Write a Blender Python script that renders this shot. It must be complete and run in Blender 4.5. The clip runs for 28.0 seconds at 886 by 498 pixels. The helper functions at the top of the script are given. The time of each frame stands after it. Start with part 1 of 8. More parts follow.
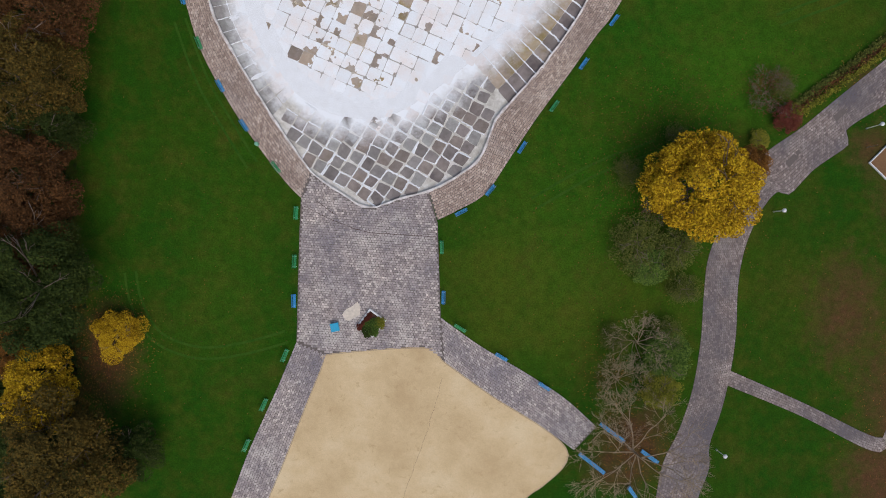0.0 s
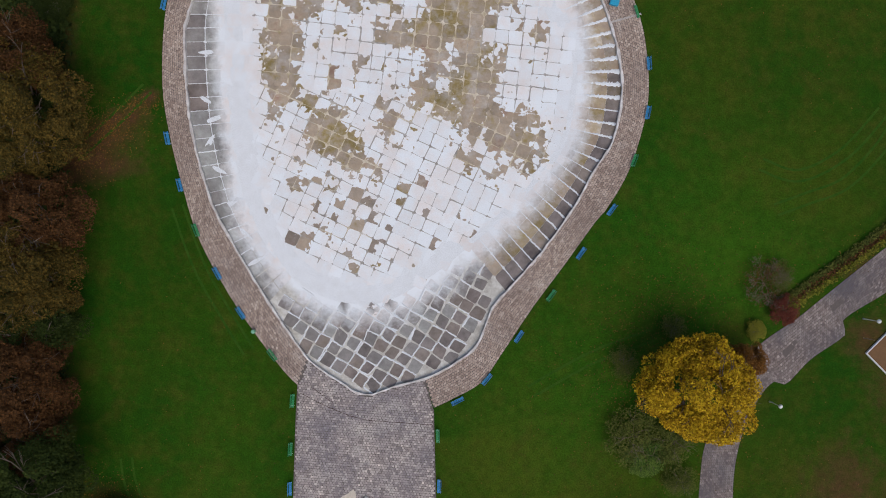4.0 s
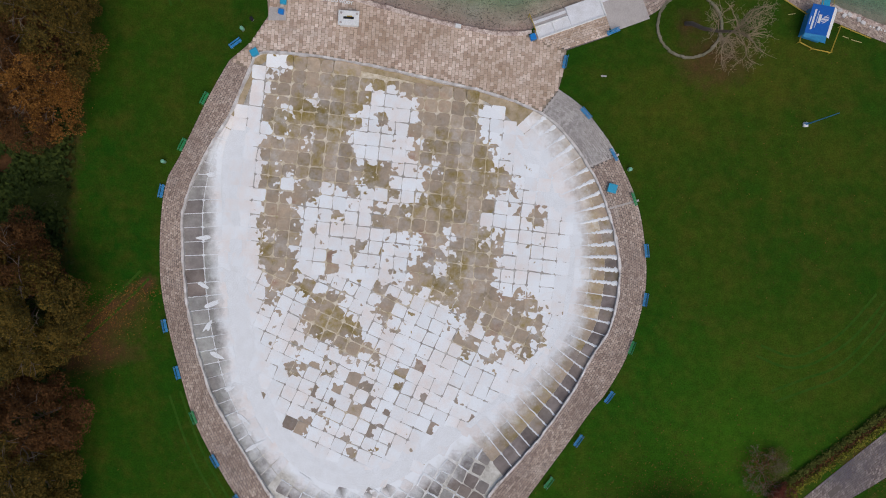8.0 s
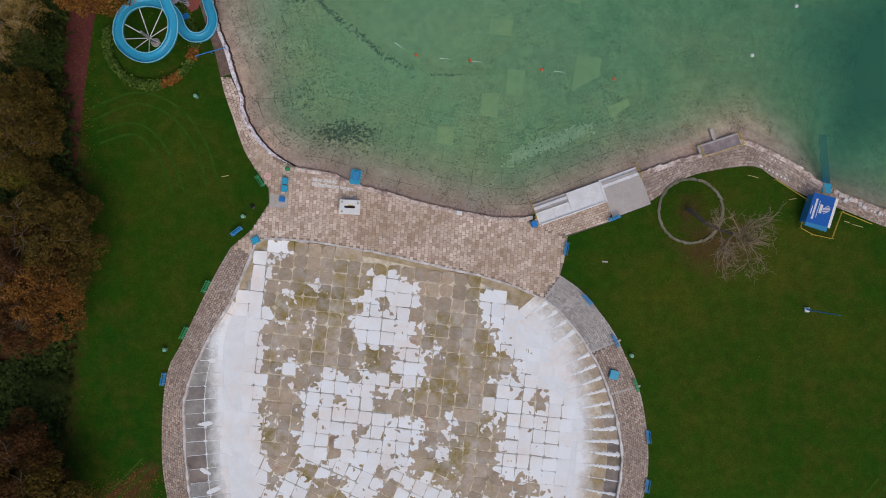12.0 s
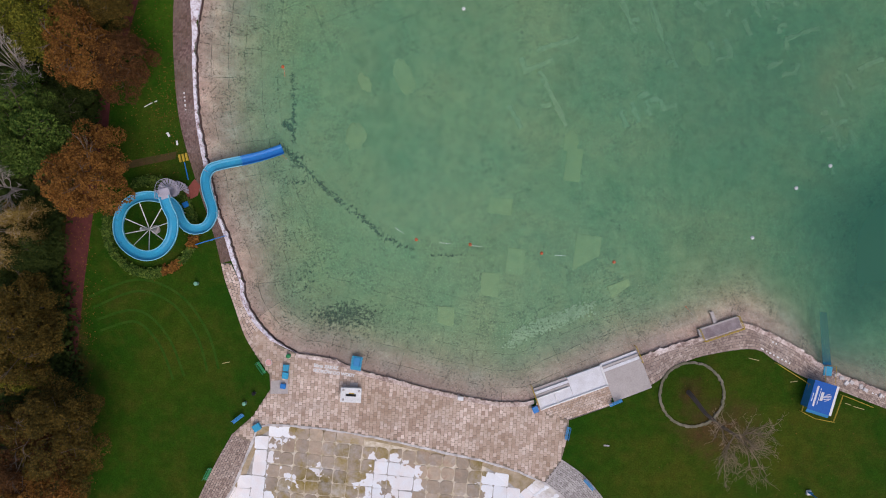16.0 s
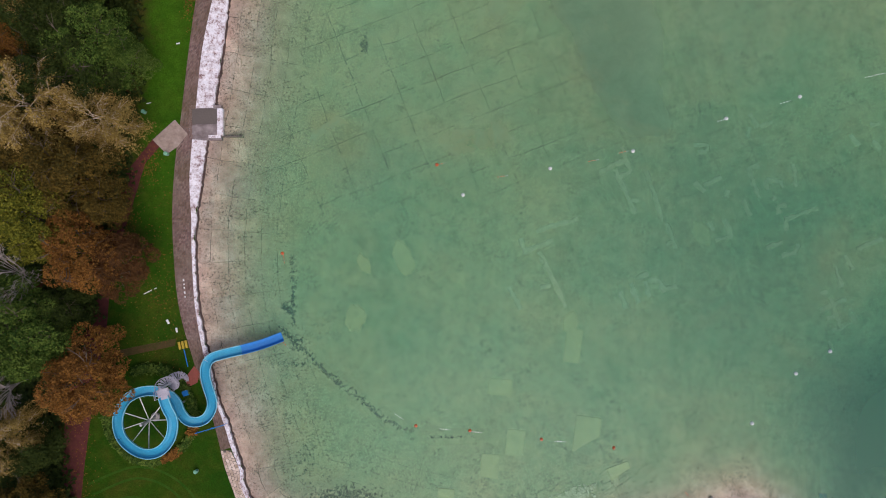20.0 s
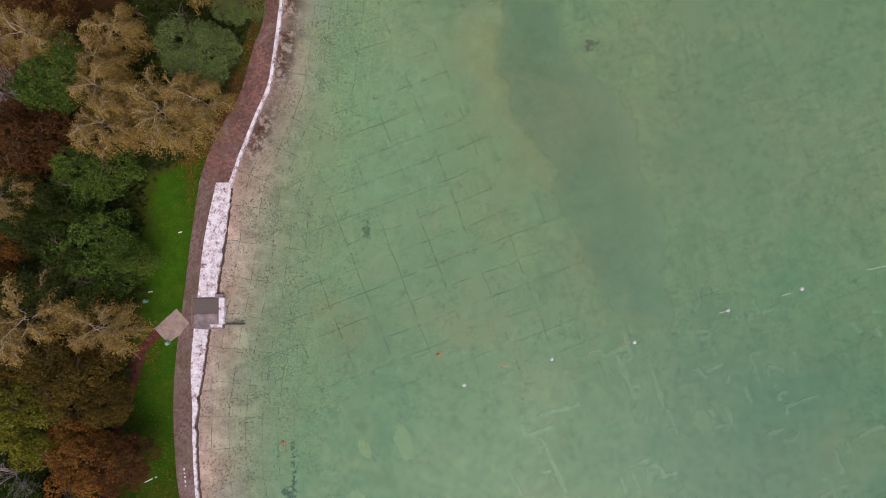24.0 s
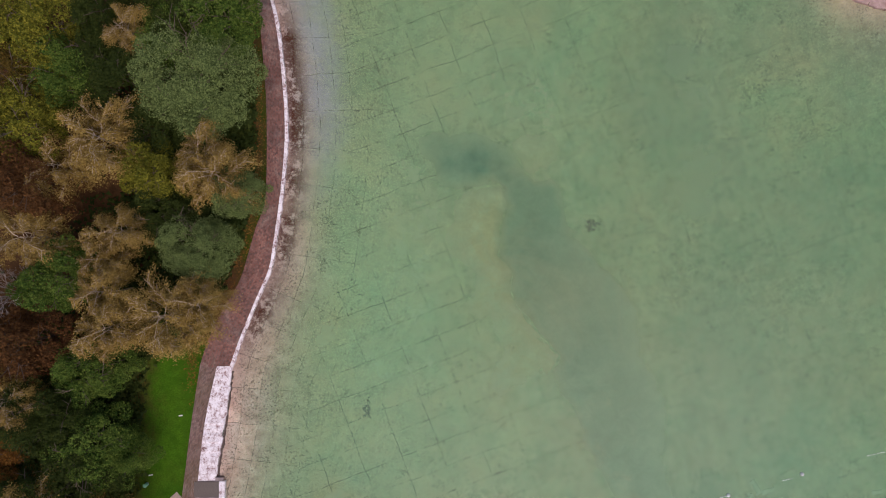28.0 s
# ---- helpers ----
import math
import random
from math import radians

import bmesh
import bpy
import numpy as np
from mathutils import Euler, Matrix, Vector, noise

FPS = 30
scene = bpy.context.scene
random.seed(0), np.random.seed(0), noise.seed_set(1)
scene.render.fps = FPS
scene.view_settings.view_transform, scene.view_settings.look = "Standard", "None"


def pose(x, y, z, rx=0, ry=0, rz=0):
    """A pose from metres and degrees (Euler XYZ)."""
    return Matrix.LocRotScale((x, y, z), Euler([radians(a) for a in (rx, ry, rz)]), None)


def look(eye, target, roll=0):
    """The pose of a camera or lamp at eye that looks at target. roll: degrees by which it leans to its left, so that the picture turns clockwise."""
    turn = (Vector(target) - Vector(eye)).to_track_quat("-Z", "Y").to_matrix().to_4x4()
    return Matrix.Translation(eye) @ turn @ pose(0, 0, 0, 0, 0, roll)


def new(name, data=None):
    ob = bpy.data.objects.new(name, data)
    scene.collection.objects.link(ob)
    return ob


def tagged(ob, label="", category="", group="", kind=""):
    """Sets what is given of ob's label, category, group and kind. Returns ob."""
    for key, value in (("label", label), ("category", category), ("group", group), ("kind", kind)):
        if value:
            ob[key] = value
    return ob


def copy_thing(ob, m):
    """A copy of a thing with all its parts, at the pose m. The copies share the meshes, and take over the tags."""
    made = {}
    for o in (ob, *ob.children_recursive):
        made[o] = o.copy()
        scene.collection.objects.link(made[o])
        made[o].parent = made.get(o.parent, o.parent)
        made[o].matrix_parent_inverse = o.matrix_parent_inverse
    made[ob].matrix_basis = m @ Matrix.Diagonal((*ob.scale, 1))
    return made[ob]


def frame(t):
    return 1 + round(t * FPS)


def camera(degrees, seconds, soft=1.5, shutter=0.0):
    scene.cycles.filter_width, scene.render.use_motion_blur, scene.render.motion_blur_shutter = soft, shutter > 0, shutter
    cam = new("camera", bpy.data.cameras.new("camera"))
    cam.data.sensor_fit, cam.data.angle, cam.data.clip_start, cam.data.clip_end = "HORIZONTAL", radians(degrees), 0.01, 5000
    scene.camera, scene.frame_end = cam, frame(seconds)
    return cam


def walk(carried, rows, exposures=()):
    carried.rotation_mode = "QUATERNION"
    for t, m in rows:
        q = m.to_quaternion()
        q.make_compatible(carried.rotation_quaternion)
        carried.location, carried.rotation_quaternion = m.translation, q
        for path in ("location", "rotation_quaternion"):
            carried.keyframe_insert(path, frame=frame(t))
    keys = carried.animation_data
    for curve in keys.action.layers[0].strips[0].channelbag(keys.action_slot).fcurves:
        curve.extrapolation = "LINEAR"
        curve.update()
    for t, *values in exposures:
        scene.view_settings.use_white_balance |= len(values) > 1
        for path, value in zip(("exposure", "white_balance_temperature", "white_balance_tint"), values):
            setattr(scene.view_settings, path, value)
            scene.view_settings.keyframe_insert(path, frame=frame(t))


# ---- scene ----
cam = camera(64.3, 28.0, soft=1.0)
HEIGHT = 92.4
# seconds, metres east, metres north, degrees of heading
PATH = [
    (0, 0.00, 0.00, 0.00),
    (0.5, 0.07, 3.10, 0.02),
    (1, 0.10, 6.16, 0.04),
    (1.5, 0.10, 9.14, 0.09),
    (2, 0.16, 12.24, 0.15),
    (2.5, 0.24, 15.29, 0.21),
    (3, 0.25, 18.40, 0.27),
    (3.5, 0.33, 21.52, 0.31),
    (5.5, 0.43, 33.81, 0.35),
    (6, 0.55, 36.84, 0.35),
    (6.5, 0.63, 39.86, 0.34),
    (7, 0.65, 42.91, 0.32),
    (7.5, 0.62, 45.95, 0.31),
    (8, 0.56, 49.07, 0.31),
    (8.5, 0.52, 52.09, 0.31),
    (9, 0.48, 55.13, 0.32),
    (9.5, 0.46, 58.19, 0.31),
    (10, 0.44, 61.23, 0.28),
    (10.5, 0.41, 64.28, 0.24),
    (11, 0.39, 67.34, 0.19),
    (11.5, 0.35, 70.44, 0.13),
    (12, 0.27, 73.49, 0.07),
    (12.5, 0.26, 76.39, 0.03),
    (14.5, 0.29, 88.62, -0.09),
    (15, 0.32, 91.64, -0.15),
    (15.5, 0.26, 94.69, -0.22),
    (16, 0.22, 97.74, -0.32),
    (16.5, 0.23, 100.80, -0.41),
    (17, 0.28, 103.85, -0.46),
    (17.5, 0.30, 106.88, -0.49),
    (18, 0.34, 109.90, -0.50),
    (18.5, 0.38, 113.01, -0.49),
    (19, 0.44, 116.11, -0.47),
    (19.5, 0.45, 119.13, -0.44),
    (20, 0.43, 122.21, -0.41),
    (20.5, 0.42, 125.32, -0.36),
    (21, 0.34, 128.43, -0.32),
    (21.5, 0.26, 131.53, -0.27),
    (23.5, 0.32, 144.09, -0.08),
    (24, 0.34, 147.18, -0.05),
    (24.5, 0.30, 150.11, -0.02),
    (25, 0.17, 153.00, 0.00),
    (25.5, 0.12, 156.08, 0.03),
    (26, 0.11, 159.13, 0.06),
    (26.5, 0.08, 162.20, 0.09),
    (27, 0.08, 165.25, 0.12),
    (27.5, 0.11, 168.27, 0.16),
    (28, 0.19, 171.35, 0.20),
]
walk(cam, [(t, pose(x, y, HEIGHT, 0, 0, turn)) for t, x, y, turn in PATH], exposures=[(0.0, 0.10, 6500, 10), (2.0, -0.1, 6500, 10), (6.0, -0.1, 6500, 10), (12.0, -0.2, 6550, 11), (14.5, -0.02, 6450, 16), (17.0, 0.1, 6550, 17), (20.0, 0.17, 6650, 16), (24.0, 0.18, 6950, 21), (28.0, 0.2, 6900, 22)])

# ---- light: an overcast autumn day ----
world = bpy.data.worlds.new("overcast_sky")
scene.world = world
world.use_nodes = True
wt = world.node_tree
sky = wt.nodes.new("ShaderNodeTexSky")
sky.sky_type, sky.sun_disc = "NISHITA", False
sky.sun_elevation, sky.sun_rotation = radians(58), radians(155)
sky.air_density, sky.dust_density, sky.ozone_density = 1.2, 3.0, 1.0
wt.nodes["Background"].inputs["Strength"].default_value = 0.108
wt.links.new(sky.outputs[0], wt.nodes["Background"].inputs["Color"])
sun = new("sun", bpy.data.lights.new("sun", "SUN"))
sun.data.energy, sun.data.angle, sun.data.color = 1.5, radians(46), (1.0, 0.955, 0.90)
sun.matrix_world = look((20, -48, 84), (0, 0, 0))

# ---- materials ----
class Mat:
    """A node material: a principled shader and short ways to feed it."""

    def __init__(self, name, rough=0.8, metal=0.0):
        self.m = bpy.data.materials.new(name)
        self.m.use_nodes = True
        self.t = self.m.node_tree
        self.b = self.t.nodes["Principled BSDF"]
        self.b.inputs["Roughness"].default_value = rough
        self.b.inputs["Metallic"].default_value = metal
        self.b.inputs["Specular IOR Level"].default_value = 0.25 if rough < 0.6 else 0.06
        self.pos = self.node("ShaderNodeNewGeometry").outputs["Position"]

    def node(self, kind, **values):
        n = self.t.nodes.new(kind)
        for key, value in values.items():
            if key in n.inputs:
                n.inputs[key].default_value = value
        return n

    def link(self, a, b):
        self.t.links.new(a, b)

    def noise(self, scale, detail=4.0, rough=0.6, stretch=None, distort=0.0):
        n = self.node("ShaderNodeTexNoise", Scale=scale, Detail=detail, Roughness=rough, Distortion=distort)
        if stretch:
            v = self.node("ShaderNodeMapping")
            v.inputs["Scale"].default_value = stretch
            self.link(self.pos, v.inputs["Vector"])
            self.link(v.outputs[0], n.inputs["Vector"])
        else:
            self.link(self.pos, n.inputs["Vector"])
        return n.outputs["Fac"]

    def ramp(self, fac, stops):
        n = self.node("ShaderNodeValToRGB")
        e = n.color_ramp.elements
        while len(e) < len(stops):
            e.new(0.5)
        for i, (at, c) in enumerate(stops):
            e[i].position = at
            e[i].color = (*c, 1) if isinstance(c, tuple) else (c, c, c, 1)
        self.link(fac, n.inputs["Fac"])
        return n.outputs["Color"]

    def math(self, op, a, b=0.0, c=None):
        n = self.node("ShaderNodeMath")
        n.operation = op
        for i, v in enumerate((a, b, c)):
            if v is None:
                continue
            if isinstance(v, (int, float)):
                n.inputs[i].default_value = v
            else:
                self.link(v, n.inputs[i])
        return n.outputs[0]

    def mix(self, fac, a, b, blend="MIX"):
        n = self.node("ShaderNodeMix")
        n.data_type, n.blend_type = "RGBA", blend
        for i, v in ((0, fac), (6, a), (7, b)):
            if isinstance(v, (int, float)):
                n.inputs[i].default_value = v
            elif isinstance(v, tuple):
                n.inputs[i].default_value = (*v, 1)
            else:
                self.link(v, n.inputs[i])
        return n.outputs[2]

    def attr(self, name):
        n = self.node("ShaderNodeAttribute")
        n.attribute_name = name
        return n.outputs["Fac"]

    def island(self):
        return self.node("ShaderNodeNewGeometry").outputs["Random Per Island"]

    def chance(self):
        return self.node("ShaderNodeObjectInfo").outputs["Random"]

    def bump(self, height, strength=0.4, distance=0.02):
        n = self.node("ShaderNodeBump", Strength=strength, Distance=distance)
        self.link(height, n.inputs["Height"])
        self.link(n.outputs[0], self.b.inputs["Normal"])

    def out(self, color, rough=None):
        if isinstance(color, tuple):
            self.b.inputs["Base Color"].default_value = (*color, 1)
        else:
            self.link(color, self.b.inputs["Base Color"])
        if rough is not None:
            self.link(rough, self.b.inputs["Roughness"])
        return self.m


def worn(name, color, dirt, rough=0.7, metal=0.0, fine=9.0, amount=0.5, bump=0.3):
    """A plain surface with grain, stains and a little relief."""
    m = Mat(name, rough, metal)
    n, g = m.noise(0.9, 5), m.noise(fine, 3)
    c = m.mix(m.math("MULTIPLY", m.ramp(n, [(0.35, 0.0), (0.75, 1.0)]), amount), color, dirt)
    c = m.mix(0.5, c, m.ramp(g, [(0.3, 0.55), (0.7, 1.0)]), "MULTIPLY")
    m.bump(g, bump, 0.01)
    return m.out(c)


def paver_material(name, colors, dirt, gain=0.6, pale=0.35):
    """Small setts: each of its own shade, with dirt in patches over them all."""
    m = Mat(name, 0.9)
    k = len(colors)
    c = m.ramp(m.island(), [(i / max(1, k - 1), col) for i, col in enumerate(colors)])
    c = m.mix(m.math("MULTIPLY", m.ramp(m.noise(0.16, 5, 0.65), [(0.38, 0.0), (0.68, 1.0)]), gain), c, dirt)
    c = m.mix(m.math("MULTIPLY", m.ramp(m.noise(0.23, 6, 0.75, distort=0.5), [(0.52, 0.0), (0.66, 1.0)]), pale), c, (0.62, 0.56, 0.52))
    c = m.mix(0.6, c, m.ramp(m.noise(14, 3), [(0.3, 0.6), (0.7, 1.0)]), "MULTIPLY")
    m.bump(m.noise(20, 3), 0.4, 0.01)
    return m.out(c)


def flag_material():
    """Single flagstones: the shade comes with each stone."""
    m = Mat("tan_flag", 0.9)
    c = m.ramp(m.chance(), [(0.0, (0.46, 0.325, 0.255)), (0.25, (0.55, 0.40, 0.32)), (0.5, (0.73, 0.575, 0.48)), (0.75, (0.65, 0.50, 0.405)), (1.0, (0.87, 0.73, 0.64))])
    c = m.mix(m.math("MULTIPLY", m.ramp(m.noise(0.16, 5, 0.65), [(0.38, 0.0), (0.68, 1.0)]), 0.65), c, (0.40, 0.28, 0.19))
    c = m.mix(m.math("MULTIPLY", m.ramp(m.noise(0.23, 6, 0.75, distort=0.5), [(0.52, 0.0), (0.66, 1.0)]), 0.35), c, (0.62, 0.56, 0.52))
    c = m.mix(0.6, c, m.ramp(m.noise(14, 3), [(0.3, 0.6), (0.7, 1.0)]), "MULTIPLY")
    m.bump(m.noise(20, 3), 0.4, 0.01)
    return m.out(c)


def leaf_material(name, colors, spread=1.0):
    m = Mat(name, 0.7)
    k = len(colors)
    v = m.math("ADD", m.math("MULTIPLY", m.island(), 0.5 * spread), m.math("MULTIPLY", m.noise(0.35, 3), 0.6 * spread))
    c = m.ramp(v, [(0.12 + 0.72 * i / max(1, k - 1), col) for i, col in enumerate(colors)])
    c = m.mix(0.35, c, m.ramp(m.chance(), [(0.0, 0.6), (1.0, 1.0)]), "MULTIPLY")
    m.out(c)
    return m.m


def grass_material():
    m = Mat("lawn", 0.95)
    big, mid, fine = m.noise(0.045, 4, 0.6), m.noise(0.3, 5, 0.7), m.noise(5.0, 4, 0.75)
    c = m.mix(m.ramp(big, [(0.35, 0.0), (0.65, 1.0)]), (0.012, 0.070, 0.004), (0.030, 0.078, 0.005))
    c = m.mix(m.math("MULTIPLY", m.ramp(mid, [(0.45, 0.0), (0.70, 1.0)]), 0.6), c, (0.078, 0.078, 0.011))
    dry = m.math("MULTIPLY", m.attr("dry"), m.ramp(m.noise(0.22, 6, 0.7), [(0.34, 0.25), (0.62, 1.0)]))
    c = m.mix(dry, c, (0.105, 0.098, 0.012))
    c = m.mix(m.math("MULTIPLY", m.attr("fresh"), m.ramp(m.noise(0.9, 6, 0.75), [(0.32, 0.45), (0.62, 1.0)])), c, (0.058, 0.158, 0.009))
    c = m.mix(m.math("MULTIPLY", m.ramp(m.noise(0.14, 6, 0.75, distort=0.8), [(0.54, 0.0), (0.72, 1.0)]), 0.32), c, (0.095, 0.070, 0.016))
    edge = m.math("ADD", m.attr("litter"), m.math("MULTIPLY", m.math("SUBTRACT", m.noise(0.5, 6, 0.75), 0.5), 1.1))
    ground = m.mix(m.noise(1.7, 5, 0.8), (0.035, 0.024, 0.011), (0.18, 0.085, 0.038))
    c = m.mix(m.ramp(edge, [(0.3, 0.0), (0.85, 1.0)]), c, ground)
    c = m.mix(0.65, c, m.ramp(fine, [(0.30, 0.30), (0.70, 1.08)]), "MULTIPLY")
    c = m.mix(0.6, c, m.ramp(m.noise(0.75, 5, 0.72), [(0.34, 0.68), (0.66, 1.14)]), "MULTIPLY")
    m.bump(fine, 0.8, 0.06)
    return m.out(c)


def pool_slab_material():
    """Concrete slabs under a peeling white coat; puddle silt where the coat is gone."""
    m = Mat("pool_slab", 0.7)
    coat = m.math("ADD", m.attr("coat"), m.math("MULTIPLY", m.math("SUBTRACT", m.noise(1.0, 1.8, 0.5, distort=0.25), 0.5), 1.7))
    coat = m.math("ADD", coat, m.math("MULTIPLY", m.math("SUBTRACT", m.noise(3.5, 4, 0.65), 0.5), 0.35))
    on = m.ramp(coat, [(0.485, 0.0), (0.515, 1.0)])
    silt = m.ramp(m.noise(0.17, 5, 0.7), [(0.30, (0.40, 0.26, 0.20)), (0.40, (0.50, 0.39, 0.29)), (0.50, (0.44, 0.36, 0.285)), (0.58, (0.37, 0.285, 0.14)), (0.66, (0.27, 0.20, 0.06))])
    silt = m.mix(m.math("MULTIPLY", m.ramp(m.noise(0.45, 4, 0.65), [(0.50, 0.0), (0.66, 1.0)]), 0.7), silt, (0.55, 0.50, 0.46))
    dark = m.attr("dark")
    silt = m.mix(m.math("MAXIMUM", m.math("MULTIPLY", dark, -1.0), 0.0), silt, m.ramp(m.noise(0.3, 4), [(0.36, (0.42, 0.32, 0.25)), (0.55, (0.56, 0.44, 0.29)), (0.66, (0.66, 0.60, 0.52))]))
    silt = m.mix(m.math("MAXIMUM", m.math("MINIMUM", dark, 1.0), 0.0), silt, m.ramp(m.noise(0.35, 4), [(0.35, (0.165, 0.137, 0.132)), (0.65, (0.31, 0.265, 0.25))]))
    silt = m.mix(m.math("MAXIMUM", m.math("SUBTRACT", dark, 1.0), 0.0), silt, m.ramp(m.noise(0.3, 5, 0.7), [(0.32, (0.27, 0.25, 0.245)), (0.68, (0.48, 0.485, 0.46))]))
    tone = m.ramp(m.math("FRACT", m.math("ADD", m.island(), m.chance())), [(0.0, 0.72), (0.5, 0.95), (1.0, 1.12)])
    silt = m.mix(0.7, silt, tone, "MULTIPLY")
    silt = m.mix(0.55, silt, m.ramp(m.noise(1.6, 5, 0.7), [(0.3, 0.62), (0.7, 1.1)]), "MULTIPLY")
    white = m.mix(m.ramp(m.noise(0.22, 5, 0.7), [(0.42, 0.0), (0.68, 1.0)]), (0.84, 0.865, 0.90), (0.82, 0.755, 0.73))
    white = m.mix(m.math("MULTIPLY", m.ramp(m.noise(4.0, 5, 0.8), [(0.60, 0.0), (0.72, 1.0)]), 0.35), white, (0.5, 0.46, 0.42))
    white = m.mix(0.2, white, tone, "MULTIPLY")
    skin = m.math("MULTIPLY", m.ramp(coat, [(0.45, 0.0), (0.485, 1.0)]), 0.6)
    silt = m.mix(skin, silt, (0.62, 0.53, 0.46))
    c = m.mix(on, silt, white)
    film = m.math("ADD", m.attr("wash"), m.math("MULTIPLY", m.math("SUBTRACT", m.noise(0.6, 5, 0.65), 0.5), 0.9))
    film = m.math("ADD", film, m.math("MULTIPLY", m.math("SUBTRACT", m.noise(3.0, 4, 0.7), 0.5), 0.3))
    c = m.mix(m.ramp(film, [(0.22, 0.0), (0.80, 0.96)]), c, white)
    c = m.mix(0.3, c, m.ramp(m.noise(9, 3), [(0.3, 0.65), (0.7, 1.0)]), "MULTIPLY")
    m.bump(m.noise(6, 4), 0.3, 0.02)
    return m.out(c, m.ramp(on, [(0.0, 0.5), (1.0, 0.85)]))


def bed_material():
    """Concrete plates of the lake bed: pale near the shore, green with algae further out, with dark weed in the joints."""
    m = Mat("lake_bed", 0.9)
    near = m.attr("near")
    algae = m.ramp(m.noise(0.09, 6, 0.65), [(0.32, (0.24, 0.40, 0.23)), (0.5, (0.37, 0.46, 0.27)), (0.68, (0.51, 0.50, 0.29))])
    shelf = m.ramp(m.noise(0.35, 6, 0.75), [(0.32, (0.50, 0.335, 0.30)), (0.5, (0.69, 0.505, 0.465)), (0.68, (0.83, 0.67, 0.63))])
    c = m.mix(m.ramp(near, [(0.05, 0.0), (0.75, 1.0)]), algae, shelf)
    plates = m.node("ShaderNodeTexBrick", Scale=1.0)
    for key, value in (("Brick Width", 5.6), ("Row Height", 3.3), ("Mortar Size", 0.05), ("Mortar Smooth", 0.8)):
        plates.inputs[key].default_value = value
    plates.inputs["Color1"].default_value, plates.inputs["Color2"].default_value, plates.inputs["Mortar"].default_value = (0.72, 0.76, 0.74, 1), (1.0, 1.0, 0.93, 1), (0.62, 0.68, 0.62, 1)
    turned = m.node("ShaderNodeMapping")
    turned.inputs["Rotation"].default_value = (0, 0, radians(82))
    m.link(m.pos, turned.inputs["Vector"])
    m.link(turned.outputs[0], plates.inputs["Vector"])
    c = m.mix(m.ramp(m.noise(0.06, 5, 0.7), [(0.42, 0.05), (0.62, 0.8)]), c, plates.outputs["Color"], "MULTIPLY")
    c = m.mix(0.8, c, m.ramp(m.noise(0.8, 7, 0.78), [(0.32, 0.66), (0.68, 1.2)]), "MULTIPLY")
    # slabs that follow the shore, their joints dark with weed where it has taken hold
    row = m.node("ShaderNodeCombineXYZ")
    m.link(m.math("ADD", m.attr("along"), m.math("MULTIPLY", m.noise(0.35, 3), 0.7)), row.inputs[0])
    m.link(m.math("ADD", m.attr("out"), m.math("MULTIPLY", m.noise(0.3, 4, 0.6), 0.6)), row.inputs[1])
    slabs = m.node("ShaderNodeTexBrick", Scale=1.0)
    slabs.offset = 0.0
    for key, value in (("Brick Width", 4.7), ("Row Height", 2.1), ("Mortar Size", 0.045), ("Mortar Smooth", 0.6)):
        slabs.inputs[key].default_value = value
    slabs.inputs["Color1"].default_value, slabs.inputs["Color2"].default_value, slabs.inputs["Mortar"].default_value = (0.78, 0.80, 0.82, 1), (1.05, 1.0, 0.98, 1), (0.9, 0.9, 0.9, 1)
    m.link(row.outputs[0], slabs.inputs["Vector"])
    c = m.mix(m.math("MULTIPLY", m.ramp(near, [(0.02, 0.0), (0.5, 0.75)]), 1.0), c, slabs.outputs["Color"], "MULTIPLY")
    gap = m.math("MULTIPLY", slabs.outputs["Fac"], m.ramp(m.noise(0.55, 5, 0.75), [(0.42, 0.0), (0.55, 1.0)]))
    gap = m.math("MULTIPLY", gap, m.ramp(m.attr("joints"), [(0.05, 0.0), (0.5, 0.75), (1.0, 0.95)]))
    # thin crossing cracks of the wide plates further out
    field = m.node("ShaderNodeMapping")
    field.inputs["Rotation"].default_value = (0, 0, radians(-21))
    m.link(m.pos, field.inputs["Vector"])
    thin = m.node("ShaderNodeTexBrick", Scale=1.0)
    thin.offset = 0.0
    for key, value in (("Brick Width", 5.2), ("Row Height", 3.4), ("Mortar Size", 0.042), ("Mortar Smooth", 0.3)):
        thin.inputs[key].default_value = value
    wavy = m.node("ShaderNodeVectorMath")
    m.link(field.outputs[0], wavy.inputs[0])
    m.link(m.math("MULTIPLY", m.noise(0.25, 3, 0.6), 0.7), wavy.inputs[1])
    m.link(wavy.outputs[0], thin.inputs["Vector"])
    line = m.math("MULTIPLY", thin.outputs["Fac"], m.ramp(m.noise(0.30, 6, 0.8), [(0.41, 0.0), (0.52, 0.85)]))
    c = m.mix(m.math("MULTIPLY", line, m.attr("field")), c, (0.03, 0.04, 0.032))
    speck = m.math("MULTIPLY", m.ramp(m.noise(3.6, 4, 0.7), [(0.52, 0.0), (0.62, 1.0)]), m.ramp(m.noise(0.30, 5, 0.75), [(0.38, 0.1), (0.58, 1.0)]))
    c = m.mix(m.math("MULTIPLY", speck, m.ramp(m.attr("joints"), [(0.0, 0.42), (0.6, 0.80)])), c, (0.05, 0.042, 0.036))
    c = m.mix(m.math("MULTIPLY", m.ramp(m.noise(2.8, 5, 0.8), [(0.60, 0.0), (0.68, 1.0)]), m.ramp(m.noise(0.22, 5, 0.75), [(0.44, 0.0), (0.6, 0.8)])), c, (0.03, 0.04, 0.035))
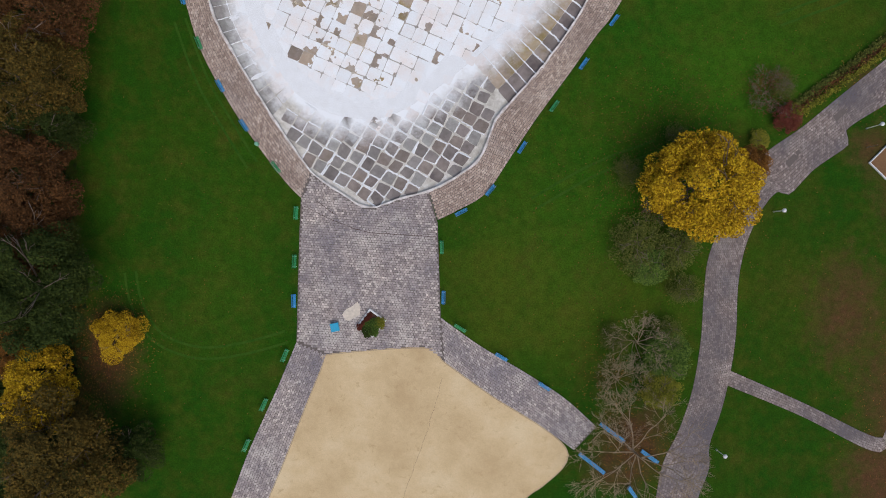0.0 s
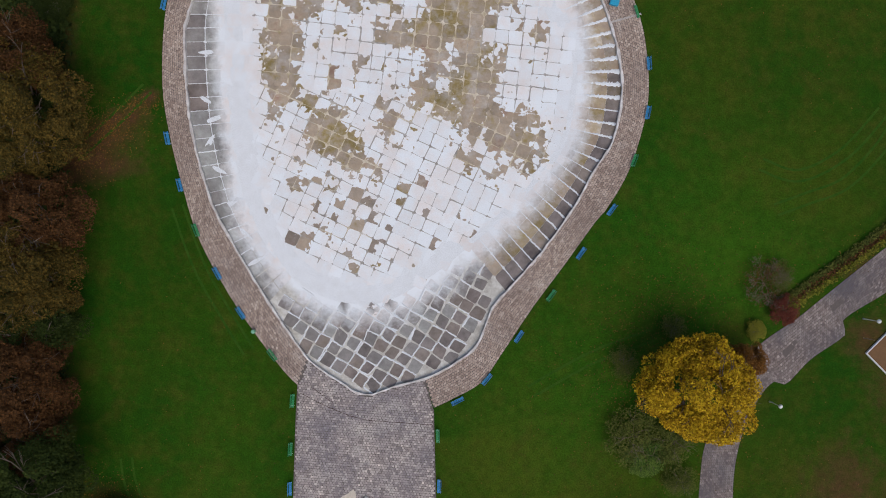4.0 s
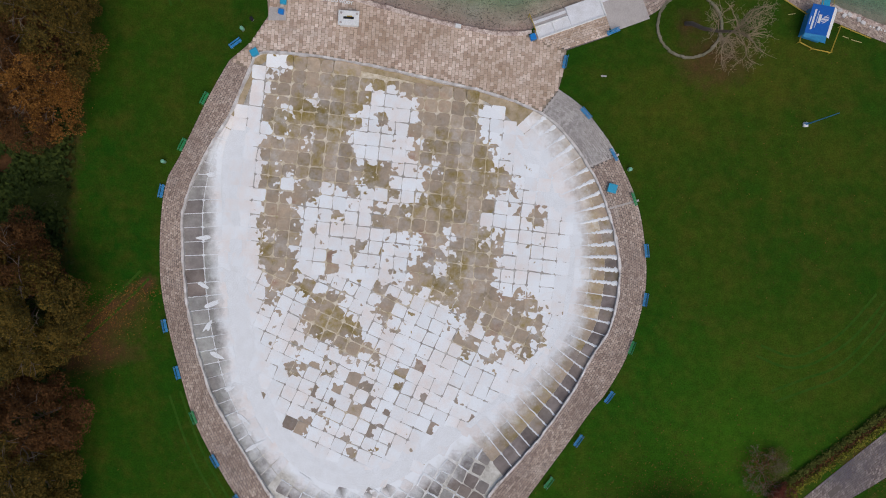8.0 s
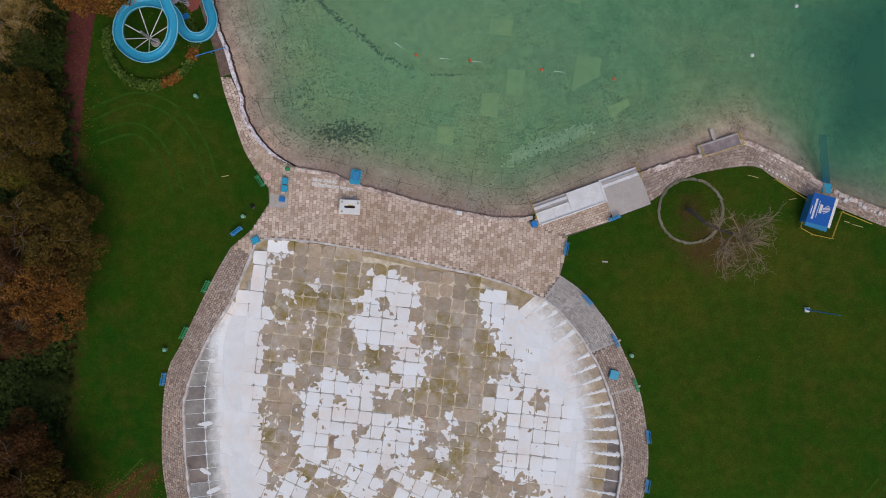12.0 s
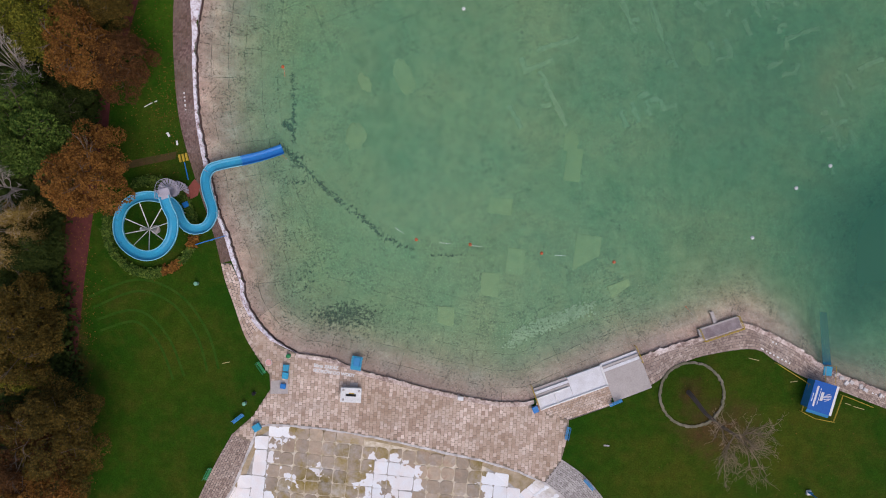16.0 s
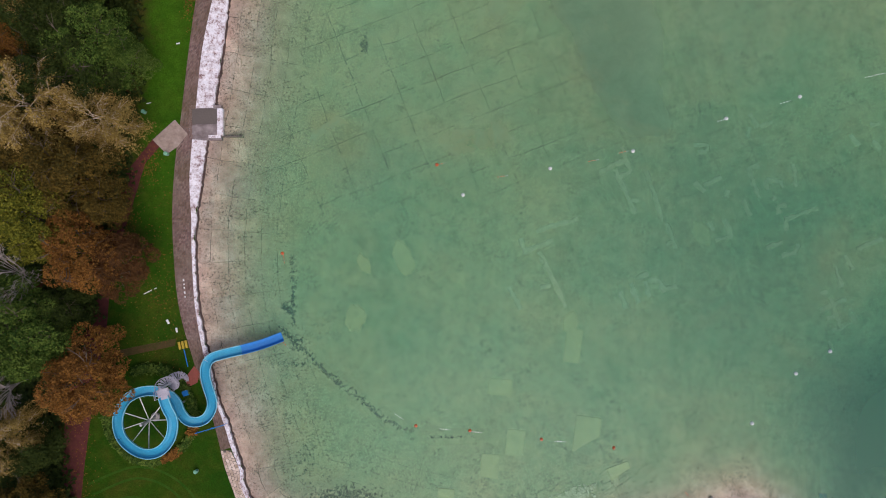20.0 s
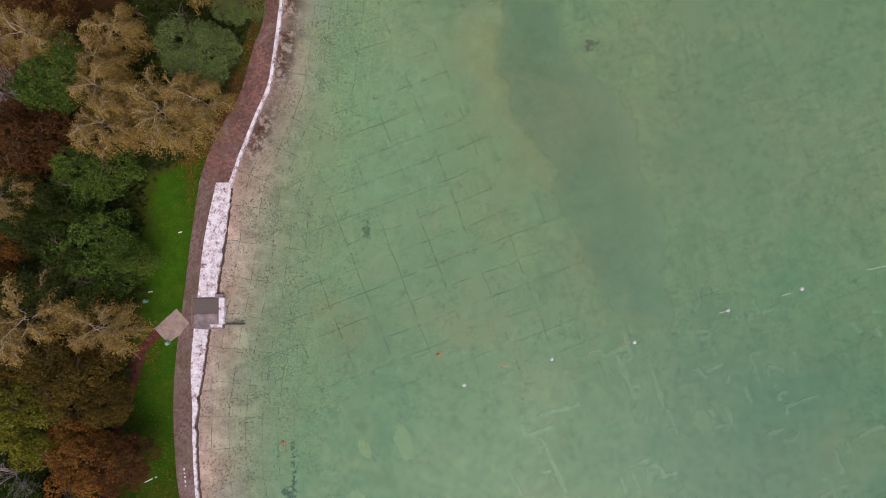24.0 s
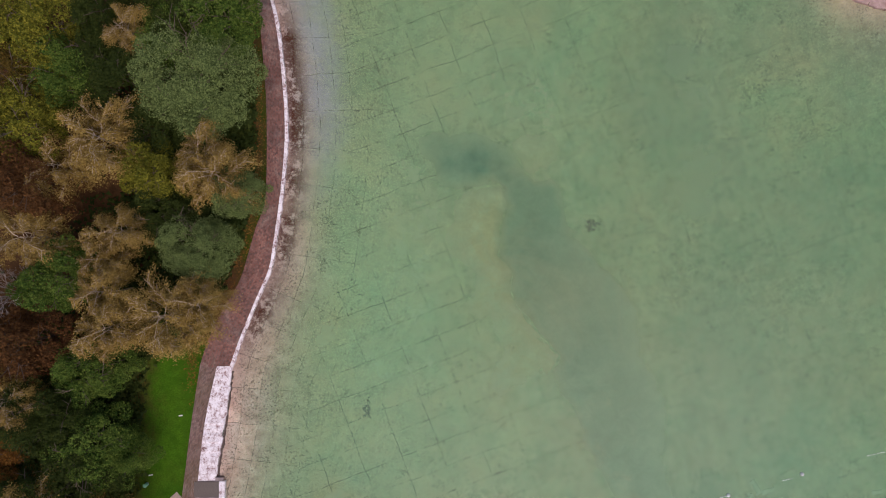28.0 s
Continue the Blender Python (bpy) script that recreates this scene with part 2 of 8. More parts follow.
    crack = m.math("MULTIPLY", m.ramp(m.math("ABSOLUTE", m.math("SUBTRACT", m.noise(0.25, 4, 0.6, distort=0.6), 0.5)), [(0.0, 1.0), (0.009, 0.0)]), m.ramp(m.noise(0.3, 4), [(0.48, 0.0), (0.58, 0.9)]))
    c = m.mix(m.math("MULTIPLY", crack, 0.6), c, (0.05, 0.055, 0.045))
    tuft = m.math("ADD", m.attr("weed"), m.math("MULTIPLY", m.math("SUBTRACT", m.noise(2.4, 6, 0.8), 0.5), 2.3))
    tuft = m.math("MULTIPLY", m.ramp(tuft, [(0.60, 0.0), (0.78, 0.95)]), m.math("SUBTRACT", 1.0, m.math("MULTIPLY", slabs.outputs["Fac"], 0.75)))
    c = m.mix(tuft, c, (0.010, 0.020, 0.022))
    c = m.mix(m.math("MULTIPLY", m.attr("rust"), 0.55), c, (0.54, 0.445, 0.47))
    c = m.mix(m.math("MULTIPLY", m.attr("lilac"), m.ramp(m.noise(0.3, 5, 0.7), [(0.3, 0.35), (0.6, 0.8)])), c, (0.50, 0.46, 0.66))
    c = m.mix(gap, c, (0.035, 0.038, 0.032))
    stain = m.math("MULTIPLY", m.ramp(m.noise(0.7, 6, 0.75), [(0.40, 0.0), (0.50, 1.0)]), m.ramp(m.noise(2.6, 5, 0.8), [(0.32, 0.6), (0.48, 1.0)]))
    c = m.mix(m.math("MULTIPLY", m.attr("rust"), stain), c, (0.085, 0.020, 0.016))
    m.bump(m.noise(3, 4), 0.3, 0.03)
    return m.out(c)


def water_material():
    """Clear over the shallows, greener as it deepens; the sky glints on it."""
    mat = Mat("lake_water")
    m = mat.m
    depth = mat.attr("depth")
    murk = mat.math("SUBTRACT", 1.0, mat.math("POWER", 2.718, mat.math("MULTIPLY", depth, -0.19)))
    cloud = mat.ramp(mat.noise(0.02, 6, 0.6), [(0.34, (0.125, 0.355, 0.235)), (0.52, (0.19, 0.385, 0.23)), (0.68, (0.245, 0.365, 0.205))])
    cloud = mat.mix(mat.math("MULTIPLY", mat.attr("east"), 0.85), cloud, (0.065, 0.25, 0.155))
    cloud = mat.mix(mat.math("MULTIPLY", mat.attr("warm"), mat.math("SUBTRACT", 1.0, mat.math("MULTIPLY", mat.attr("east"), 0.6))), cloud, mat.ramp(mat.noise(0.035, 6, 0.65), [(0.36, (0.22, 0.41, 0.225)), (0.55, (0.30, 0.39, 0.22)), (0.68, (0.29, 0.345, 0.195))]))
    cloud = mat.mix(mat.math("MULTIPLY", mat.attr("silt"), mat.ramp(mat.noise(0.16, 6, 0.7, distort=0.8), [(0.38, 0.15), (0.58, 1.0)])), cloud, (0.285, 0.32, 0.145))
    cloud = mat.mix(mat.math("MULTIPLY", mat.attr("pale"), mat.ramp(mat.noise(0.06, 6, 0.7), [(0.34, 0.4), (0.6, 1.0)])), cloud, (0.30, 0.54, 0.31))
    cloud = mat.mix(mat.math("MULTIPLY", mat.attr("mud"), mat.ramp(mat.noise(0.09, 4, 0.6, distort=0.5), [(0.3, 0.65), (0.55, 1.0)])), cloud, (0.088, 0.195, 0.118))
    cloud = mat.mix(0.55, cloud, mat.ramp(mat.noise(0.45, 7, 0.72, distort=0.4), [(0.34, 0.80), (0.66, 1.16)]), "MULTIPLY")
    cloud = mat.mix(mat.math("MULTIPLY", mat.ramp(mat.noise(0.05, 6, 0.7, distort=1.2), [(0.50, 0.0), (0.66, 1.0)]), 0.30), cloud, (0.27, 0.31, 0.17))
    cloud = mat.mix(mat.math("MULTIPLY", mat.attr("dull"), 0.8), cloud, (0.205, 0.325, 0.195))
    deep = mat.node("ShaderNodeMapRange")
    deep.inputs["From Min"].default_value, deep.inputs["From Max"].default_value = 2.7, 6.0
    mat.link(depth, deep.inputs["Value"])
    cloud = mat.mix(deep.outputs[0], cloud, (0.022, 0.125, 0.085))
    clear = mat.node("ShaderNodeBsdfTransparent")
    mat.link(mat.mix(murk, (0.97, 0.97, 0.95), (0.38, 0.86, 0.63)), clear.inputs["Color"])
    body = mat.node("ShaderNodeBsdfDiffuse")
    mat.link(cloud, body.inputs["Color"])
    both = mat.node("ShaderNodeMixShader")
    veil = mat.math("MINIMUM", mat.math("ADD", murk, mat.math("MULTIPLY", mat.math("MAXIMUM", mat.math("MAXIMUM", mat.attr("mud"), mat.math("MULTIPLY", mat.attr("silt"), 0.6)), mat.math("MULTIPLY", mat.attr("pale"), 0.35)), 0.35)), 1.0)
    mat.link(veil, both.inputs[0])
    mat.link(clear.outputs[0], both.inputs[1])
    mat.link(body.outputs[0], both.inputs[2])
    gloss = mat.node("ShaderNodeBsdfGlossy", Roughness=0.3)
    ripple = mat.node("ShaderNodeBump", Strength=0.15, Distance=0.03)
    mat.link(mat.noise(1.6, 4, 0.6), ripple.inputs["Height"])
    mat.link(ripple.outputs[0], gloss.inputs["Normal"])
    fres = mat.node("ShaderNodeFresnel", IOR=1.33)
    top = mat.node("ShaderNodeMixShader")
    mat.link(fres.outputs[0], top.inputs[0])
    mat.link(both.outputs[0], top.inputs[1])
    mat.link(gloss.outputs[0], top.inputs[2])
    mat.link(top.outputs[0], mat.t.nodes["Material Output"].inputs["Surface"])
    return m


GRASS = grass_material()
POOL = pool_slab_material()
BED = bed_material()
WATER = water_material()
SETT = paver_material("grey_setts", [(0.27, 0.23, 0.225), (0.42, 0.355, 0.335), (0.58, 0.50, 0.465), (0.34, 0.285, 0.275), (0.78, 0.69, 0.63)], (0.20, 0.185, 0.22), 0.8, 0.85)
SETT_BROWN = paver_material("brown_setts", [(0.28, 0.205, 0.175), (0.45, 0.34, 0.28), (0.58, 0.46, 0.385), (0.36, 0.265, 0.22), (0.68, 0.555, 0.47)], (0.26, 0.195, 0.17), 0.55, 0.3)
SETT_GREY = paver_material("pale_grey_setts", [(0.34, 0.31, 0.30), (0.47, 0.44, 0.42), (0.60, 0.56, 0.54), (0.40, 0.37, 0.36)], (0.28, 0.25, 0.24), 0.5, 0.3)
SETT_PATH = paver_material("dark_path_setts", [(0.17, 0.13, 0.12), (0.27, 0.215, 0.20), (0.37, 0.305, 0.28), (0.22, 0.17, 0.16), (0.46, 0.385, 0.355)], (0.13, 0.12, 0.14), 0.9, 0.25)
SETT_WALK = paver_material("worn_walk_setts", [(0.15, 0.090, 0.085), (0.23, 0.145, 0.135), (0.31, 0.205, 0.19), (0.19, 0.118, 0.110)], (0.14, 0.105, 0.055), 0.7, 0.15)
SETT_RED = paver_material("mossy_red_setts", [(0.20, 0.095, 0.080), (0.29, 0.140, 0.115), (0.36, 0.185, 0.155), (0.16, 0.085, 0.078)], (0.085, 0.055, 0.055), 0.85, 0.25)
FLAG = paver_material("tan_flags", [(0.55, 0.40, 0.32), (0.73, 0.575, 0.48), (0.87, 0.73, 0.64), (0.65, 0.50, 0.405), (0.46, 0.325, 0.255)], (0.40, 0.28, 0.19), 0.65)
FLAG_ONE = flag_material()
TANMORTAR = worn("tan_mortar", (0.33, 0.26, 0.20), (0.22, 0.165, 0.125), 0.95)
MORTAR = worn("mortar", (0.16, 0.135, 0.125), (0.14, 0.12, 0.11), 0.95)
LIME = worn("white_mortar", (0.86, 0.88, 0.915), (0.70, 0.70, 0.70), 0.9, amount=0.4)


def floor_mortar():
    """Joints of the pool floor: grey between coated slabs, pale and sandy where the coat is gone."""
    m = Mat("floor_mortar", 0.9)
    c = m.ramp(m.noise(1.2, 6, 0.75), [(0.34, (0.24, 0.22, 0.20)), (0.52, (0.40, 0.375, 0.35)), (0.68, (0.58, 0.56, 0.54))])
    bare = m.ramp(m.noise(0.9, 6, 0.75), [(0.36, (0.36, 0.29, 0.17)), (0.50, (0.58, 0.50, 0.38)), (0.64, (0.72, 0.66, 0.57))])
    c = m.mix(m.ramp(m.attr("coat"), [(0.35, 1.0), (0.75, 0.0)]), c, bare)
    m.bump(m.noise(6, 4), 0.4, 0.02)
    return m.out(c)


FLOORMORTAR = floor_mortar()
SILT = worn("pool_silt", (0.46, 0.37, 0.27), (0.27, 0.21, 0.09), 0.8, amount=1.0, fine=1.4)
COPING = worn("coping", (0.78, 0.75, 0.74), (0.30, 0.24, 0.21), 0.9, amount=0.8, fine=1.6, bump=0.6)
CONCRETE = worn("concrete", (0.52, 0.475, 0.455), (0.36, 0.315, 0.29), 0.9)
PALE = worn("pale_concrete", (0.80, 0.80, 0.83), (0.58, 0.56, 0.56), 0.85, amount=0.6)
def crumbled(name):
    """Crumbling lake kerb: pinkish concrete, pale where it is scoured, dark where it has broken."""
    m = Mat(name, 0.9)
    k = m.math("ADD", m.noise(0.5, 6, 0.75), m.math("MULTIPLY", m.math("SUBTRACT", m.noise(3.2, 5, 0.8), 0.5), 0.8))
    c = m.ramp(k, [(0.34, (0.22, 0.15, 0.13)), (0.46, (0.45, 0.345, 0.30)), (0.56, (0.62, 0.51, 0.455)), (0.70, (0.80, 0.72, 0.68))])
    m.bump(k, 0.9, 0.05)
    return m.out(c)


SHOREKERB = crumbled("shore_kerb")


def limewash(name):
    """Old lime-washed concrete: white where it holds, brown and pinkish where it has flaked off."""
    m = Mat(name, 0.9)
    flake = m.math("ADD", m.noise(1.1, 6, 0.75), m.math("MULTIPLY", m.math("SUBTRACT", m.noise(4.5, 5, 0.8), 0.5), 0.7))
    c = m.ramp(flake, [(0.30, (0.13, 0.06, 0.055)), (0.385, (0.36, 0.25, 0.255)), (0.45, (0.60, 0.53, 0.57)), (0.60, (0.83, 0.80, 0.86))])
    m.bump(flake, 0.8, 0.04)
    return m.out(c)


def grout_material():
    """Old grey mortar between slabs, whiter towards the limed floor."""
    m = Mat("old_mortar", 0.95)
    c = m.ramp(m.noise(0.8, 6, 0.75), [(0.34, (0.40, 0.37, 0.33)), (0.52, (0.58, 0.555, 0.51)), (0.66, (0.72, 0.70, 0.68))])
    film = m.math("ADD", m.attr("limed"), m.math("MULTIPLY", m.math("SUBTRACT", m.noise(0.6, 5, 0.65), 0.5), 0.5))
    c = m.mix(m.ramp(film, [(0.62, 0.0), (0.95, 1.0)]), c, (0.83, 0.85, 0.88))
    m.bump(m.noise(5, 5), 0.5, 0.02)
    return m.out(c)


GROUT = grout_material()
LIMEWALL = limewash("lime_wall")


def sand_material():
    """Trodden sand: damp and dry patches, darker scuffs, fine grain."""
    m = Mat("sand", 0.95)
    c = m.ramp(m.noise(0.11, 6, 0.65), [(0.34, (0.50, 0.365, 0.205)), (0.52, (0.60, 0.455, 0.27)), (0.66, (0.66, 0.525, 0.335))])
    c = m.mix(m.math("MULTIPLY", m.ramp(m.noise(0.9, 6, 0.75, distort=0.6), [(0.57, 0.0), (0.70, 1.0)]), 0.5), c, (0.36, 0.235, 0.11))
    c = m.mix(0.45, c, m.ramp(m.noise(6.0, 5, 0.8), [(0.3, 0.7), (0.7, 1.12)]), "MULTIPLY")
    m.bump(m.noise(5, 5), 0.5, 0.02)
    return m.out(c)


SANDM = sand_material()
MOSSY = worn("mossy_stone", (0.27, 0.24, 0.18), (0.10, 0.11, 0.05), 0.95, amount=0.9)
REDPATH = worn("red_gravel", (0.13, 0.040, 0.038), (0.07, 0.026, 0.024), 0.95, fine=2.2, amount=0.7)
BLUE = worn("blue_paint", (0.04, 0.27, 0.56), (0.05, 0.20, 0.38), 0.5)
GREEN = worn("green_paint", (0.03, 0.28, 0.10), (0.03, 0.18, 0.08), 0.5)
STEEL = worn("galvanised_steel", (0.55, 0.56, 0.58), (0.35, 0.35, 0.36), 0.45, 0.6)
WHITE = worn("white_paint", (0.80, 0.80, 0.80), (0.6, 0.58, 0.55), 0.5, amount=0.3)
YELLOW = worn("yellow_paint", (0.55, 0.38, 0.04), (0.4, 0.27, 0.05), 0.5)
SLIDE = worn("slide_cyan", (0.03, 0.36, 0.58), (0.06, 0.28, 0.42), 0.3, amount=0.5, bump=0.05)
SLIDE_DARK = worn("slide_blue", (0.015, 0.21, 0.60), (0.03, 0.17, 0.46), 0.35, amount=0.5, bump=0.05)
SLIDE_EDGE = worn("slide_edge", (0.25, 0.62, 0.76), (0.2, 0.45, 0.55), 0.35, bump=0.05)
TRACK = worn("worn_grass", (0.042, 0.092, 0.011), (0.014, 0.070, 0.005), 0.95, fine=5.0, amount=0.9)
BARK = worn("bark", (0.17, 0.13, 0.105), (0.09, 0.07, 0.055), 0.95, fine=12)
BIRCH = worn("pale_bark", (0.52, 0.43, 0.34), (0.30, 0.23, 0.17), 0.9, fine=12)
SILVER = worn("silver_bark", (0.52, 0.45, 0.43), (0.34, 0.27, 0.26), 0.9, fine=12)
TWIG = worn("twig_bark", (0.34, 0.26, 0.18), (0.22, 0.16, 0.105), 0.95, fine=12)
SOIL = worn("soil", (0.09, 0.05, 0.04), (0.05, 0.03, 0.02), 0.95)
BRICK = worn("brick_red", (0.22, 0.06, 0.05), (0.13, 0.04, 0.03), 0.9)
BLACK = worn("dark_rubber", (0.02, 0.02, 0.022), (0.04, 0.04, 0.04), 0.8)
ORANGE = worn("buoy_orange", (0.75, 0.12, 0.03), (0.5, 0.1, 0.05), 0.4)
LEAVES = {
    "gold": leaf_material("gold_leaves", [(0.08, 0.040, 0.008), (0.15, 0.080, 0.008), (0.28, 0.160, 0.008), (0.46, 0.28, 0.012), (0.62, 0.42, 0.020)], 1.1),
    "orange": leaf_material("orange_leaves", [(0.055, 0.026, 0.009), (0.135, 0.058, 0.015), (0.27, 0.125, 0.028)], 1.15),
    "russet": leaf_material("russet_leaves", [(0.026, 0.015, 0.008), (0.062, 0.030, 0.012), (0.12, 0.054, 0.019)], 1.2),
    "olive": leaf_material("olive_leaves", [(0.024, 0.022, 0.006), (0.060, 0.047, 0.011), (0.135, 0.086, 0.017)], 1.15),
    "dark": leaf_material("dark_green_leaves", [(0.012, 0.021, 0.005), (0.026, 0.042, 0.009), (0.052, 0.070, 0.014)]),
    "green": leaf_material("green_leaves", [(0.011, 0.030, 0.006), (0.038, 0.082, 0.013), (0.115, 0.17, 0.030)], 1.15),
    "willow": leaf_material("grey_green_leaves", [(0.024, 0.044, 0.014), (0.075, 0.115, 0.034), (0.19, 0.25, 0.085)], 1.15),
    "lime": leaf_material("yellow_green_leaves", [(0.026, 0.034, 0.006), (0.085, 0.098, 0.012), (0.22, 0.205, 0.025)], 1.15),
    "tan": leaf_material("tan_leaves", [(0.11, 0.072, 0.020), (0.25, 0.165, 0.045), (0.45, 0.32, 0.10)]),
    "bramble": leaf_material("bramble_leaves", [(0.035, 0.045, 0.010), (0.075, 0.092, 0.018), (0.14, 0.15, 0.032)]),
    "red": leaf_material("red_leaves", [(0.07, 0.02, 0.014), (0.12, 0.03, 0.022), (0.17, 0.06, 0.03)]),
}

# ---- building blocks ----
from mathutils.geometry import delaunay_2d_cdt


def mesh_of(name, verts, faces, mat=None, attrs=None):
    me = bpy.data.meshes.new(name)
    me.from_pydata([tuple(v) for v in verts], [], [tuple(f) for f in faces])
    for key, values in (attrs or {}).items():
        a = me.attributes.new(key, "FLOAT", "POINT")
        a.data.foreach_set("value", np.asarray(values, dtype=np.float32))
    if mat:
        me.materials.append(mat)
    return me


def piece(name, me, parent=None, label="", kind="", at=None):
    ob = new(name, me)
    if parent:
        ob.parent = parent
    if at is not None:
        ob.matrix_basis = at
    return tagged(ob, label=label, kind=kind)


def part(name, bm, mat, parent, label=""):
    """Links a bmesh as one mesh object under a thing or a part."""
    me = bpy.data.meshes.new(name)
    bm.to_mesh(me)
    bm.free()
    me.materials.append(mat)
    return piece(name, me, parent, label)


def thing(name, label, category, group="", at=(0, 0, 0), turn=0.0, kind=""):
    ob = new(name)
    ob.empty_display_size = 0.3
    ob.matrix_basis = pose(*at, 0, 0, turn)
    return tagged(ob, label, category, group, kind)


def box(bm, x, y, z, w, d, h, turn=0.0, bevel=0.0, tilt=0.0):
    """A box of w by d by h, centred on x, y and standing on z."""
    m = pose(x, y, z + h / 2, tilt, 0, turn) @ Matrix.Diagonal((w, d, h, 1))
    got = bmesh.ops.create_cube(bm, size=1.0, matrix=m)
    if bevel:
        edges = list({e for v in got["verts"] for e in v.link_edges})
        bmesh.ops.bevel(bm, geom=edges, offset=bevel, segments=1, affect="EDGES", profile=0.5)
    return bm


def rod(bm, a, b, r0, r1=None, sides=8, caps=True):
    """A tapered bar from a to b."""
    a, b = Vector(a), Vector(b)
    d = b - a
    m = Matrix.Translation((a + b) / 2) @ d.to_track_quat("Z", "Y").to_matrix().to_4x4()
    bmesh.ops.create_cone(bm, cap_ends=caps, segments=sides, radius1=r0, radius2=r0 if r1 is None else r1, depth=d.length, matrix=m)
    return bm


def spline(points, step=1.0, closed=False):
    """A smooth line through the points (Catmull-Rom), in even steps."""
    p = np.array(points, float)
    n = len(p)
    out = []
    for i in range(n if closed else n - 1):
        if closed:
            a, b, c, d = p[(i - 1) % n], p[i], p[(i + 1) % n], p[(i + 2) % n]
        else:
            a, b, c, d = p[max(i - 1, 0)], p[i], p[i + 1], p[min(i + 2, n - 1)]
        for s in np.linspace(0, 1, 8, endpoint=False):
            out.append(0.5 * (2 * b + (c - a) * s + (2 * a - 5 * b + 4 * c - d) * s**2 + (3 * b - a - 3 * c + d) * s**3))
    out.append(p[0] if closed else p[-1])
    out = np.array(out)
    run = np.r_[0, np.cumsum(np.hypot(*np.diff(out[:, :2], axis=0).T))]
    k = max(2, int(round(run[-1] / step)))
    at = np.linspace(0, run[-1], k + 1)
    res = np.stack([np.interp(at, run, out[:, j]) for j in range(out.shape[1])], 1)
    return res[:-1] if closed else res


def inside(poly, pts):
    poly, pts = np.asarray(poly)[:, :2], np.asarray(pts)[:, :2]
    hit = np.zeros(len(pts), bool)
    j = len(poly) - 1
    for i in range(len(poly)):
        (x0, y0), (x1, y1) = poly[i], poly[j]
        cross = ((y0 > pts[:, 1]) != (y1 > pts[:, 1])) & (pts[:, 0] < (x1 - x0) * (pts[:, 1] - y0) / (y1 - y0 + 1e-12) + x0)
        hit ^= cross
        j = i
    return hit


def away(line, pts, closed=False):
    """The distance of points from a line, and the nearest places on it."""
    line, pts = np.asarray(line)[:, :2], np.asarray(pts)[:, :2]
    best, near = np.full(len(pts), 1e9), np.zeros((len(pts), 2))
    for i in range(len(line) - (0 if closed else 1)):
        a, b = line[i], line[(i + 1) % len(line)]
        d = b - a
        s = np.clip(((pts - a) @ d) / (d @ d + 1e-12), 0, 1)
        q = a + s[:, None] * d
        r = np.hypot(*(pts - q).T)
        m = r < best
        best[m], near[m] = r[m], q[m]
    return best, near


def fill(outer, holes=(), extra=None):
    """A flat triangle sheet between loops, with extra points inside it."""
    pts, edges = [], []
    for loop in (outer, *holes):
        n0 = len(pts)
        pts += [tuple(p[:2]) for p in loop]
        edges += [(n0 + i, n0 + (i + 1) % len(loop)) for i in range(len(loop))]
    if extra is not None and len(extra):
        keep = inside(outer, extra) & (away(outer, extra, True)[0] > 0.3)
        for h in holes:
            keep &= ~inside(h, extra) & (away(h, extra, True)[0] > 0.3)
        pts += [tuple(p) for p in np.asarray(extra)[keep]]
    vs, _, fs, *_ = delaunay_2d_cdt([Vector(p) for p in pts], edges, [], 0, 1e-4)
    v = np.array([(p.x, p.y) for p in vs])
    f = np.array([list(t)[:3] for t in fs])
    mid = v[f].mean(1)
    ok = inside(outer, mid)
    for h in holes:
        ok &= ~inside(h, mid)
    return v, f[ok]


def slab(name, poly, z0, z1, mat, parent=None, label="", category="", kind="structure"):
    """A flat piece with thickness over a plan outline."""
    p = [tuple(q[:2]) for q in poly]
    area = sum(a[0] * b[1] - b[0] * a[1] for a, b in zip(p, p[1:] + p[:1]))
    if area < 0:
        p = p[::-1]
    n = len(p)
    v = [(x, y, z0) for x, y in p] + [(x, y, z1) for x, y in p]
    f = [tuple(range(n, 2 * n))] + [(i, (i + 1) % n, n + (i + 1) % n, n + i) for i in range(n)]
    ob = piece(name, mesh_of(name, v, f, mat), parent, label)
    if not parent:
        tagged(ob, label, category, "", kind)
    return ob


def blocks(name, corners, z, h, mat, parent, drop=0.1, attrs=None, label=""):
    """Many four-cornered pieces in one mesh: corners is n x 4 x 2, z the tops (n or n x 4)."""
    c = np.asarray(corners, float)
    n = len(c)
    z = np.asarray(z, float)
    z = np.repeat(z[:, None], 4, 1) if z.ndim == 1 else z
    top = np.concatenate([c, z[:, :, None]], 2)
    low = top.copy()
    low[:, :, 2] -= h
    v = np.concatenate([top, low], 1).reshape(-1, 3)
    base = (np.arange(n) * 8)[:, None]
    f = np.concatenate([base + np.array([q]) for q in ((0, 1, 2, 3), (0, 4, 5, 1), (1, 5, 6, 2), (2, 6, 7, 3), (3, 7, 4, 0))], 0)
    at = {k: np.repeat(np.asarray(a), 8) if np.asarray(a).ndim == 1 else np.concatenate([a, a], 1).ravel() for k, a in (attrs or {}).items()}
    ob = piece(name, mesh_of(name, v, f, mat, at), parent, label, "stuff" if parent is None else "")
    ob["kind"] = "stuff"
    return ob


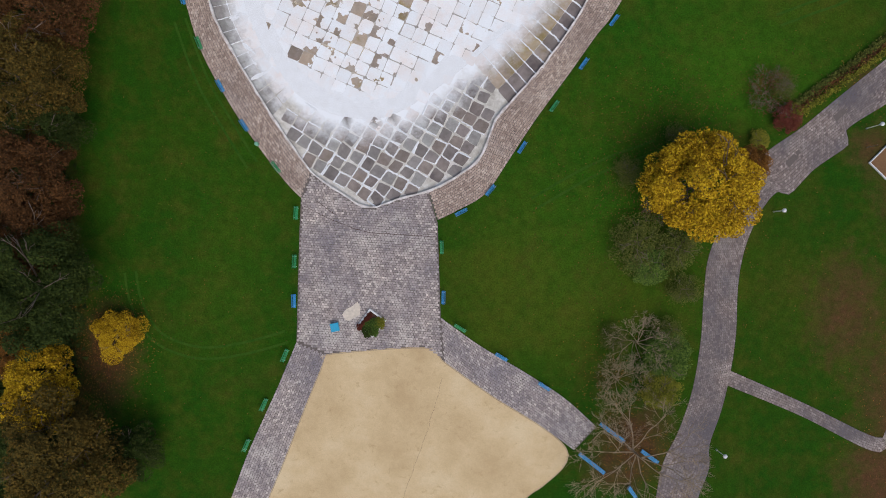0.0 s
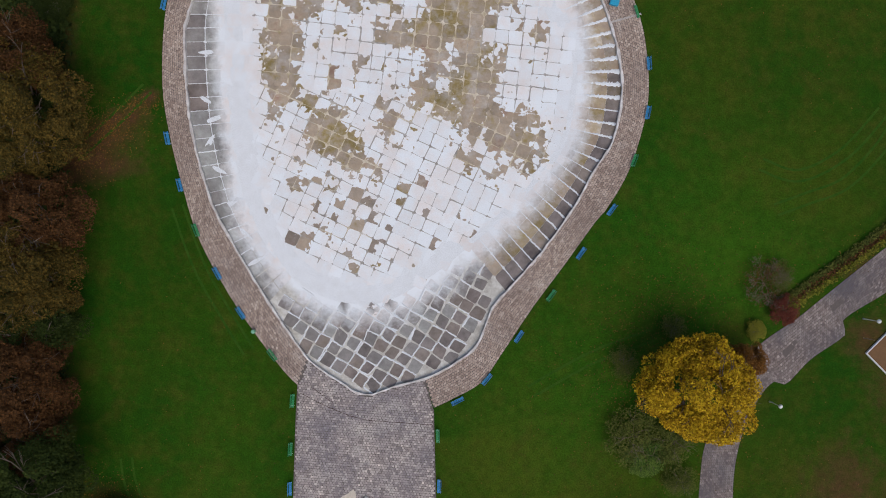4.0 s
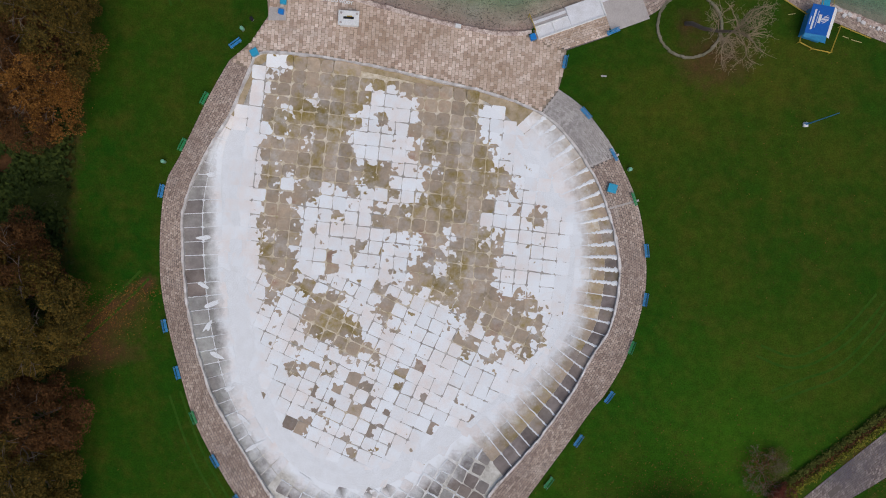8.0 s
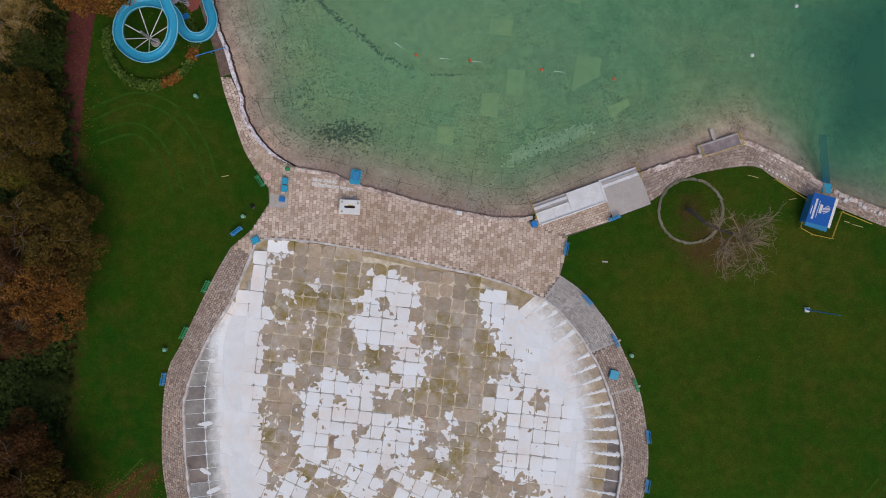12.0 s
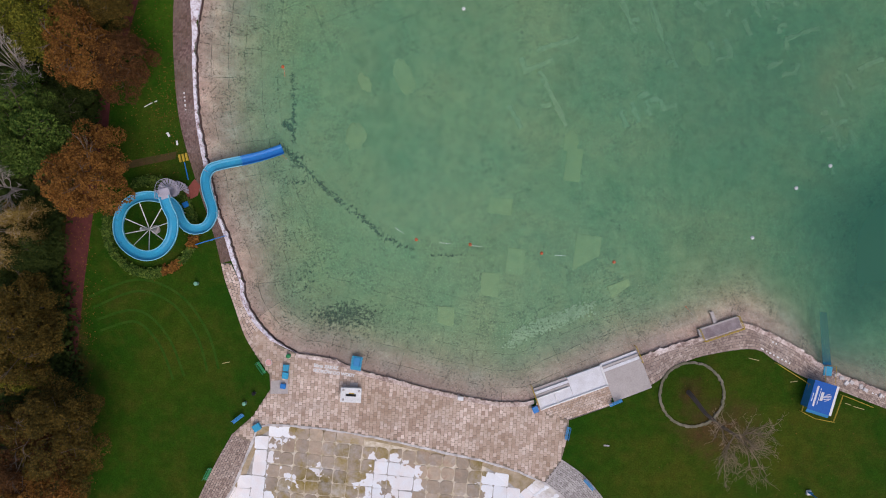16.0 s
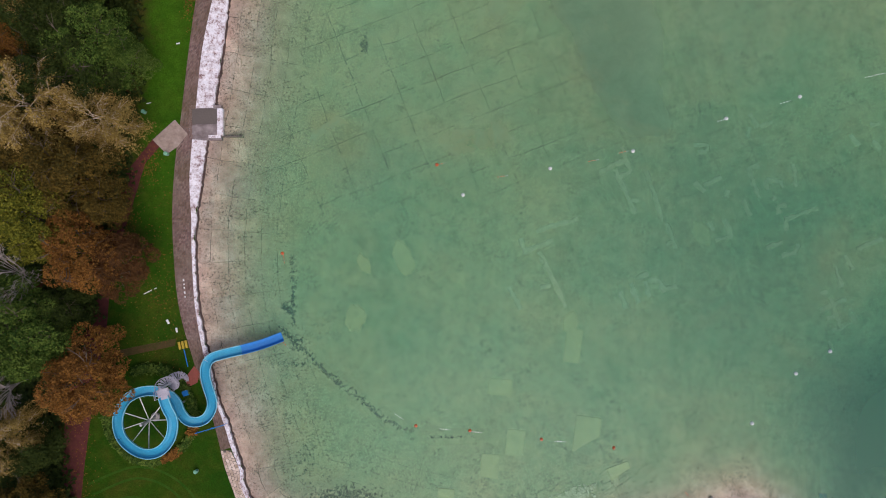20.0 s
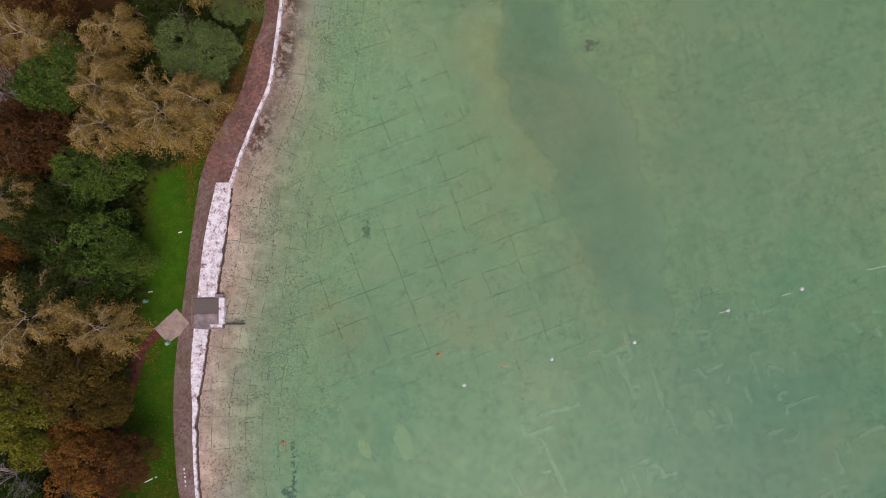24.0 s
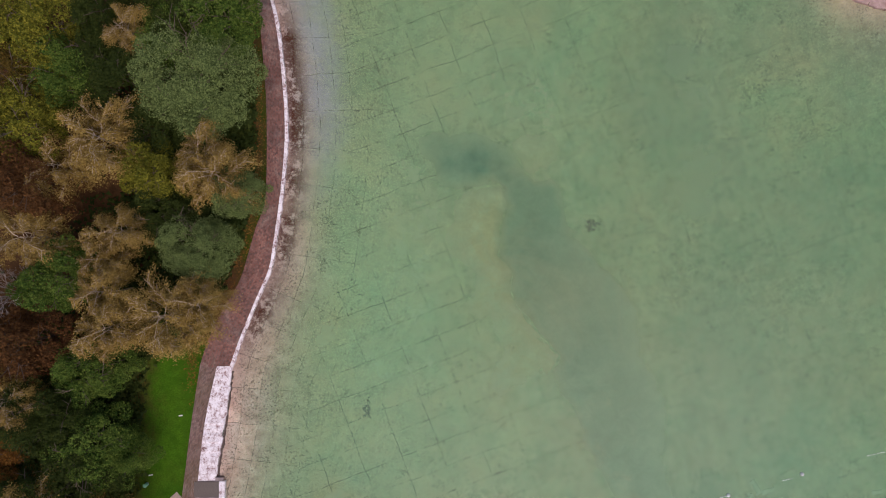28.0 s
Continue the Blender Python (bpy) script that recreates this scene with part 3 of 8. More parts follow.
def grid_pieces(poly, angle, w, d, gap, holes=(), bond=0.5, margin=0.0, jitter=0.0, rng=None):
    """Corners of the w by d pieces of a turned grid whose middles lie in poly."""
    poly = np.asarray(poly)[:, :2]
    c, s = math.cos(radians(angle)), math.sin(radians(angle))
    turn = np.array([[c, -s], [s, c]])
    q = poly @ turn
    lo, hi = q.min(0), q.max(0)
    ys = np.arange(lo[1], hi[1] + d, d)
    mids = []
    for k, y in enumerate(ys):
        xs = np.arange(lo[0] - w, hi[0] + w, w) + (bond * w if k % 2 else 0)
        mids.append(np.stack([xs, np.full(len(xs), y)], 1))
    mids = np.concatenate(mids)
    world = mids @ turn.T
    ok = inside(poly, world)
    if margin:
        ok &= away(poly, world, True)[0] > margin
    for h in holes:
        ok &= ~inside(h, world)
        if margin:
            ok &= away(h, world, True)[0] > margin
    mids = mids[ok]
    half = np.array([[-1, -1], [1, -1], [1, 1], [-1, 1]]) * (np.array([w, d]) / 2 - gap / 2)
    quad = mids[:, None, :] + half[None]
    if jitter:
        quad = quad + rng.normal(0, jitter, quad.shape)
    return quad @ turn.T


def strip_pieces(a, b, w, d, gap):
    """Corners of pieces laid in rows along the band between the lines a and b, which have as many points."""
    a, b = np.asarray(a)[:, :2], np.asarray(b)[:, :2]
    mid = (a + b) / 2
    run = np.r_[0, np.cumsum(np.hypot(*np.diff(mid, axis=0).T))]
    width = np.hypot(*(b - a).T).mean()
    rows = max(1, int(round(width / d)))
    out = []

    def at(s, v):
        p = np.stack([np.interp(s, run, a[:, j]) for j in (0, 1)], -1)
        q = np.stack([np.interp(s, run, b[:, j]) for j in (0, 1)], -1)
        return p + (q - p) * v

    for k in range(rows):
        s = np.arange(0, run[-1] - w, w) + (w / 2 if k % 2 else 0)
        v0, v1 = (k + gap / d / 2) / rows, (k + 1 - gap / d / 2) / rows
        s0, s1 = s + gap / 2, s + w - gap / 2
        out.append(np.stack([at(s0, v0), at(s1, v0), at(s1, v1), at(s0, v1)], 1))
    q = np.concatenate(out)
    area = (q[:, 1, 0] - q[:, 0, 0]) * (q[:, 2, 1] - q[:, 0, 1]) - (q[:, 1, 1] - q[:, 0, 1]) * (q[:, 2, 0] - q[:, 0, 0])
    q[area < 0] = q[area < 0][:, ::-1]
    return q


def pair_lines(a, b, step=1.0):
    """Two plan lines with the same number of even steps."""
    p, q = spline(a, step), spline(b, step)
    k = max(len(p), len(q))

    def even(line):
        run = np.r_[0, np.cumsum(np.hypot(*np.diff(line, axis=0).T))]
        return np.stack([np.interp(np.linspace(0, run[-1], k), run, line[:, j]) for j in (0, 1)], 1)

    return even(p), even(q)


def path_tube(points, sides, radius, mat, name, parent, label="", ring=None, closed=False):
    """A swept profile along a line in space; ring: the profile as (across, up) pairs."""
    p = np.asarray(points, float)
    n = len(p)
    tang = np.roll(p, -1, 0) - np.roll(p, 1, 0) if closed else np.gradient(p, axis=0)
    flat = np.stack([tang[:, 1], -tang[:, 0], 0 * tang[:, 0]], 1)
    flat /= np.linalg.norm(flat, axis=1, keepdims=True) + 1e-9
    up = np.cross(flat, tang)
    up /= np.linalg.norm(up, axis=1, keepdims=True) + 1e-9
    if ring is None:
        ring = [(radius * math.cos(2 * math.pi * i / sides), radius * math.sin(2 * math.pi * i / sides)) for i in range(sides)]
        wrap = True
    else:
        wrap = True
    r = np.array(ring)
    k = len(r)
    v = (p[:, None, :] + flat[:, None, :] * r[None, :, 0:1] + up[:, None, :] * r[None, :, 1:2]).reshape(-1, 3)
    f = []
    for i in range(n if closed else n - 1):
        j = (i + 1) % n
        for m in range(k if wrap else k - 1):
            f.append((i * k + m, i * k + (m + 1) % k, j * k + (m + 1) % k, j * k + m))
    if not closed:
        f += [tuple(range(k)), tuple((n - 1) * k + m for m in range(k))[::-1]]
    me = mesh_of(name, v, f, mat)
    bm = bmesh.new()
    bm.from_mesh(me)
    bmesh.ops.recalc_face_normals(bm, faces=bm.faces)
    bm.to_mesh(me)
    bm.free()
    return piece(name, me, parent, label)


def offset(line, d):
    """The line moved d metres to its left."""
    p = np.asarray(line)[:, :2]
    t = np.gradient(p, axis=0)
    t /= np.linalg.norm(t, axis=1, keepdims=True) + 1e-9
    return p + np.stack([-t[:, 1], t[:, 0]], 1) * d

# ---- the plan: outlines in metres, x east, y north ----
RIM = [(-23.6, 74.6), (-17.3, 74.4), (-9.5, 73.2), (-1.3, 71.4), (6.1, 69.7), (11.3, 67.9), (14.6, 66.1), (17.2, 63.4), (19.5, 60.2), (21.3, 56.7), (22.8, 52.2), (23.7, 47.8), (23.6, 43.6), (22.5, 38.8), (20.1, 34.9), (17.6, 30.3), (13.5, 24.5), (9.5, 19.9), (7.0, 17.0), (5.2, 12.6), (3.2, 10.4), (-1.2, 7.9), (-5.6, 6.6), (-9.8, 5.4), (-13.0, 7.1), (-16.8, 9.7), (-19.4, 13.0), (-22.7, 17.8), (-25.0, 21.5), (-27.6, 25.9), (-29.8, 30.0), (-31.7, 35.9), (-32.9, 41.1), (-33.3, 44.8), (-33.6, 48.9), (-33.6, 53.7), (-32.2, 58.1), (-29.7, 63.0), (-27.4, 66.8), (-25.0, 72.3)]
BASIN = [(-23.0, 73.8), (-17.3, 73.7), (-9.5, 72.4), (-1.3, 70.6), (5.3, 69.0), (9.8, 65.9), (12.8, 62.2), (15.4, 58.1), (17.3, 53.7), (18.0, 48.5), (17.5, 42.9), (16.4, 38.4), (13.8, 34.7), (9.0, 29.5), (3.9, 25.0), (-1.3, 20.9), (-6.4, 17.9), (-10.1, 17.2), (-14.6, 17.9), (-18.3, 19.7), (-21.3, 22.6), (-23.9, 26.3), (-25.8, 30.8), (-27.2, 36.7), (-28.1, 44.1), (-28.5, 51.5), (-28.8, 58.9), (-28.2, 63.3), (-26.5, 66.8), (-24.7, 71.2)]
WALK_W = [(-18.6, 6.7), (-20.5, 8.6), (-24.2, 13.4), (-27.9, 18.9), (-31.7, 25.9), (-33.9, 32.9), (-35.5, 39.2), (-36.5, 45.5), (-36.4, 53.3), (-35.6, 58.1), (-34.0, 61.1), (-30.2, 69.0), (-27.6, 73.6), (-24.8, 76.0), (-22.5, 79.5)]
WALK_E = [(15.6, 70.1), (18.7, 67.8), (21.7, 64.1), (23.8, 60.4), (25.8, 55.9), (26.9, 50.8), (27.2, 44.8), (26.2, 39.6), (24.4, 34.4), (21.8, 30.0), (20.2, 28.1), (16.5, 22.9), (12.1, 16.9), (8.4, 11.3), (5.5, 7.2), (1.8, 5.0), (-0.7, 3.8)]
NECK_W = [(-18.6, 7.1), (-18.8, 3.0), (-19.0, -4.4), (-19.2, -12.2), (-21.8, -18.4), (-25.5, -26.6), (-27.8, -32.7), (-29.9, -37.3)]
NECK_E = [(-0.7, 3.4), (-0.5, -2.9), (-0.3, -9.0), (4.9, -12.7), (10.8, -16.2), (16.0, -19.6), (20.1, -23.3), (19.3, -24.7), (18.1, -26.6), (16.2, -26.1)]
YARD = [(-15.3, -13.8), (-2.4, -12.9), (0.1, -14.7), (6.4, -19.2), (13.0, -23.3), (16.2, -26.1), (16.0, -28.4), (13.0, -31.2), (10.8, -32.9), (7.8, -38.4), (-25.1, -38.4), (-22.7, -32.2), (-21.0, -28.1), (-18.1, -20.7), (-15.8, -15.1)]
EAST_L = [(63.4, 29.0), (58.1, 24.9), (51.6, 19.7), (47.1, 16.0), (41.2, 11.6), (37.5, 5.3), (34.9, -0.7), (34.2, -5.8), (33.8, -11.8), (32.7, -18.4), (30.8, -24.0), (28.6, -28.8), (27.1, -38.4)]
EAST_R = [(63.4, 22.3), (58.1, 19.0), (52.7, 15.5), (53.3, 13.8), (48.6, 10.4), (45.3, 7.0), (44.0, 7.7), (41.9, 5.3), (39.8, 0.8), (38.7, -4.4), (38.4, -11.0), (37.6, -16.6), (36.4, -21.4), (34.9, -25.8), (34.9, -28.8), (33.4, -32.7), (31.9, -38.4)]
BRANCH = [(37.3, -15.8), (47.1, -20.1), (56.7, -24.7), (58.1, -23.6), (60.4, -22.2), (61.3, -23.6), (58.6, -25.8), (56.0, -26.4), (46.7, -21.8), (36.8, -17.7)]
SHORE_S = [(-19.2, 84.2), (-14.8, 83.5), (-10.3, 81.8), (-5.9, 80.6), (-1.4, 79.4), (3.0, 78.4), (6.7, 77.7), (9.3, 77.6), (12.1, 78.0), (21.2, 81.9), (26.0, 83.6), (33.7, 86.0), (39.3, 87.7), (41.9, 87.0), (46.0, 85.0), (49.7, 82.4), (53.4, 80.6), (58.4, 78.7), (63.8, 77.3)]
LAND_S = [(16.6, 75.2), (21.9, 77.0), (27.1, 79.4), (28.9, 80.7), (30.4, 82.0), (34.1, 83.5), (40.8, 84.4), (43.7, 82.8), (47.8, 80.5), (52.6, 78.7), (58.4, 76.4), (63.8, 74.7)]
SHORE_W = [(-23.2, 208.4), (-22.1, 203.9), (-21.2, 199.5), (-20.6, 194.3), (-20.2, 189.1), (-20.2, 184.7), (-20.7, 178.8), (-21.7, 171.4), (-22.3, 168.4), (-24.1, 164.2), (-25.9, 159.7), (-27.5, 155.2), (-28.3, 148.6), (-29.5, 141.2), (-30.4, 136.8), (-31.2, 131.5), (-31.9, 126.4), (-32.1, 122.7), (-31.8, 116.0), (-31.1, 111.6), (-30.2, 107.1), (-29.2, 102.7), (-28.0, 99.7), (-27.0, 96.4), (-26.0, 93.4), (-25.8, 91.4), (-24.4, 88.8), (-22.2, 86.2), (-19.2, 84.2)]
LAND_W = [(-25.4, 208.4), (-24.3, 203.9), (-23.5, 196.5), (-23.0, 189.1), (-23.1, 178.0), (-24.2, 174.6), (-25.3, 170.8), (-26.4, 167.2), (-28.6, 163.4), (-30.4, 159.7), (-31.6, 156.0), (-32.7, 148.6), (-33.8, 139.7), (-34.6, 133.8), (-35.0, 128.0), (-34.9, 122.0), (-34.2, 114.6), (-32.2, 107.2), (-29.8, 99.7), (-28.4, 93.8), (-27.4, 91.0), (-25.9, 86.6), (-24.4, 84.0), (-22.6, 81.4), (-22.5, 79.5)]
WALL_IN = [(-29.5, 155.2), (-30.9, 148.6), (-31.8, 141.2), (-32.3, 136.8), (-32.7, 131.5), (-32.9, 126.4), (-32.9, 122.7), (-32.6, 116.0), (-32.0, 111.6), (-31.1, 107.1), (-30.0, 102.7), (-28.9, 99.7), (-27.9, 96.4), (-26.8, 93.4), (-26.7, 91.4), (-25.2, 88.4), (-22.9, 85.9)]
FAR_SHORE = [(75, 76), (100, 90), (118, 120), (116, 160), (96, 190), (72, 200), (61, 202.2), (54, 204.2), (49, 207), (40, 213), (20, 224), (0, 226), (-16, 218)]
WATER_Z = -0.30

rim = spline(RIM, 0.9, True)
basin = spline(BASIN, 0.9, True)
shore_s, shore_w = spline(SHORE_S, 1.0), spline(SHORE_W, 1.0)
lake = np.concatenate([shore_s, spline([SHORE_S[-1]] + FAR_SHORE + [SHORE_W[0]], 3.0)[1:-1], shore_w[:-1]])

# ---- lawn: one sheet to the horizon, open over the pool and the lake ----
FOREST = [(-46, -45), (-48, 0), (-49, 30), (-48, 50), (-46, 80), (-49, 100), (-44, 115), (-40, 130), (-38.5, 145), (-38, 156), (-30, 161), (-23.5, 175), (-22, 215)]
far = [(1500 * math.cos(a), 80 + 1500 * math.sin(a)) for a in np.linspace(0, 2 * math.pi, 48, endpoint=False)]
gx, gy = np.meshgrid(np.arange(-104, 86, 2.0), np.arange(-46, 222, 2.0))
gv, gf = fill(far, (rim, lake), np.stack([gx.ravel() + 0.4 * np.sin(gy.ravel()), gy.ravel() + 0.4 * np.cos(gx.ravel())], 1))
wood_x = np.interp(gv[:, 1], [p[1] for p in FOREST], [p[0] for p in FOREST])
litter = np.clip((wood_x + 3.0 - gv[:, 0]) / 7.0, 0, 1) * np.clip((gv[:, 0] + 95) / 14.0, 0, 1)


def spot(x, y, rx, ry):
    return np.exp(-(((gv[:, 0] - x) / rx) ** 2 + ((gv[:, 1] - y) / ry) ** 2))


for x, y, rx, ry, k in ((-44, -14, 5, 8, 0.9), (-48, 36, 10, 4, 1.0), (-42, 40, 7, 2.5, 0.45), (53, -8, 7, 10, 0.75), (58, -30, 8, 7, 0.9), (22, -17, 4, 5, 0.55), (29, -1, 5, 9, 0.4),
                        (36, 74, 7, 5, 0.75), (23, -29, 6, 4, 0.8), (56, 13, 4, 4, 0.8), (50, 60, 10, 12, 0.22), (12, -4, 10, 8, 0.25), (-30, 176, 3, 10, 0.8), (33, 8, 3, 3, 0.5), (25, -25, 6, 6, 0.9)):
    litter = np.maximum(litter, k * spot(x, y, rx, ry))
fresh = np.clip(spot(-36, 150, 5, 14) + 0.42 * spot(-36, 128, 3.5, 13) + 0.45 * spot(40, 22, 9, 6) + 0.36 * spot(16, 4, 16, 20) + 0.30 * spot(34, 30, 16, 12) + 0.25 * spot(-28, -2, 9, 22), 0, 1)
dry = np.zeros(len(gv))
for x, y, rx, ry, k in ((9, -3, 7, 9, 0.6), (17, -9, 7, 6, 0.65), (24, -6, 6, 7, 0.5), (8, -10, 4, 4, 0.6), (40, 12, 5, 5, 0.4), (48, -6, 12, 9, 0.35), (-31, -8, 6, 8, 0.25), (44, 72, 14, 7, 0.65), (30, 66, 10, 8, 0.5), (52, 60, 12, 10, 0.45), (36, 79, 6, 4, 0.5), (50, 35, 12, 8, 0.3), (36, 50, 7, 12, 0.3), (-34, 86, 6, 8, 0.3), (-33, 60, 6, 14, 0.2), (-38, 112, 4, 8, 0.3)):
    dry = np.maximum(dry, k * spot(x, y, rx, ry))
trail = away([(-56, 32.4), (-46, 38), (-36.5, 45.2)], gv)[0]
litter = np.maximum(litter, np.clip(1.1 - trail / np.interp(gv[:, 0], [-50, -37], [4.5, 1.6]), 0, 0.9) * (gv[:, 0] < -36))
for x, y, rx, ry, k in ((32.6, 79.0, 1.6, 2.2, 0.85), (61, -20, 9, 14, 0.85), (60, 8, 6, 8, 0.6), (57, 22, 6, 4, 0.7), (-29, 168, 4, 12, 1.0), (-26.5, 184, 4, 16, 1.0), (-35, 161.5, 6, 3, 1.0)):
    litter = np.maximum(litter, k * spot(x, y, rx, ry))
lawn = piece("ground", mesh_of("ground", np.c_[gv, 0 * gv[:, 0]], gf, GRASS, {"litter": litter, "fresh": fresh, "dry": dry}))
tagged(lawn, "damp green park lawn with autumn leaf litter", "lawn", "", "structure")

# ---- lake ----
def along(line, pts):
    """How far along a closed line the nearest place lies."""
    line = np.asarray(line)[:, :2]
    best, run, s0 = np.full(len(pts), 1e9), np.zeros(len(pts)), 0.0
    for i in range(len(line)):
        a, d = line[i], line[(i + 1) % len(line)] - line[i]
        n = math.hypot(*d)
        s = np.clip(((pts - a) @ d) / (n * n + 1e-12), 0, 1)
        r = np.hypot(*(pts - a - s[:, None] * d).T)
        m = r < best
        best[m], run[m] = r[m], s0 + s[m] * n
        s0 += n
    return run


bx, by = np.meshgrid(np.arange(-34, 64, 1.1), np.arange(76, 226, 1.1))
ex, ey = np.meshgrid(np.arange(64, 122, 3.0), np.arange(76, 226, 3.0))
bv, bf = fill(lake, (), np.r_[np.stack([bx.ravel(), by.ravel()], 1), np.stack([ex.ravel(), ey.ravel()], 1)])
d_shore = away(lake, bv, True)[0]
d_west = away(shore_w, bv)[0]


def lspot(x, y, rx, ry):
    return np.exp(-((((bv[:, 0] - x) / rx) ** 2 + ((bv[:, 1] - y) / ry) ** 2)))


depth = 0.05 + 2.2 * (1 - np.exp(-((d_shore / np.interp(bv[:, 1], [95, 112, 165, 180], [6.0, 6.2, 6.2, 4.8])) ** 1.3))) + 0.6 * (1 - np.exp(-d_shore / 40.0))
depth += 4.6 * np.exp(-(((bv[:, 0] - 61) / 14.5) ** 2 + ((bv[:, 1] - 97.5) / 13.0) ** 2) ** 1.15)
depth += 2.6 * np.clip(d_shore / 4.0, 0, 1) * np.exp(-(((bv[:, 0] - 52 - 0.25 * (bv[:, 1] - 86)) / 3.0) ** 2 + ((bv[:, 1] - 88) / 6.0) ** 2))
depth *= 1 - 0.55 * np.exp(-(((bv[:, 0] - 38) / 12) ** 2 + ((bv[:, 1] - 91) / 6) ** 2))
depth *= 1 - 0.5 * lspot(50, 197, 14, 9)
depth = np.maximum(depth, 0.06)
rust = np.clip(1.15 * np.exp(-(((d_west - 0.9) / 1.5) ** 2)) * np.clip((bv[:, 1] - 150) / 10, 0, 1) * np.clip(0.45 + sum(np.exp(-(((bv[:, 1] - y) / w) ** 2)) for y, w in ((162.3, 2.4), (173.0, 3.0), (180.0, 1.6), (188.5, 4.0), (197.0, 3.0))), 0, 1) + 0.25 * np.exp(-(d_shore / 3.0)) * (bv[:, 1] < 86) + 0.8 * lspot(-29, 138, 0.6, 2.0) + 0.25 * lspot(58, 199, 8, 4), 0, 1)
near_edge = np.clip(1.1 * np.exp(-(d_shore / np.interp(bv[:, 1], [92, 106, 155, 175], [4.6, 7.0, 7.0, 4.2])) ** 1.7), 0, 1) * np.where(bv[:, 0] > 25, np.where(bv[:, 1] > 180, 0.35, 0.8), 1.0)
joints = np.clip(1.15 * np.exp(-((d_shore - 2.0) / 9.5) ** 2), 0, 1) * np.interp(bv[:, 0], [12, 30], [1.0, 0.12])
def ragged(size, seed, power):
    """Smooth random push of the bed's points, for uneven outlines."""
    return np.array([[noise.noise((x / size, y / size, seed)), noise.noise((x / size, y / size, seed + 9))] for x, y in bv]) * power


warped = bv + ragged(7.0, 1.0, 3.0) + ragged(2.2, 3.0, 1.2)
STREAK = spline([(-2.5, 185.2), (3, 183.6), (8, 182), (11.5, 177), (15, 171), (18, 164), (21, 156), (24, 147), (27, 139)], 1.0)
d_mud, at_mud = away(STREAK, warped)
wide = np.interp(at_mud[:, 1], [139, 147, 156, 166, 176, 182, 186], [4.0, 6.5, 7.5, 6.5, 5.0, 3.4, 3.0])
joints = np.maximum(np.minimum(joints, 0.6), lspot(-17.5, 192, 4.0, 15))
mud = 0.72 * np.clip((1.05 * wide - d_mud) / 2.0, 0, 1)
for x, y, rx, ry, k in ((31.5, 197, 3.5, 4, 0.5), (-10, 133.5, 4.5, 3.2, 0.35), (3.0, 182.6, 4.0, 2.4, 1.0), (24, 147, 5, 6, 0.6), (40, 156, 8, 14, 0.25), (42, 122, 15, 12, 0.35), (34, 132, 14, 8, 0.3), (45, 175, 9, 8, 0.18), (28, 190, 4, 6, 0.3)):
    mud = np.maximum(mud, k * np.clip(1.6 * np.exp(-(((warped[:, 0] - x) / rx) ** 2 + ((warped[:, 1] - y) / ry) ** 2)), 0, 1))
WEED = spline([(-21.5, 112), (-18, 108), (-12, 103), (-6, 98.5), (0, 97), (8, 96.5)], 1.0)
weed = np.clip(np.exp(-((away(WEED, bv)[0] / 0.7) ** 2)) * np.interp(bv[:, 0], [-14, -6, 8], [0.9, 0.85, 0.45]), 0, 1)
weed = np.maximum(weed, 0.95 * np.exp(-((away([(-20, 121), (-20, 112)], bv)[0] / 0.6) ** 2)))
for x, y, rx, ry, k in ((-12.8, 89.0, 7.5, 2.8, 0.86), (-10.5, 86.5, 4, 2, 0.55), (-18, 94, 2.5, 5, 0.65), (-21, 99, 1.5, 3, 0.6), (-10, 149.8, 1.0, 2.2, 1.0), (20.3, 174.5, 1.2, 1.0, 1.3), (-16, 193, 2.5, 12, 0.6), (-20.5, 114.6, 1.1, 1.0, 1.3), (-20, 107, 5, 1.5, 0.7), (-25, 120, 2, 5, 0.5), (-19, 109.5, 2.5, 2.0, 0.8), (-25.5, 127, 3, 2, 0.5), (-9, 140, 7, 6, 0.3), (2, 130, 9, 3, 0.35), (-14, 170, 4, 6, 0.35)):
    weed = np.maximum(weed, np.clip(k * lspot(x, y, rx, ry), 0, 1))
depth *= 1 - 0.2 * weed
field = np.clip((bv[:, 1] - 122) / 12, 0, 1) * np.clip((d_shore - 5) / 5, 0, 1) * np.interp(bv[:, 0], [5, 24, 60], [1.0, 0.55, 0.4])
lilac = np.clip(np.exp(-(((d_west - 4.6) / 2.8) ** 2)) * np.clip((bv[:, 1] - 176) / 14, 0, 1), 0, 1)
silt = np.zeros(len(bv))
for x, y, rx, ry, k in ((7, 172, 4.5, 8, 0.9), (13, 166, 4, 6, 0.7), (11, 184, 3.5, 2.5, 0.6), (33, 196, 7, 9, 0.8), (36, 182, 6, 9, 0.6), (46, 199, 7, 5, 0.9), (55, 196, 6, 6, 0.8), (-16, 161, 3.5, 3, 0.7), (-13, 137, 5, 3.5, 0.7), (4, 137, 6, 3, 0.5), (10, 157, 5, 6, 0.5), (22, 148, 4, 8, 0.5), (48, 165, 9, 7, 0.45)):
    silt = np.maximum(silt, k * (1 - 0.8 * np.clip(1.3 * mud, 0, 1)) * np.clip(1.5 * np.exp(-(((warped[:, 0] - x) / rx) ** 2 + ((warped[:, 1] - y) / ry) ** 2)), 0, 1))
bed = piece("lake_bed", mesh_of("lake_bed", np.c_[bv, WATER_Z - depth], bf, BED, {"weed": weed, "rust": rust, "near": near_edge, "joints": joints, "along": along(lake, bv), "out": d_shore, "field": field, "lilac": lilac, "silt": silt}))
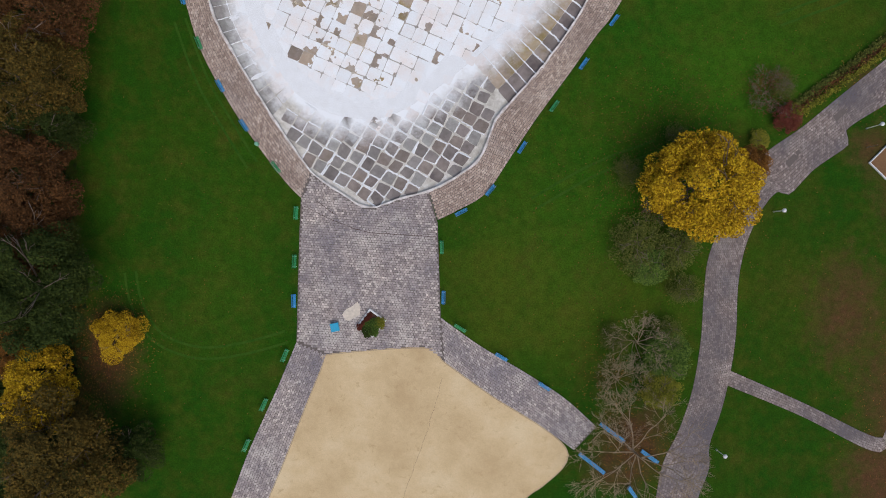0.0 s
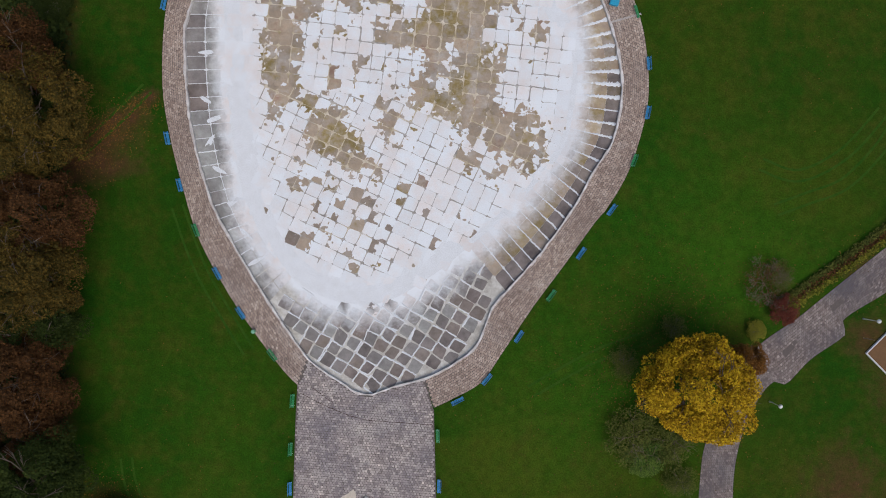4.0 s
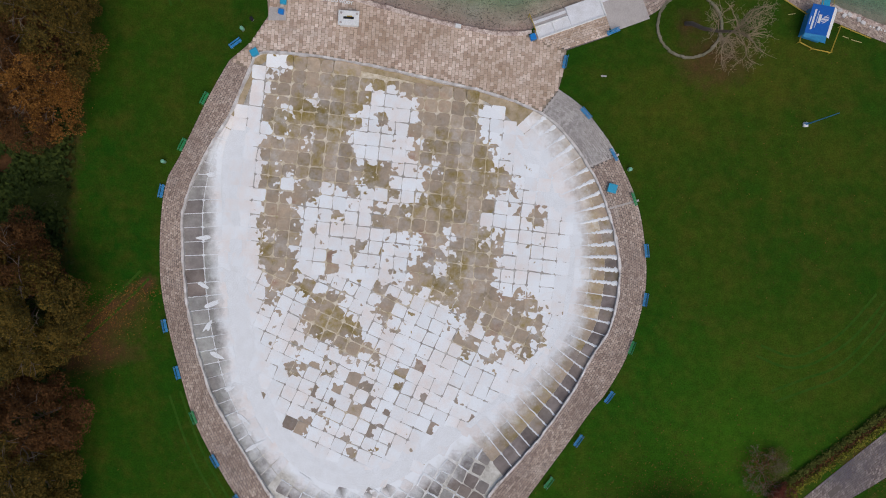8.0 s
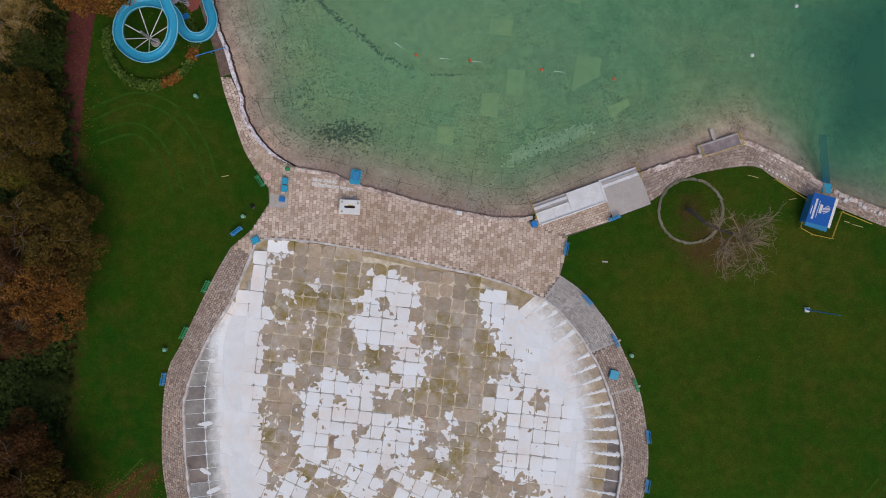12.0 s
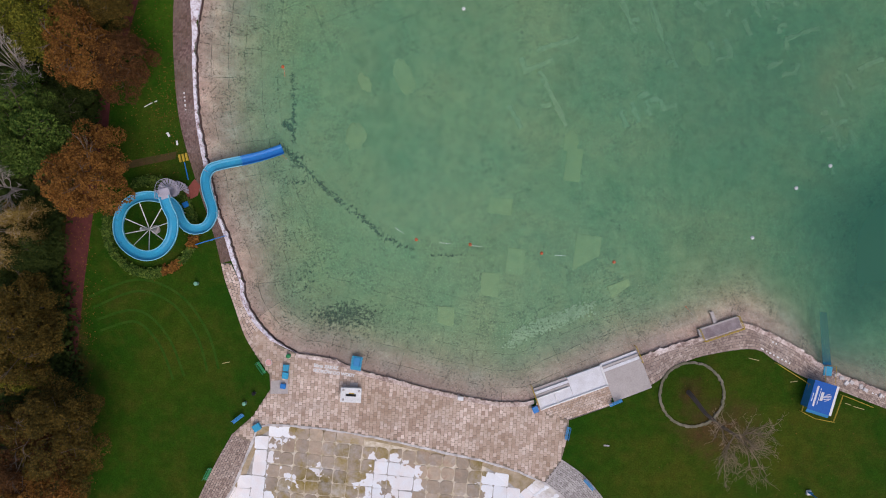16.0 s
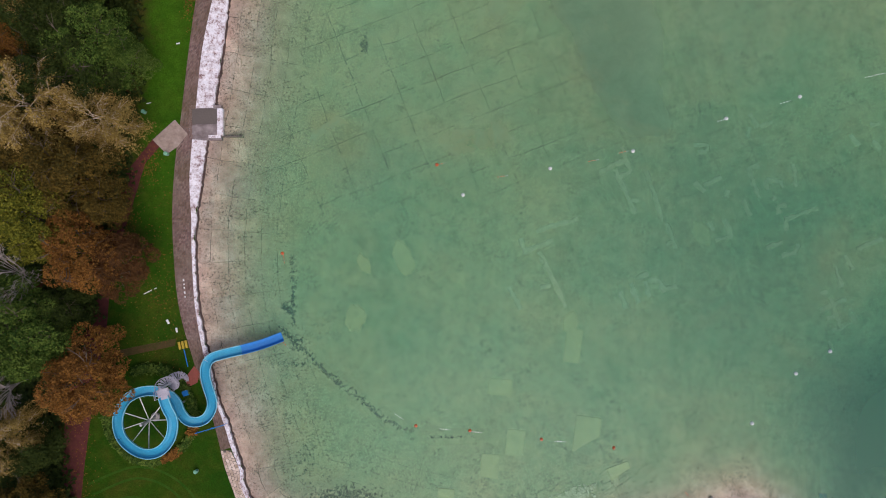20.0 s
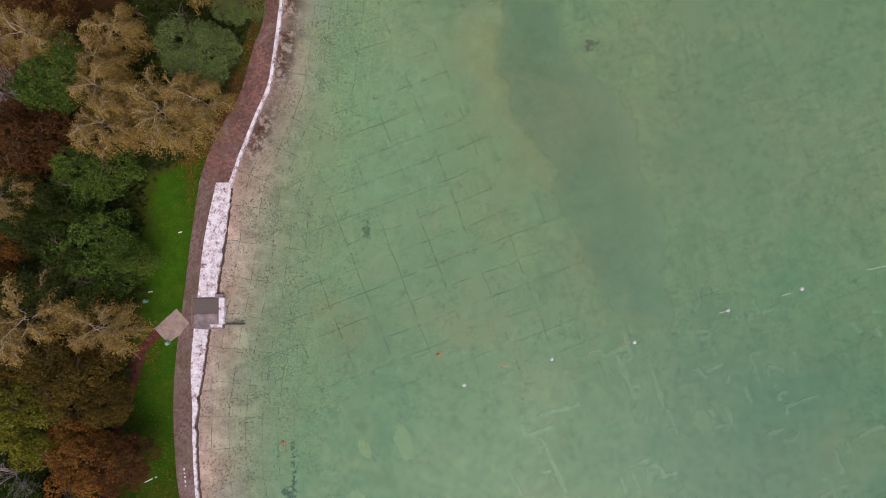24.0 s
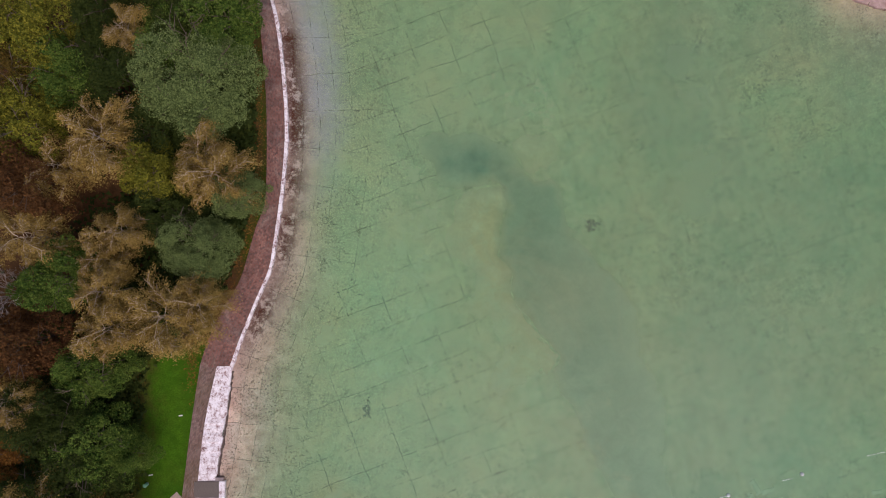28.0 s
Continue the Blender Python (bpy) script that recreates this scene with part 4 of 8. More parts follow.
tagged(bed, "concrete-plated lake bed with silt and dark weed", "lake bed", "", "structure")
water = piece("water", mesh_of("water", np.c_[bv, 0 * depth + WATER_Z], bf, WATER, {"depth": depth, "mud": mud, "silt": silt, "dull": np.clip((warped[:, 0] - 14) / 22, 0, 1) * np.clip((bv[:, 1] - 142) / 16, 0, 1), "warm": np.clip((bv[:, 1] - 125) / 35, 0, 1), "east": np.clip((bv[:, 0] - 4) / 38, 0, 1) * np.clip((165 - bv[:, 1]) / 30, 0, 1), "pale": np.clip(0.55 * lspot(-8, 168, 13, 26) + 0.15 * lspot(-6, 104, 12, 12) + 0.35 * lspot(10, 190, 14, 12), 0, 1)}))
tagged(water, "calm green lake water, clear near the edge", "water", "", "structure")

# ---- paved walks ----
SETT_Z = 0.06


def band(name, a, b, mat, w, d, label, gap=0.03, z=SETT_Z, step=1.0):
    """A walk between two lines: a bed of mortar and the setts on it."""
    p, q = pair_lines(a, b, step)
    base = slab(name, np.concatenate([p, q[::-1]]), -0.08, z - 0.025, MORTAR, None, label, "pavement")
    c = strip_pieces(p, q, w, d, gap)
    rng = np.random.default_rng(len(c))
    c = c + rng.normal(0, 0.014, c.shape)
    blocks("setts", c, z + rng.normal(0, 0.004, len(c)), 0.05, mat, base)
    return base


def cut(loop, first, last):
    """The stretch of a closed line between its points nearest to first and last, going forward."""
    i = int(np.argmin(np.hypot(*(loop - np.array(first)).T)))
    j = int(np.argmin(np.hypot(*(loop - np.array(last)).T)))
    return loop[i:j + 1] if i <= j else np.concatenate([loop[i:], loop[:j + 1]])


west_rim = cut(rim, (-17.5, 10.2), (-24.8, 72.6))
west_walk = [p for p in WALK_W if p[1] < 74]
band("pavement_west", west_walk, west_rim, SETT_BROWN, 0.37, 0.30, "brown sett walk round the empty pool", 0.045)
cut_e = [p for p in WALK_E if p[1] > 62] + [(23.3, 61.6)]
band("pavement_east_grey", cut_e, cut(rim, (13.4, 66.8), (19.7, 59.8)), SETT_GREY, 0.34, 0.26, "grey sett walk beside the empty pool")
band("pavement_east", [(23.3, 61.6)] + [p for p in WALK_E if p[1] < 61], cut(rim, (19.7, 59.8), (-1.6, 7.8)), SETT_BROWN, 0.37, 0.30, "brown sett walk beside the empty pool", 0.045)

south_rim = cut(rim, (-1.6, 7.8), (-17.5, 10.2))
neck = np.array([NECK_E[0], NECK_E[1], NECK_E[2], (0.1, -14.7), (-2.4, -12.9), (-15.3, -13.8), (-19.2, -12.2), (-19.0, -4.4), (-18.8, 3.0), (-18.6, 6.7)])
neck = np.concatenate([neck, south_rim[::-1]])
square = slab("pavement_square", neck, -0.08, SETT_Z - 0.025, MORTAR, None, "sett-paved square between pool and sand yard", "pavement")
c = grid_pieces(neck, -4, 0.37, 0.31, 0.045, margin=0.17, jitter=0.016, rng=np.random.default_rng(12))
blocks("setts", c, SETT_Z + np.random.default_rng(3).normal(0, 0.004, len(c)), 0.05, SETT, square)
band("pavement_yard_west", [NECK_W[3], *NECK_W[4:]], [(-15.3, -13.8), (-15.8, -15.1), (-18.1, -20.7), (-21.0, -28.1), (-22.7, -32.2), (-25.1, -38.4)], SETT, 0.37, 0.31, "grey sett walk along the sand yard", 0.045)
band("pavement_yard_east", [NECK_E[2], (4.9, -12.7), (10.8, -16.2), (16.0, -19.6), (20.1, -23.3)], [(0.1, -14.7), (6.4, -19.2), (10.0, -21.4), (13.0, -23.3), (17.2, -26.4)], SETT, 0.37, 0.31, "grey sett walk along the sand yard", 0.045)
band("pavement_path", EAST_L, EAST_R, SETT_PATH, 0.34, 0.30, "winding grey sett park path", 0.055)
band("pavement_branch", BRANCH[:5], BRANCH[:4:-1], SETT_PATH, 0.34, 0.30, "narrow grey sett side path", 0.055, z=SETT_Z - 0.004)

yard = slab("sand_yard", spline(YARD, 1.0, True), -0.08, 0.045, SANDM, None, "flat pale sand yard with a thin crack", "sand yard")
kerb = offset(spline(YARD, 1.0, True), -0.1)
path_tube(np.c_[kerb, np.full(len(kerb), 0.03)], 4, 0.045, TANMORTAR, "kerb", yard, "thin stone edging", closed=True)
crack = spline([(-7.0, -38.0), (-5.2, -32.5), (-2.8, -26.0), (-1.2, -21.0), (-0.2, -17.0)], 0.8)
path_tube(np.c_[crack + np.random.default_rng(5).normal(0, 0.06, crack.shape), np.full(len(crack), 0.035)], 4, 0.022, SOIL, "crack", yard, "thin dark crack")

def blocks_of(g, w, d, h):
    """One worn stone: uneven corners, top at zero."""
    q = np.array([[-w, -d], [w, -d], [w, d], [-w, d]]) / 2 + g.normal(0, 0.012, (4, 2))
    v = [(x, y, 0) for x, y in q] + [(x * 1.02, y * 1.02, -h) for x, y in q]
    return v, [(0, 1, 2, 3), (0, 4, 5, 1), (1, 5, 6, 2), (2, 6, 7, 3), (3, 7, 4, 0)]


# promenade between pool and lake
north_rim = cut(rim, (-24.8, 72.6), (13.4, 66.8))
prom = np.concatenate([[(16.4, 73.0), (15.6, 70.1)], north_rim[::-1], [(-27.6, 73.6), (-24.8, 76.0), (-22.5, 79.5), (-22.6, 81.4), (-24.4, 84.0), (-25.2, 86.2), (-24.0, 87.6), (-22.2, 85.9), (-20.5, 84.75)], shore_s[shore_s[:, 0] < 12.5][:-1], [(12.6, 76.6), (16.6, 75.2)]])
promenade = slab("pavement_promenade", prom, -0.9, SETT_Z - 0.025, TANMORTAR, None, "tan flagstone promenade between pool and lake", "pavement")
rng = np.random.default_rng(11)
c = grid_pieces(prom, 86, 0.54, 0.47, 0.045, bond=0.5, margin=0.18, jitter=0.014, rng=rng)
tops_ = SETT_Z + rng.normal(0, 0.008, len(c))
near_ = np.argsort(np.hypot(*(c.mean(1) - (-6.0, 78.0)).T))
blocks("flagstones", c[near_[300:]], tops_[near_[300:]], 0.06, FLAG, promenade)
flags_one = [mesh_of("flagstone", *blocks_of(rng, 0.495, 0.425, 0.06), FLAG_ONE) for _ in range(5)]
for i, k in enumerate(near_[:300]):
    m = c[k].mean(0)
    piece("flagstone", flags_one[i % 5], promenade, at=pose(m[0], m[1], tops_[k], 0, 0, 86 + rng.normal(0, 0.8)))

# walk along the east shore
band("pavement_shore_east", spline([(25.8, 83.5)] + SHORE_S[11:], 1.0), spline([(26.6, 79.3)] + LAND_S[3:], 1.0), SETT_BROWN, 0.38, 0.33, "tan sett walk along the lake shore", 0.035)
back = [(12.2, 77.8), (12.6, 76.4), (16.6, 75.2), (22.2, 77.1), (22.4, 80.3)]
strip = slab("pavement_bathing", back, -0.08, SETT_Z - 0.03, MORTAR, None, "tan sett strip behind the bathing steps", "pavement")
c = grid_pieces(back, 18, 0.4, 0.3, 0.03)
blocks("setts", c, np.full(len(c), SETT_Z - 0.005), 0.05, FLAG, strip)

# walk along the west shore, its lime-white wall and the thin wall further north
lw = [p for p in LAND_W if 95.5 < p[1] < 158] + [(-28.9, 96.0)]
wall_in = [(x + 0.4, y) if y < 130 else (x, y) for x, y in WALL_IN]
band("pavement_shore_west", lw, [(-29.9, 157.8)] + [p for p in wall_in if p[1] > 96], SETT_WALK, 0.30, 0.25, "brown sett walk along the lake wall")
band("pavement_shore_corner", [(-28.9, 96.0)] + [p for p in LAND_W if 83 < p[1] < 96], [(-27.6, 96.0)] + [p for p in wall_in if p[1] < 96], FLAG, 0.47, 0.43, "tan flagstone walk along the lake wall", 0.05, SETT_Z - 0.003)
ln = [p for p in LAND_W if p[1] >= 155.5]
sn = [p for p in SHORE_W if p[1] >= 155]
band("pavement_shore_north", ln, [(p[0] - 0.42, p[1]) for p in sn], SETT_RED, 0.30, 0.24, "mossy red-brown walk along the lake wall")


def wall_strip(name, inner, outer, z, low, mat, label, rough=0.06, drop=0.05, wave=0.03):
    """A low wall between two plan lines with a broken, uneven water edge."""
    p, q = pair_lines(inner, outer, 0.4)
    rng = np.random.default_rng(len(p))
    q = q + rng.normal(0, rough, q.shape)
    n = len(p)
    zt = z + rng.normal(0, wave, n)
    v = np.concatenate([np.c_[p, zt], np.c_[q, zt - drop - wave * rng.random(n)], np.c_[p, np.full(n, low)], np.c_[q + 0.0, np.full(n, low)]])
    f = []
    for i in range(n - 1):
        f += [(i, n + i, n + i + 1, i + 1), (n + i, 3 * n + i, 3 * n + i + 1, n + i + 1), (i + 1, 2 * n + i + 1, 2 * n + i, i)]
    f += [(0, 2 * n, 3 * n, n), (n - 1, 2 * n - 1, 4 * n - 1, 3 * n - 1)]
    return tagged(piece(name, mesh_of(name, v, f, mat)), label, "wall", "", "structure")


south_part = [p for p in SHORE_W if 84 < p[1] < 137.3]
wall_strip("wall_lake_south", [p for p in wall_in if p[1] < 137.3], south_part, 0.14, -1.2, LIMEWALL, "crumbling lime-white lake wall")
wall_strip("wall_lake_middle", [(-29.35, 155.9), (-30.9, 148.6), (-31.8, 140.9)], [(-27.35, 155.9), (-28.3, 148.6), (-29.5, 140.9)], 0.16, -1.2, LIMEWALL, "broad lime-white lake wall")
wall_strip("wall_lake_north", [(p[0] - 0.42, p[1]) for p in sn], sn, 0.22, -1.3, LIMEWALL, "narrow pale concrete lake wall", 0.035)
# the undercut shadow at the wall's waterline, built as a dark brown ledge
FOOTSHADE = worn("foot_shade", (0.085, 0.048, 0.042), (0.03, 0.022, 0.02), 0.5, amount=0.9, fine=4.0, bump=0.8)
for line in (south_part, [(-27.5, 155.2), (-28.3, 148.6), (-29.5, 140.9)]):
    wall_strip("wall_foot", line, offset(spline(line, 1.0), 0.24), WATER_Z + 0.07, -1.4, FOOTSHADE, "dark strip standing in for the shadow under the lake wall", 0.05)
far_line = spline(FAR_SHORE, 1.2)
wall_strip("wall_far", offset(far_line, -4.5), far_line, 0.12, -1.0, worn("pink_concrete", (0.50, 0.36, 0.33), (0.28, 0.17, 0.15), 0.9, amount=0.9, fine=2.0), "pinkish concrete shore walk of the far bank")
wall_strip("wall_promenade", offset(shore_s[shore_s[:, 0] < 12.5], -0.55), shore_s[shore_s[:, 0] < 12.5], 0.12, -1.0, SHOREKERB, "worn pale kerb at the lake edge", 0.09, 0.005, 0.012)
wall_strip("wall_east", offset(spline(SHORE_S[10:], 1.0), -0.6), spline(SHORE_S[10:], 1.0), 0.095, -1.0, SHOREKERB, "worn pale kerb at the lake edge", 0.10, 0.0, 0.006)

# ---- the empty pool ----
FLOOR_Z = -0.9
# where the white coat has gone: strips (x, y to x, y, half width), single spots, and islands of coat left inside the strips
BARE_NORTH = [(-21.0, 73.6, 4.5, 69.4, 1.3), (-20.2, 72.3, -11.3, 72.3, 2.7), (-20.2, 69.8, -12.3, 68.8, 2.7), (-20.5, 66.2, -13.7, 65.2, 2.8), (-20.1, 62.0, -13.7, 60.6, 2.1), (-18.7, 58.4, -12.6, 59.1, 2.5), (-22.4, 61.9, -22.4, 49.8, 1.2), (-20.8, 54.8, -20.4, 52.0, 1.4), (-10.1, 59.2, -6.9, 57.8, 1.4), (-7.4, 71.8, 2.6, 70.6, 1.1), (-1.3, 68.8, 3.3, 68.5, 2.5), (-0.6, 65.6, 3.0, 64.6, 3.0), (-0.2, 61.4, 4.4, 61.4, 2.8), (-0.9, 57.8, 7.7, 57.8, 2.0), (-1.2, 54.2, 4.1, 55.0, 2.8), (-5.1, 53.1, -0.1, 52.4, 1.8)]
BARE_MIDDLE = [(-21.5, 49.5, -21.8, 47.0, 2.0), (-21.5, 44.7, -20.0, 44.7, 1.6), (-17.2, 42.9, -12.9, 42.2, 1.1), (-16.1, 39.2, -12.5, 38.8, 2.1), (-12.5, 36.4, -8.6, 35.3, 1.1), (-17.9, 44.2, -15.7, 41.3, 0.9), (-14.5, 48.1, -14.7, 46.3, 0.9), (-11.2, 48.8, -11.2, 46.7, 0.3), (-7.9, 42.4, -6.1, 38.9, 0.9), (-22.3, 36.5, -20.7, 36.3, 0.6), (-17.9, 35.6, -17.1, 36.3, 0.5), (-14.5, 33.3, -14.3, 33.1, 0.8), (-7.2, 42.4, -2.2, 42.1, 0.8), (-0.5, 50.0, -0.1, 43.5, 1.7), (4.9, 48.6, 4.5, 43.6, 2.7), (4.9, 41.8, 8.1, 39.3, 2.1), (8.8, 39.3, 12.0, 39.7, 1.5), (9.6, 36.5, 11.0, 35.8, 1.2)]
BARE_SOUTH = [(2.4, 35.9, 3.9, 35.5, 1.0), (-3.0, 46.0, -2.6, 42.1, 0.9), (6.4, 34.3, 7.1, 35.0, 0.5), (13.8, 37.9, 15.1, 37.4, 0.6), (15.6, 35.4, 17.8, 34.7, 0.9), (-19.1, 32.8, -18.2, 33.5, 0.8), (-17.8, 29.6, -17.6, 29.6, 0.5), (-15.7, 26.7, -13.9, 26.0, 0.5), (-13.9, 27.4, -10.7, 28.0, 0.3), (-10.7, 29.6, -8.9, 29.1, 0.5), (-12.5, 26.7, -9.6, 26.0, 0.4), (-11.7, 22.6, -11.6, 23.0, 0.5), (-9.6, 23.5, -9.5, 23.6, 0.3), (-8.7, 21.4, -8.5, 21.4, 0.3), (-19.6, 26.5, -19.1, 26.3, 0.4), (-24.1, 41.8, -23.4, 41.6, 0.4), (-21.6, 42.0, -21.6, 41.9, 0.4), (-22.4, 40.7, -22.4, 40.9, 0.3)]
# stretches where the coat is chipped all over: x, y to x, y, half width, how much
THIN = [(-17, 54, -5, 50, 5.5, 0.34), (-14, 44, 6, 47, 4.0, 0.30), (7, 52, 9, 42, 4.0, 0.26), (-4, 40, 8, 37, 4.0, 0.28), (-5, 62, -5, 56, 3.0, 0.24), (-16, 46, 10, 40, 8.0, 0.20), (10, 62, 13, 46, 4.0, 0.22), (-18, 38, -2, 26, 6.0, 0.18)]
SPOTS = [(12.1, 53.0, 1.07), (9.2, 42.5, 0.85), (12.3, 49.1, 0.57), (1.2, 33.3, 0.39), (-4.5, 30.5, 0.39), (-5.0, 28.9, 0.43), (4.4, 30.0, 0.32), (15.3, 55.0, 0.43), (11.1, 42.4, 0.64), (-7.5, 65.9, 0.64), (-23.5, 57.5, 0.57), (-23.6, 46.0, 0.36), (-17.6, 49.7, 0.36), (-6.2, 46.2, 0.32)]
ISLANDS = [(-20.7, 72.8, 0.85), (-15.9, 68.6, 0.64), (-17.0, 62.8, 0.71), (-20.5, 64.1, 0.43), (-19.8, 57.7, 0.78), (-16.2, 57.2, 0.64), (-20.0, 67.1, 0.36), (-0.5, 59.9, 0.71), (1.3, 57.8, 0.43), (-0.2, 62.1, 0.43), (5.6, 53.2, 0.78), (7.3, 51.1, 0.85), (2.9, 57.1, 0.50), (-5.5, 57.8, 1.00), (-0.8, 46.6, 0.78), (-1.7, 43.2, 0.71), (7.4, 50.0, 0.78), (5.3, 40.5, 0.57), (7.4, 45.5, 0.43), (-20.4, 39.9, 0.71), (-20.9, 38.8, 0.64), (-18.6, 40.2, 0.50)]


def coat_at(p):
    """How much of the white coat is left at places on the floor: 1 whole, 0 gone."""
    p = np.asarray(p, float)
    q = p.reshape(-1, 2)
    left = np.ones(len(q))
    for x0, y0, x1, y1, r in BARE_NORTH + BARE_MIDDLE + BARE_SOUTH:
        left = np.minimum(left, 0.5 + (away([(x0, y0), (x1, y1 + 0.01)], q)[0] - r) / 1.5)
    for x, y, r in SPOTS:
        left = np.minimum(left, 0.5 + (np.hypot(q[:, 0] - x, q[:, 1] - y) - r) / 1.2)
    for x, y, r in ISLANDS:
        left = np.maximum(left, 0.5 + (r - np.hypot(q[:, 0] - x, q[:, 1] - y)) / 1.2)
    thin = np.zeros(len(q))
    for x0, y0, x1, y1, r, k in THIN:
        thin = np.maximum(thin, k * np.clip((r + 1.5 - away([(x0, y0), (x1, y1)], q)[0]) / 3.0, 0, 1))
    return np.clip(left, 0, 1.08 - thin).reshape(p.shape[:-1])


def pool_level(p):
    """The height of the pool's surface: flat floor, sloping apron."""
    p = np.asarray(p).reshape(-1, 2)
    out = ~inside(basin, p)
    a, b = away(basin, p, True)[0], away(rim, p, True)[0]
    return np.where(out, FLOOR_Z + 0.55 * a / (a + b + 1e-6), FLOOR_Z)


pool = thing("swimming_pool", "drained outdoor pool with peeling white concrete slabs", "pool", kind="structure")
pv, pf = fill(offset(np.r_[rim, rim[:1]], 0.15)[:-1], (basin,))
pm = pv[pf].mean(1)
north_ = (pm[:, 1] > 64.5) & (pm[:, 0] < 12.5)
south_ = pm[:, 1] < 24
limed = (away(basin, pv, True)[0] < 0.4).astype(float)
piece("apron", mesh_of("apron", np.c_[pv, pool_level(pv) - 0.03], pf[~north_ & ~south_], LIME), pool, "sloping pool edge with white mortar joints")
piece("apron", mesh_of("apron", np.c_[pv, pool_level(pv) - 0.03], pf[south_], GROUT, {"limed": limed}), pool, "sloping pool edge with grey mortar joints")
piece("apron", mesh_of("apron", np.c_[pv, pool_level(pv) - 0.03], pf[north_], SILT), pool, "silty pool edge below the promenade")
jx, jy = np.meshgrid(np.arange(basin[:, 0].min(), basin[:, 0].max(), 0.8), np.arange(basin[:, 1].min(), basin[:, 1].max(), 0.8))
jp = np.stack([jx.ravel(), jy.ravel()], 1)
fv, ff = fill(basin, (), jp[inside(basin, jp)])
piece("floor_bed", mesh_of("floor_bed", np.c_[fv, np.full(len(fv), FLOOR_Z - 0.055)], ff, FLOORMORTAR, {"coat": coat_at(fv)}), pool, "grey mortar under the slabs")
n = len(rim)
rng = np.random.default_rng(21)
ring_in, ring_out = offset(np.r_[rim, rim[:1]], -0.12)[:-1] + rng.normal(0, 0.05, (n, 2)), offset(np.r_[rim, rim[:1]], 0.14)[:-1] + rng.normal(0, 0.05, (n, 2))
zt = 0.11 + rng.normal(0, 0.02, n)
v = np.concatenate([np.c_[ring_in, zt], np.c_[ring_out, zt - 0.02], np.c_[ring_in, np.full(n, -1.0)], np.c_[ring_out, np.full(n, -0.2)]])
f = []
for i in range(n):
    j = (i + 1) % n
    f += [(i, j, n + j, n + i), (j, i, 2 * n + i, 2 * n + j), (n + i, n + j, 3 * n + j, 3 * n + i)]
piece("coping", mesh_of("coping", v, f, COPING), pool, "broken pale concrete coping")

def wash_at(p):
    """The film of lime that fades out from the floor's edge up the apron: 1 full, 0 none."""
    p = np.asarray(p, float)
    q = p.reshape(-1, 2)
    a = away(basin, q, True)[0]
    west = np.interp(q[:, 1], [14, 26, 36, 60], [3.6, 3.4, 2.0, 2.2])
    east = np.interp(q[:, 1], [16, 24, 34, 50, 57, 62], [3.8, 3.8, 2.7, 2.4, 3.4, 5.2])
    wide = np.where(q[:, 0] < -6, west, east)
    film = np.clip(1.0 - 0.75 * a / wide, 0, 1) * ~inside(basin, q) * ~((q[:, 1] > 66) & (q[:, 0] > -23) & (q[:, 0] < 9))
    return film.reshape(p.shape[:-1])


slabs, tops, coats, darks = [], [], [], []


def lay(quads, dark, coat, sink=0.0, rough=0.02):
    """Adds slabs to the pool: n x 4 x 2 corners."""
    q = np.asarray(quads)
    m = len(q)
    z = pool_level(q.reshape(-1, 2)).reshape(m, 4) + rng.normal(0, rough / 2, m)[:, None] + rng.normal(0, rough / 4, (m, 4)) - sink
    slabs.append(q)
    tops.append(z)
    coats.append(coat)
    darks.append(np.repeat(np.asarray(dark)[:, None], 4, 1) if np.ndim(dark) == 1 else np.full((m, 4), dark))


# flat floor: two grids that meet on a line across the pool
inner = offset(np.r_[basin, basin[:1]], 0.0)[:-1]
for angle, north, gap in ((-6, True, 0.04), (-24, False, 0.04)):
    q = grid_pieces(inner, angle, 1.78, 1.78, gap, bond=0.0, margin=0.0, jitter=0.055, rng=rng)
    mid = q.mean(1)
    over = mid[:, 1] - (43 - 0.12 * mid[:, 0])
    q = q[over > 0] if north else q[over < 2.0]
    left = coat_at(q)
    spotted = np.zeros(len(q))
    if not north:
        m_ = q.mean(1)
        likely = 0.85 * np.exp(-(((m_[:, 0] + 12 + 0.55 * (m_[:, 1] - 30)) / 5.5) ** 2 + ((m_[:, 1] - 29) / 6.5) ** 2)) + 0.10 * (m_[:, 1] > 24)
        for i in np.nonzero((rng.random(len(q)) < likely) & (left.mean(1) > 0.8))[0]:
            k = int(np.argmin(q[i, :, 1] + 0.4 * q[i, :, 0]))
            left[i, k] = rng.uniform(-0.7, 0.1)
            left[i, k - 1 if q[i, k - 1, 0] < q[i, (k + 1) % 4, 0] else (k + 1) % 4] -= rng.uniform(0.0, 0.45)
            spotted[i] = rng.uniform(0.1, 0.6)
    lay(q, spotted, left + rng.normal(0, 0.26, len(q))[:, None] * (1.0 - 1.9 * np.abs(left.mean(1) - 0.5))[:, None], 0.0 if north else 0.02)
# south apron: a turned grid of bare dark slabs in white mortar
q = grid_pieces(rim, -31, 1.72, 1.72, 0.22, holes=(basin,), bond=0.0, margin=0.55, jitter=0.10, rng=rng)
mid = q.mean(1)
q = q[(mid[:, 1] < 23) & ~((mid[:, 0] < -19.2) & (mid[:, 1] > 17.6)) & ~((mid[:, 0] > 6.6) & (mid[:, 1] > 18.6))]
gone = away(basin, q.mean(1), True)[0]
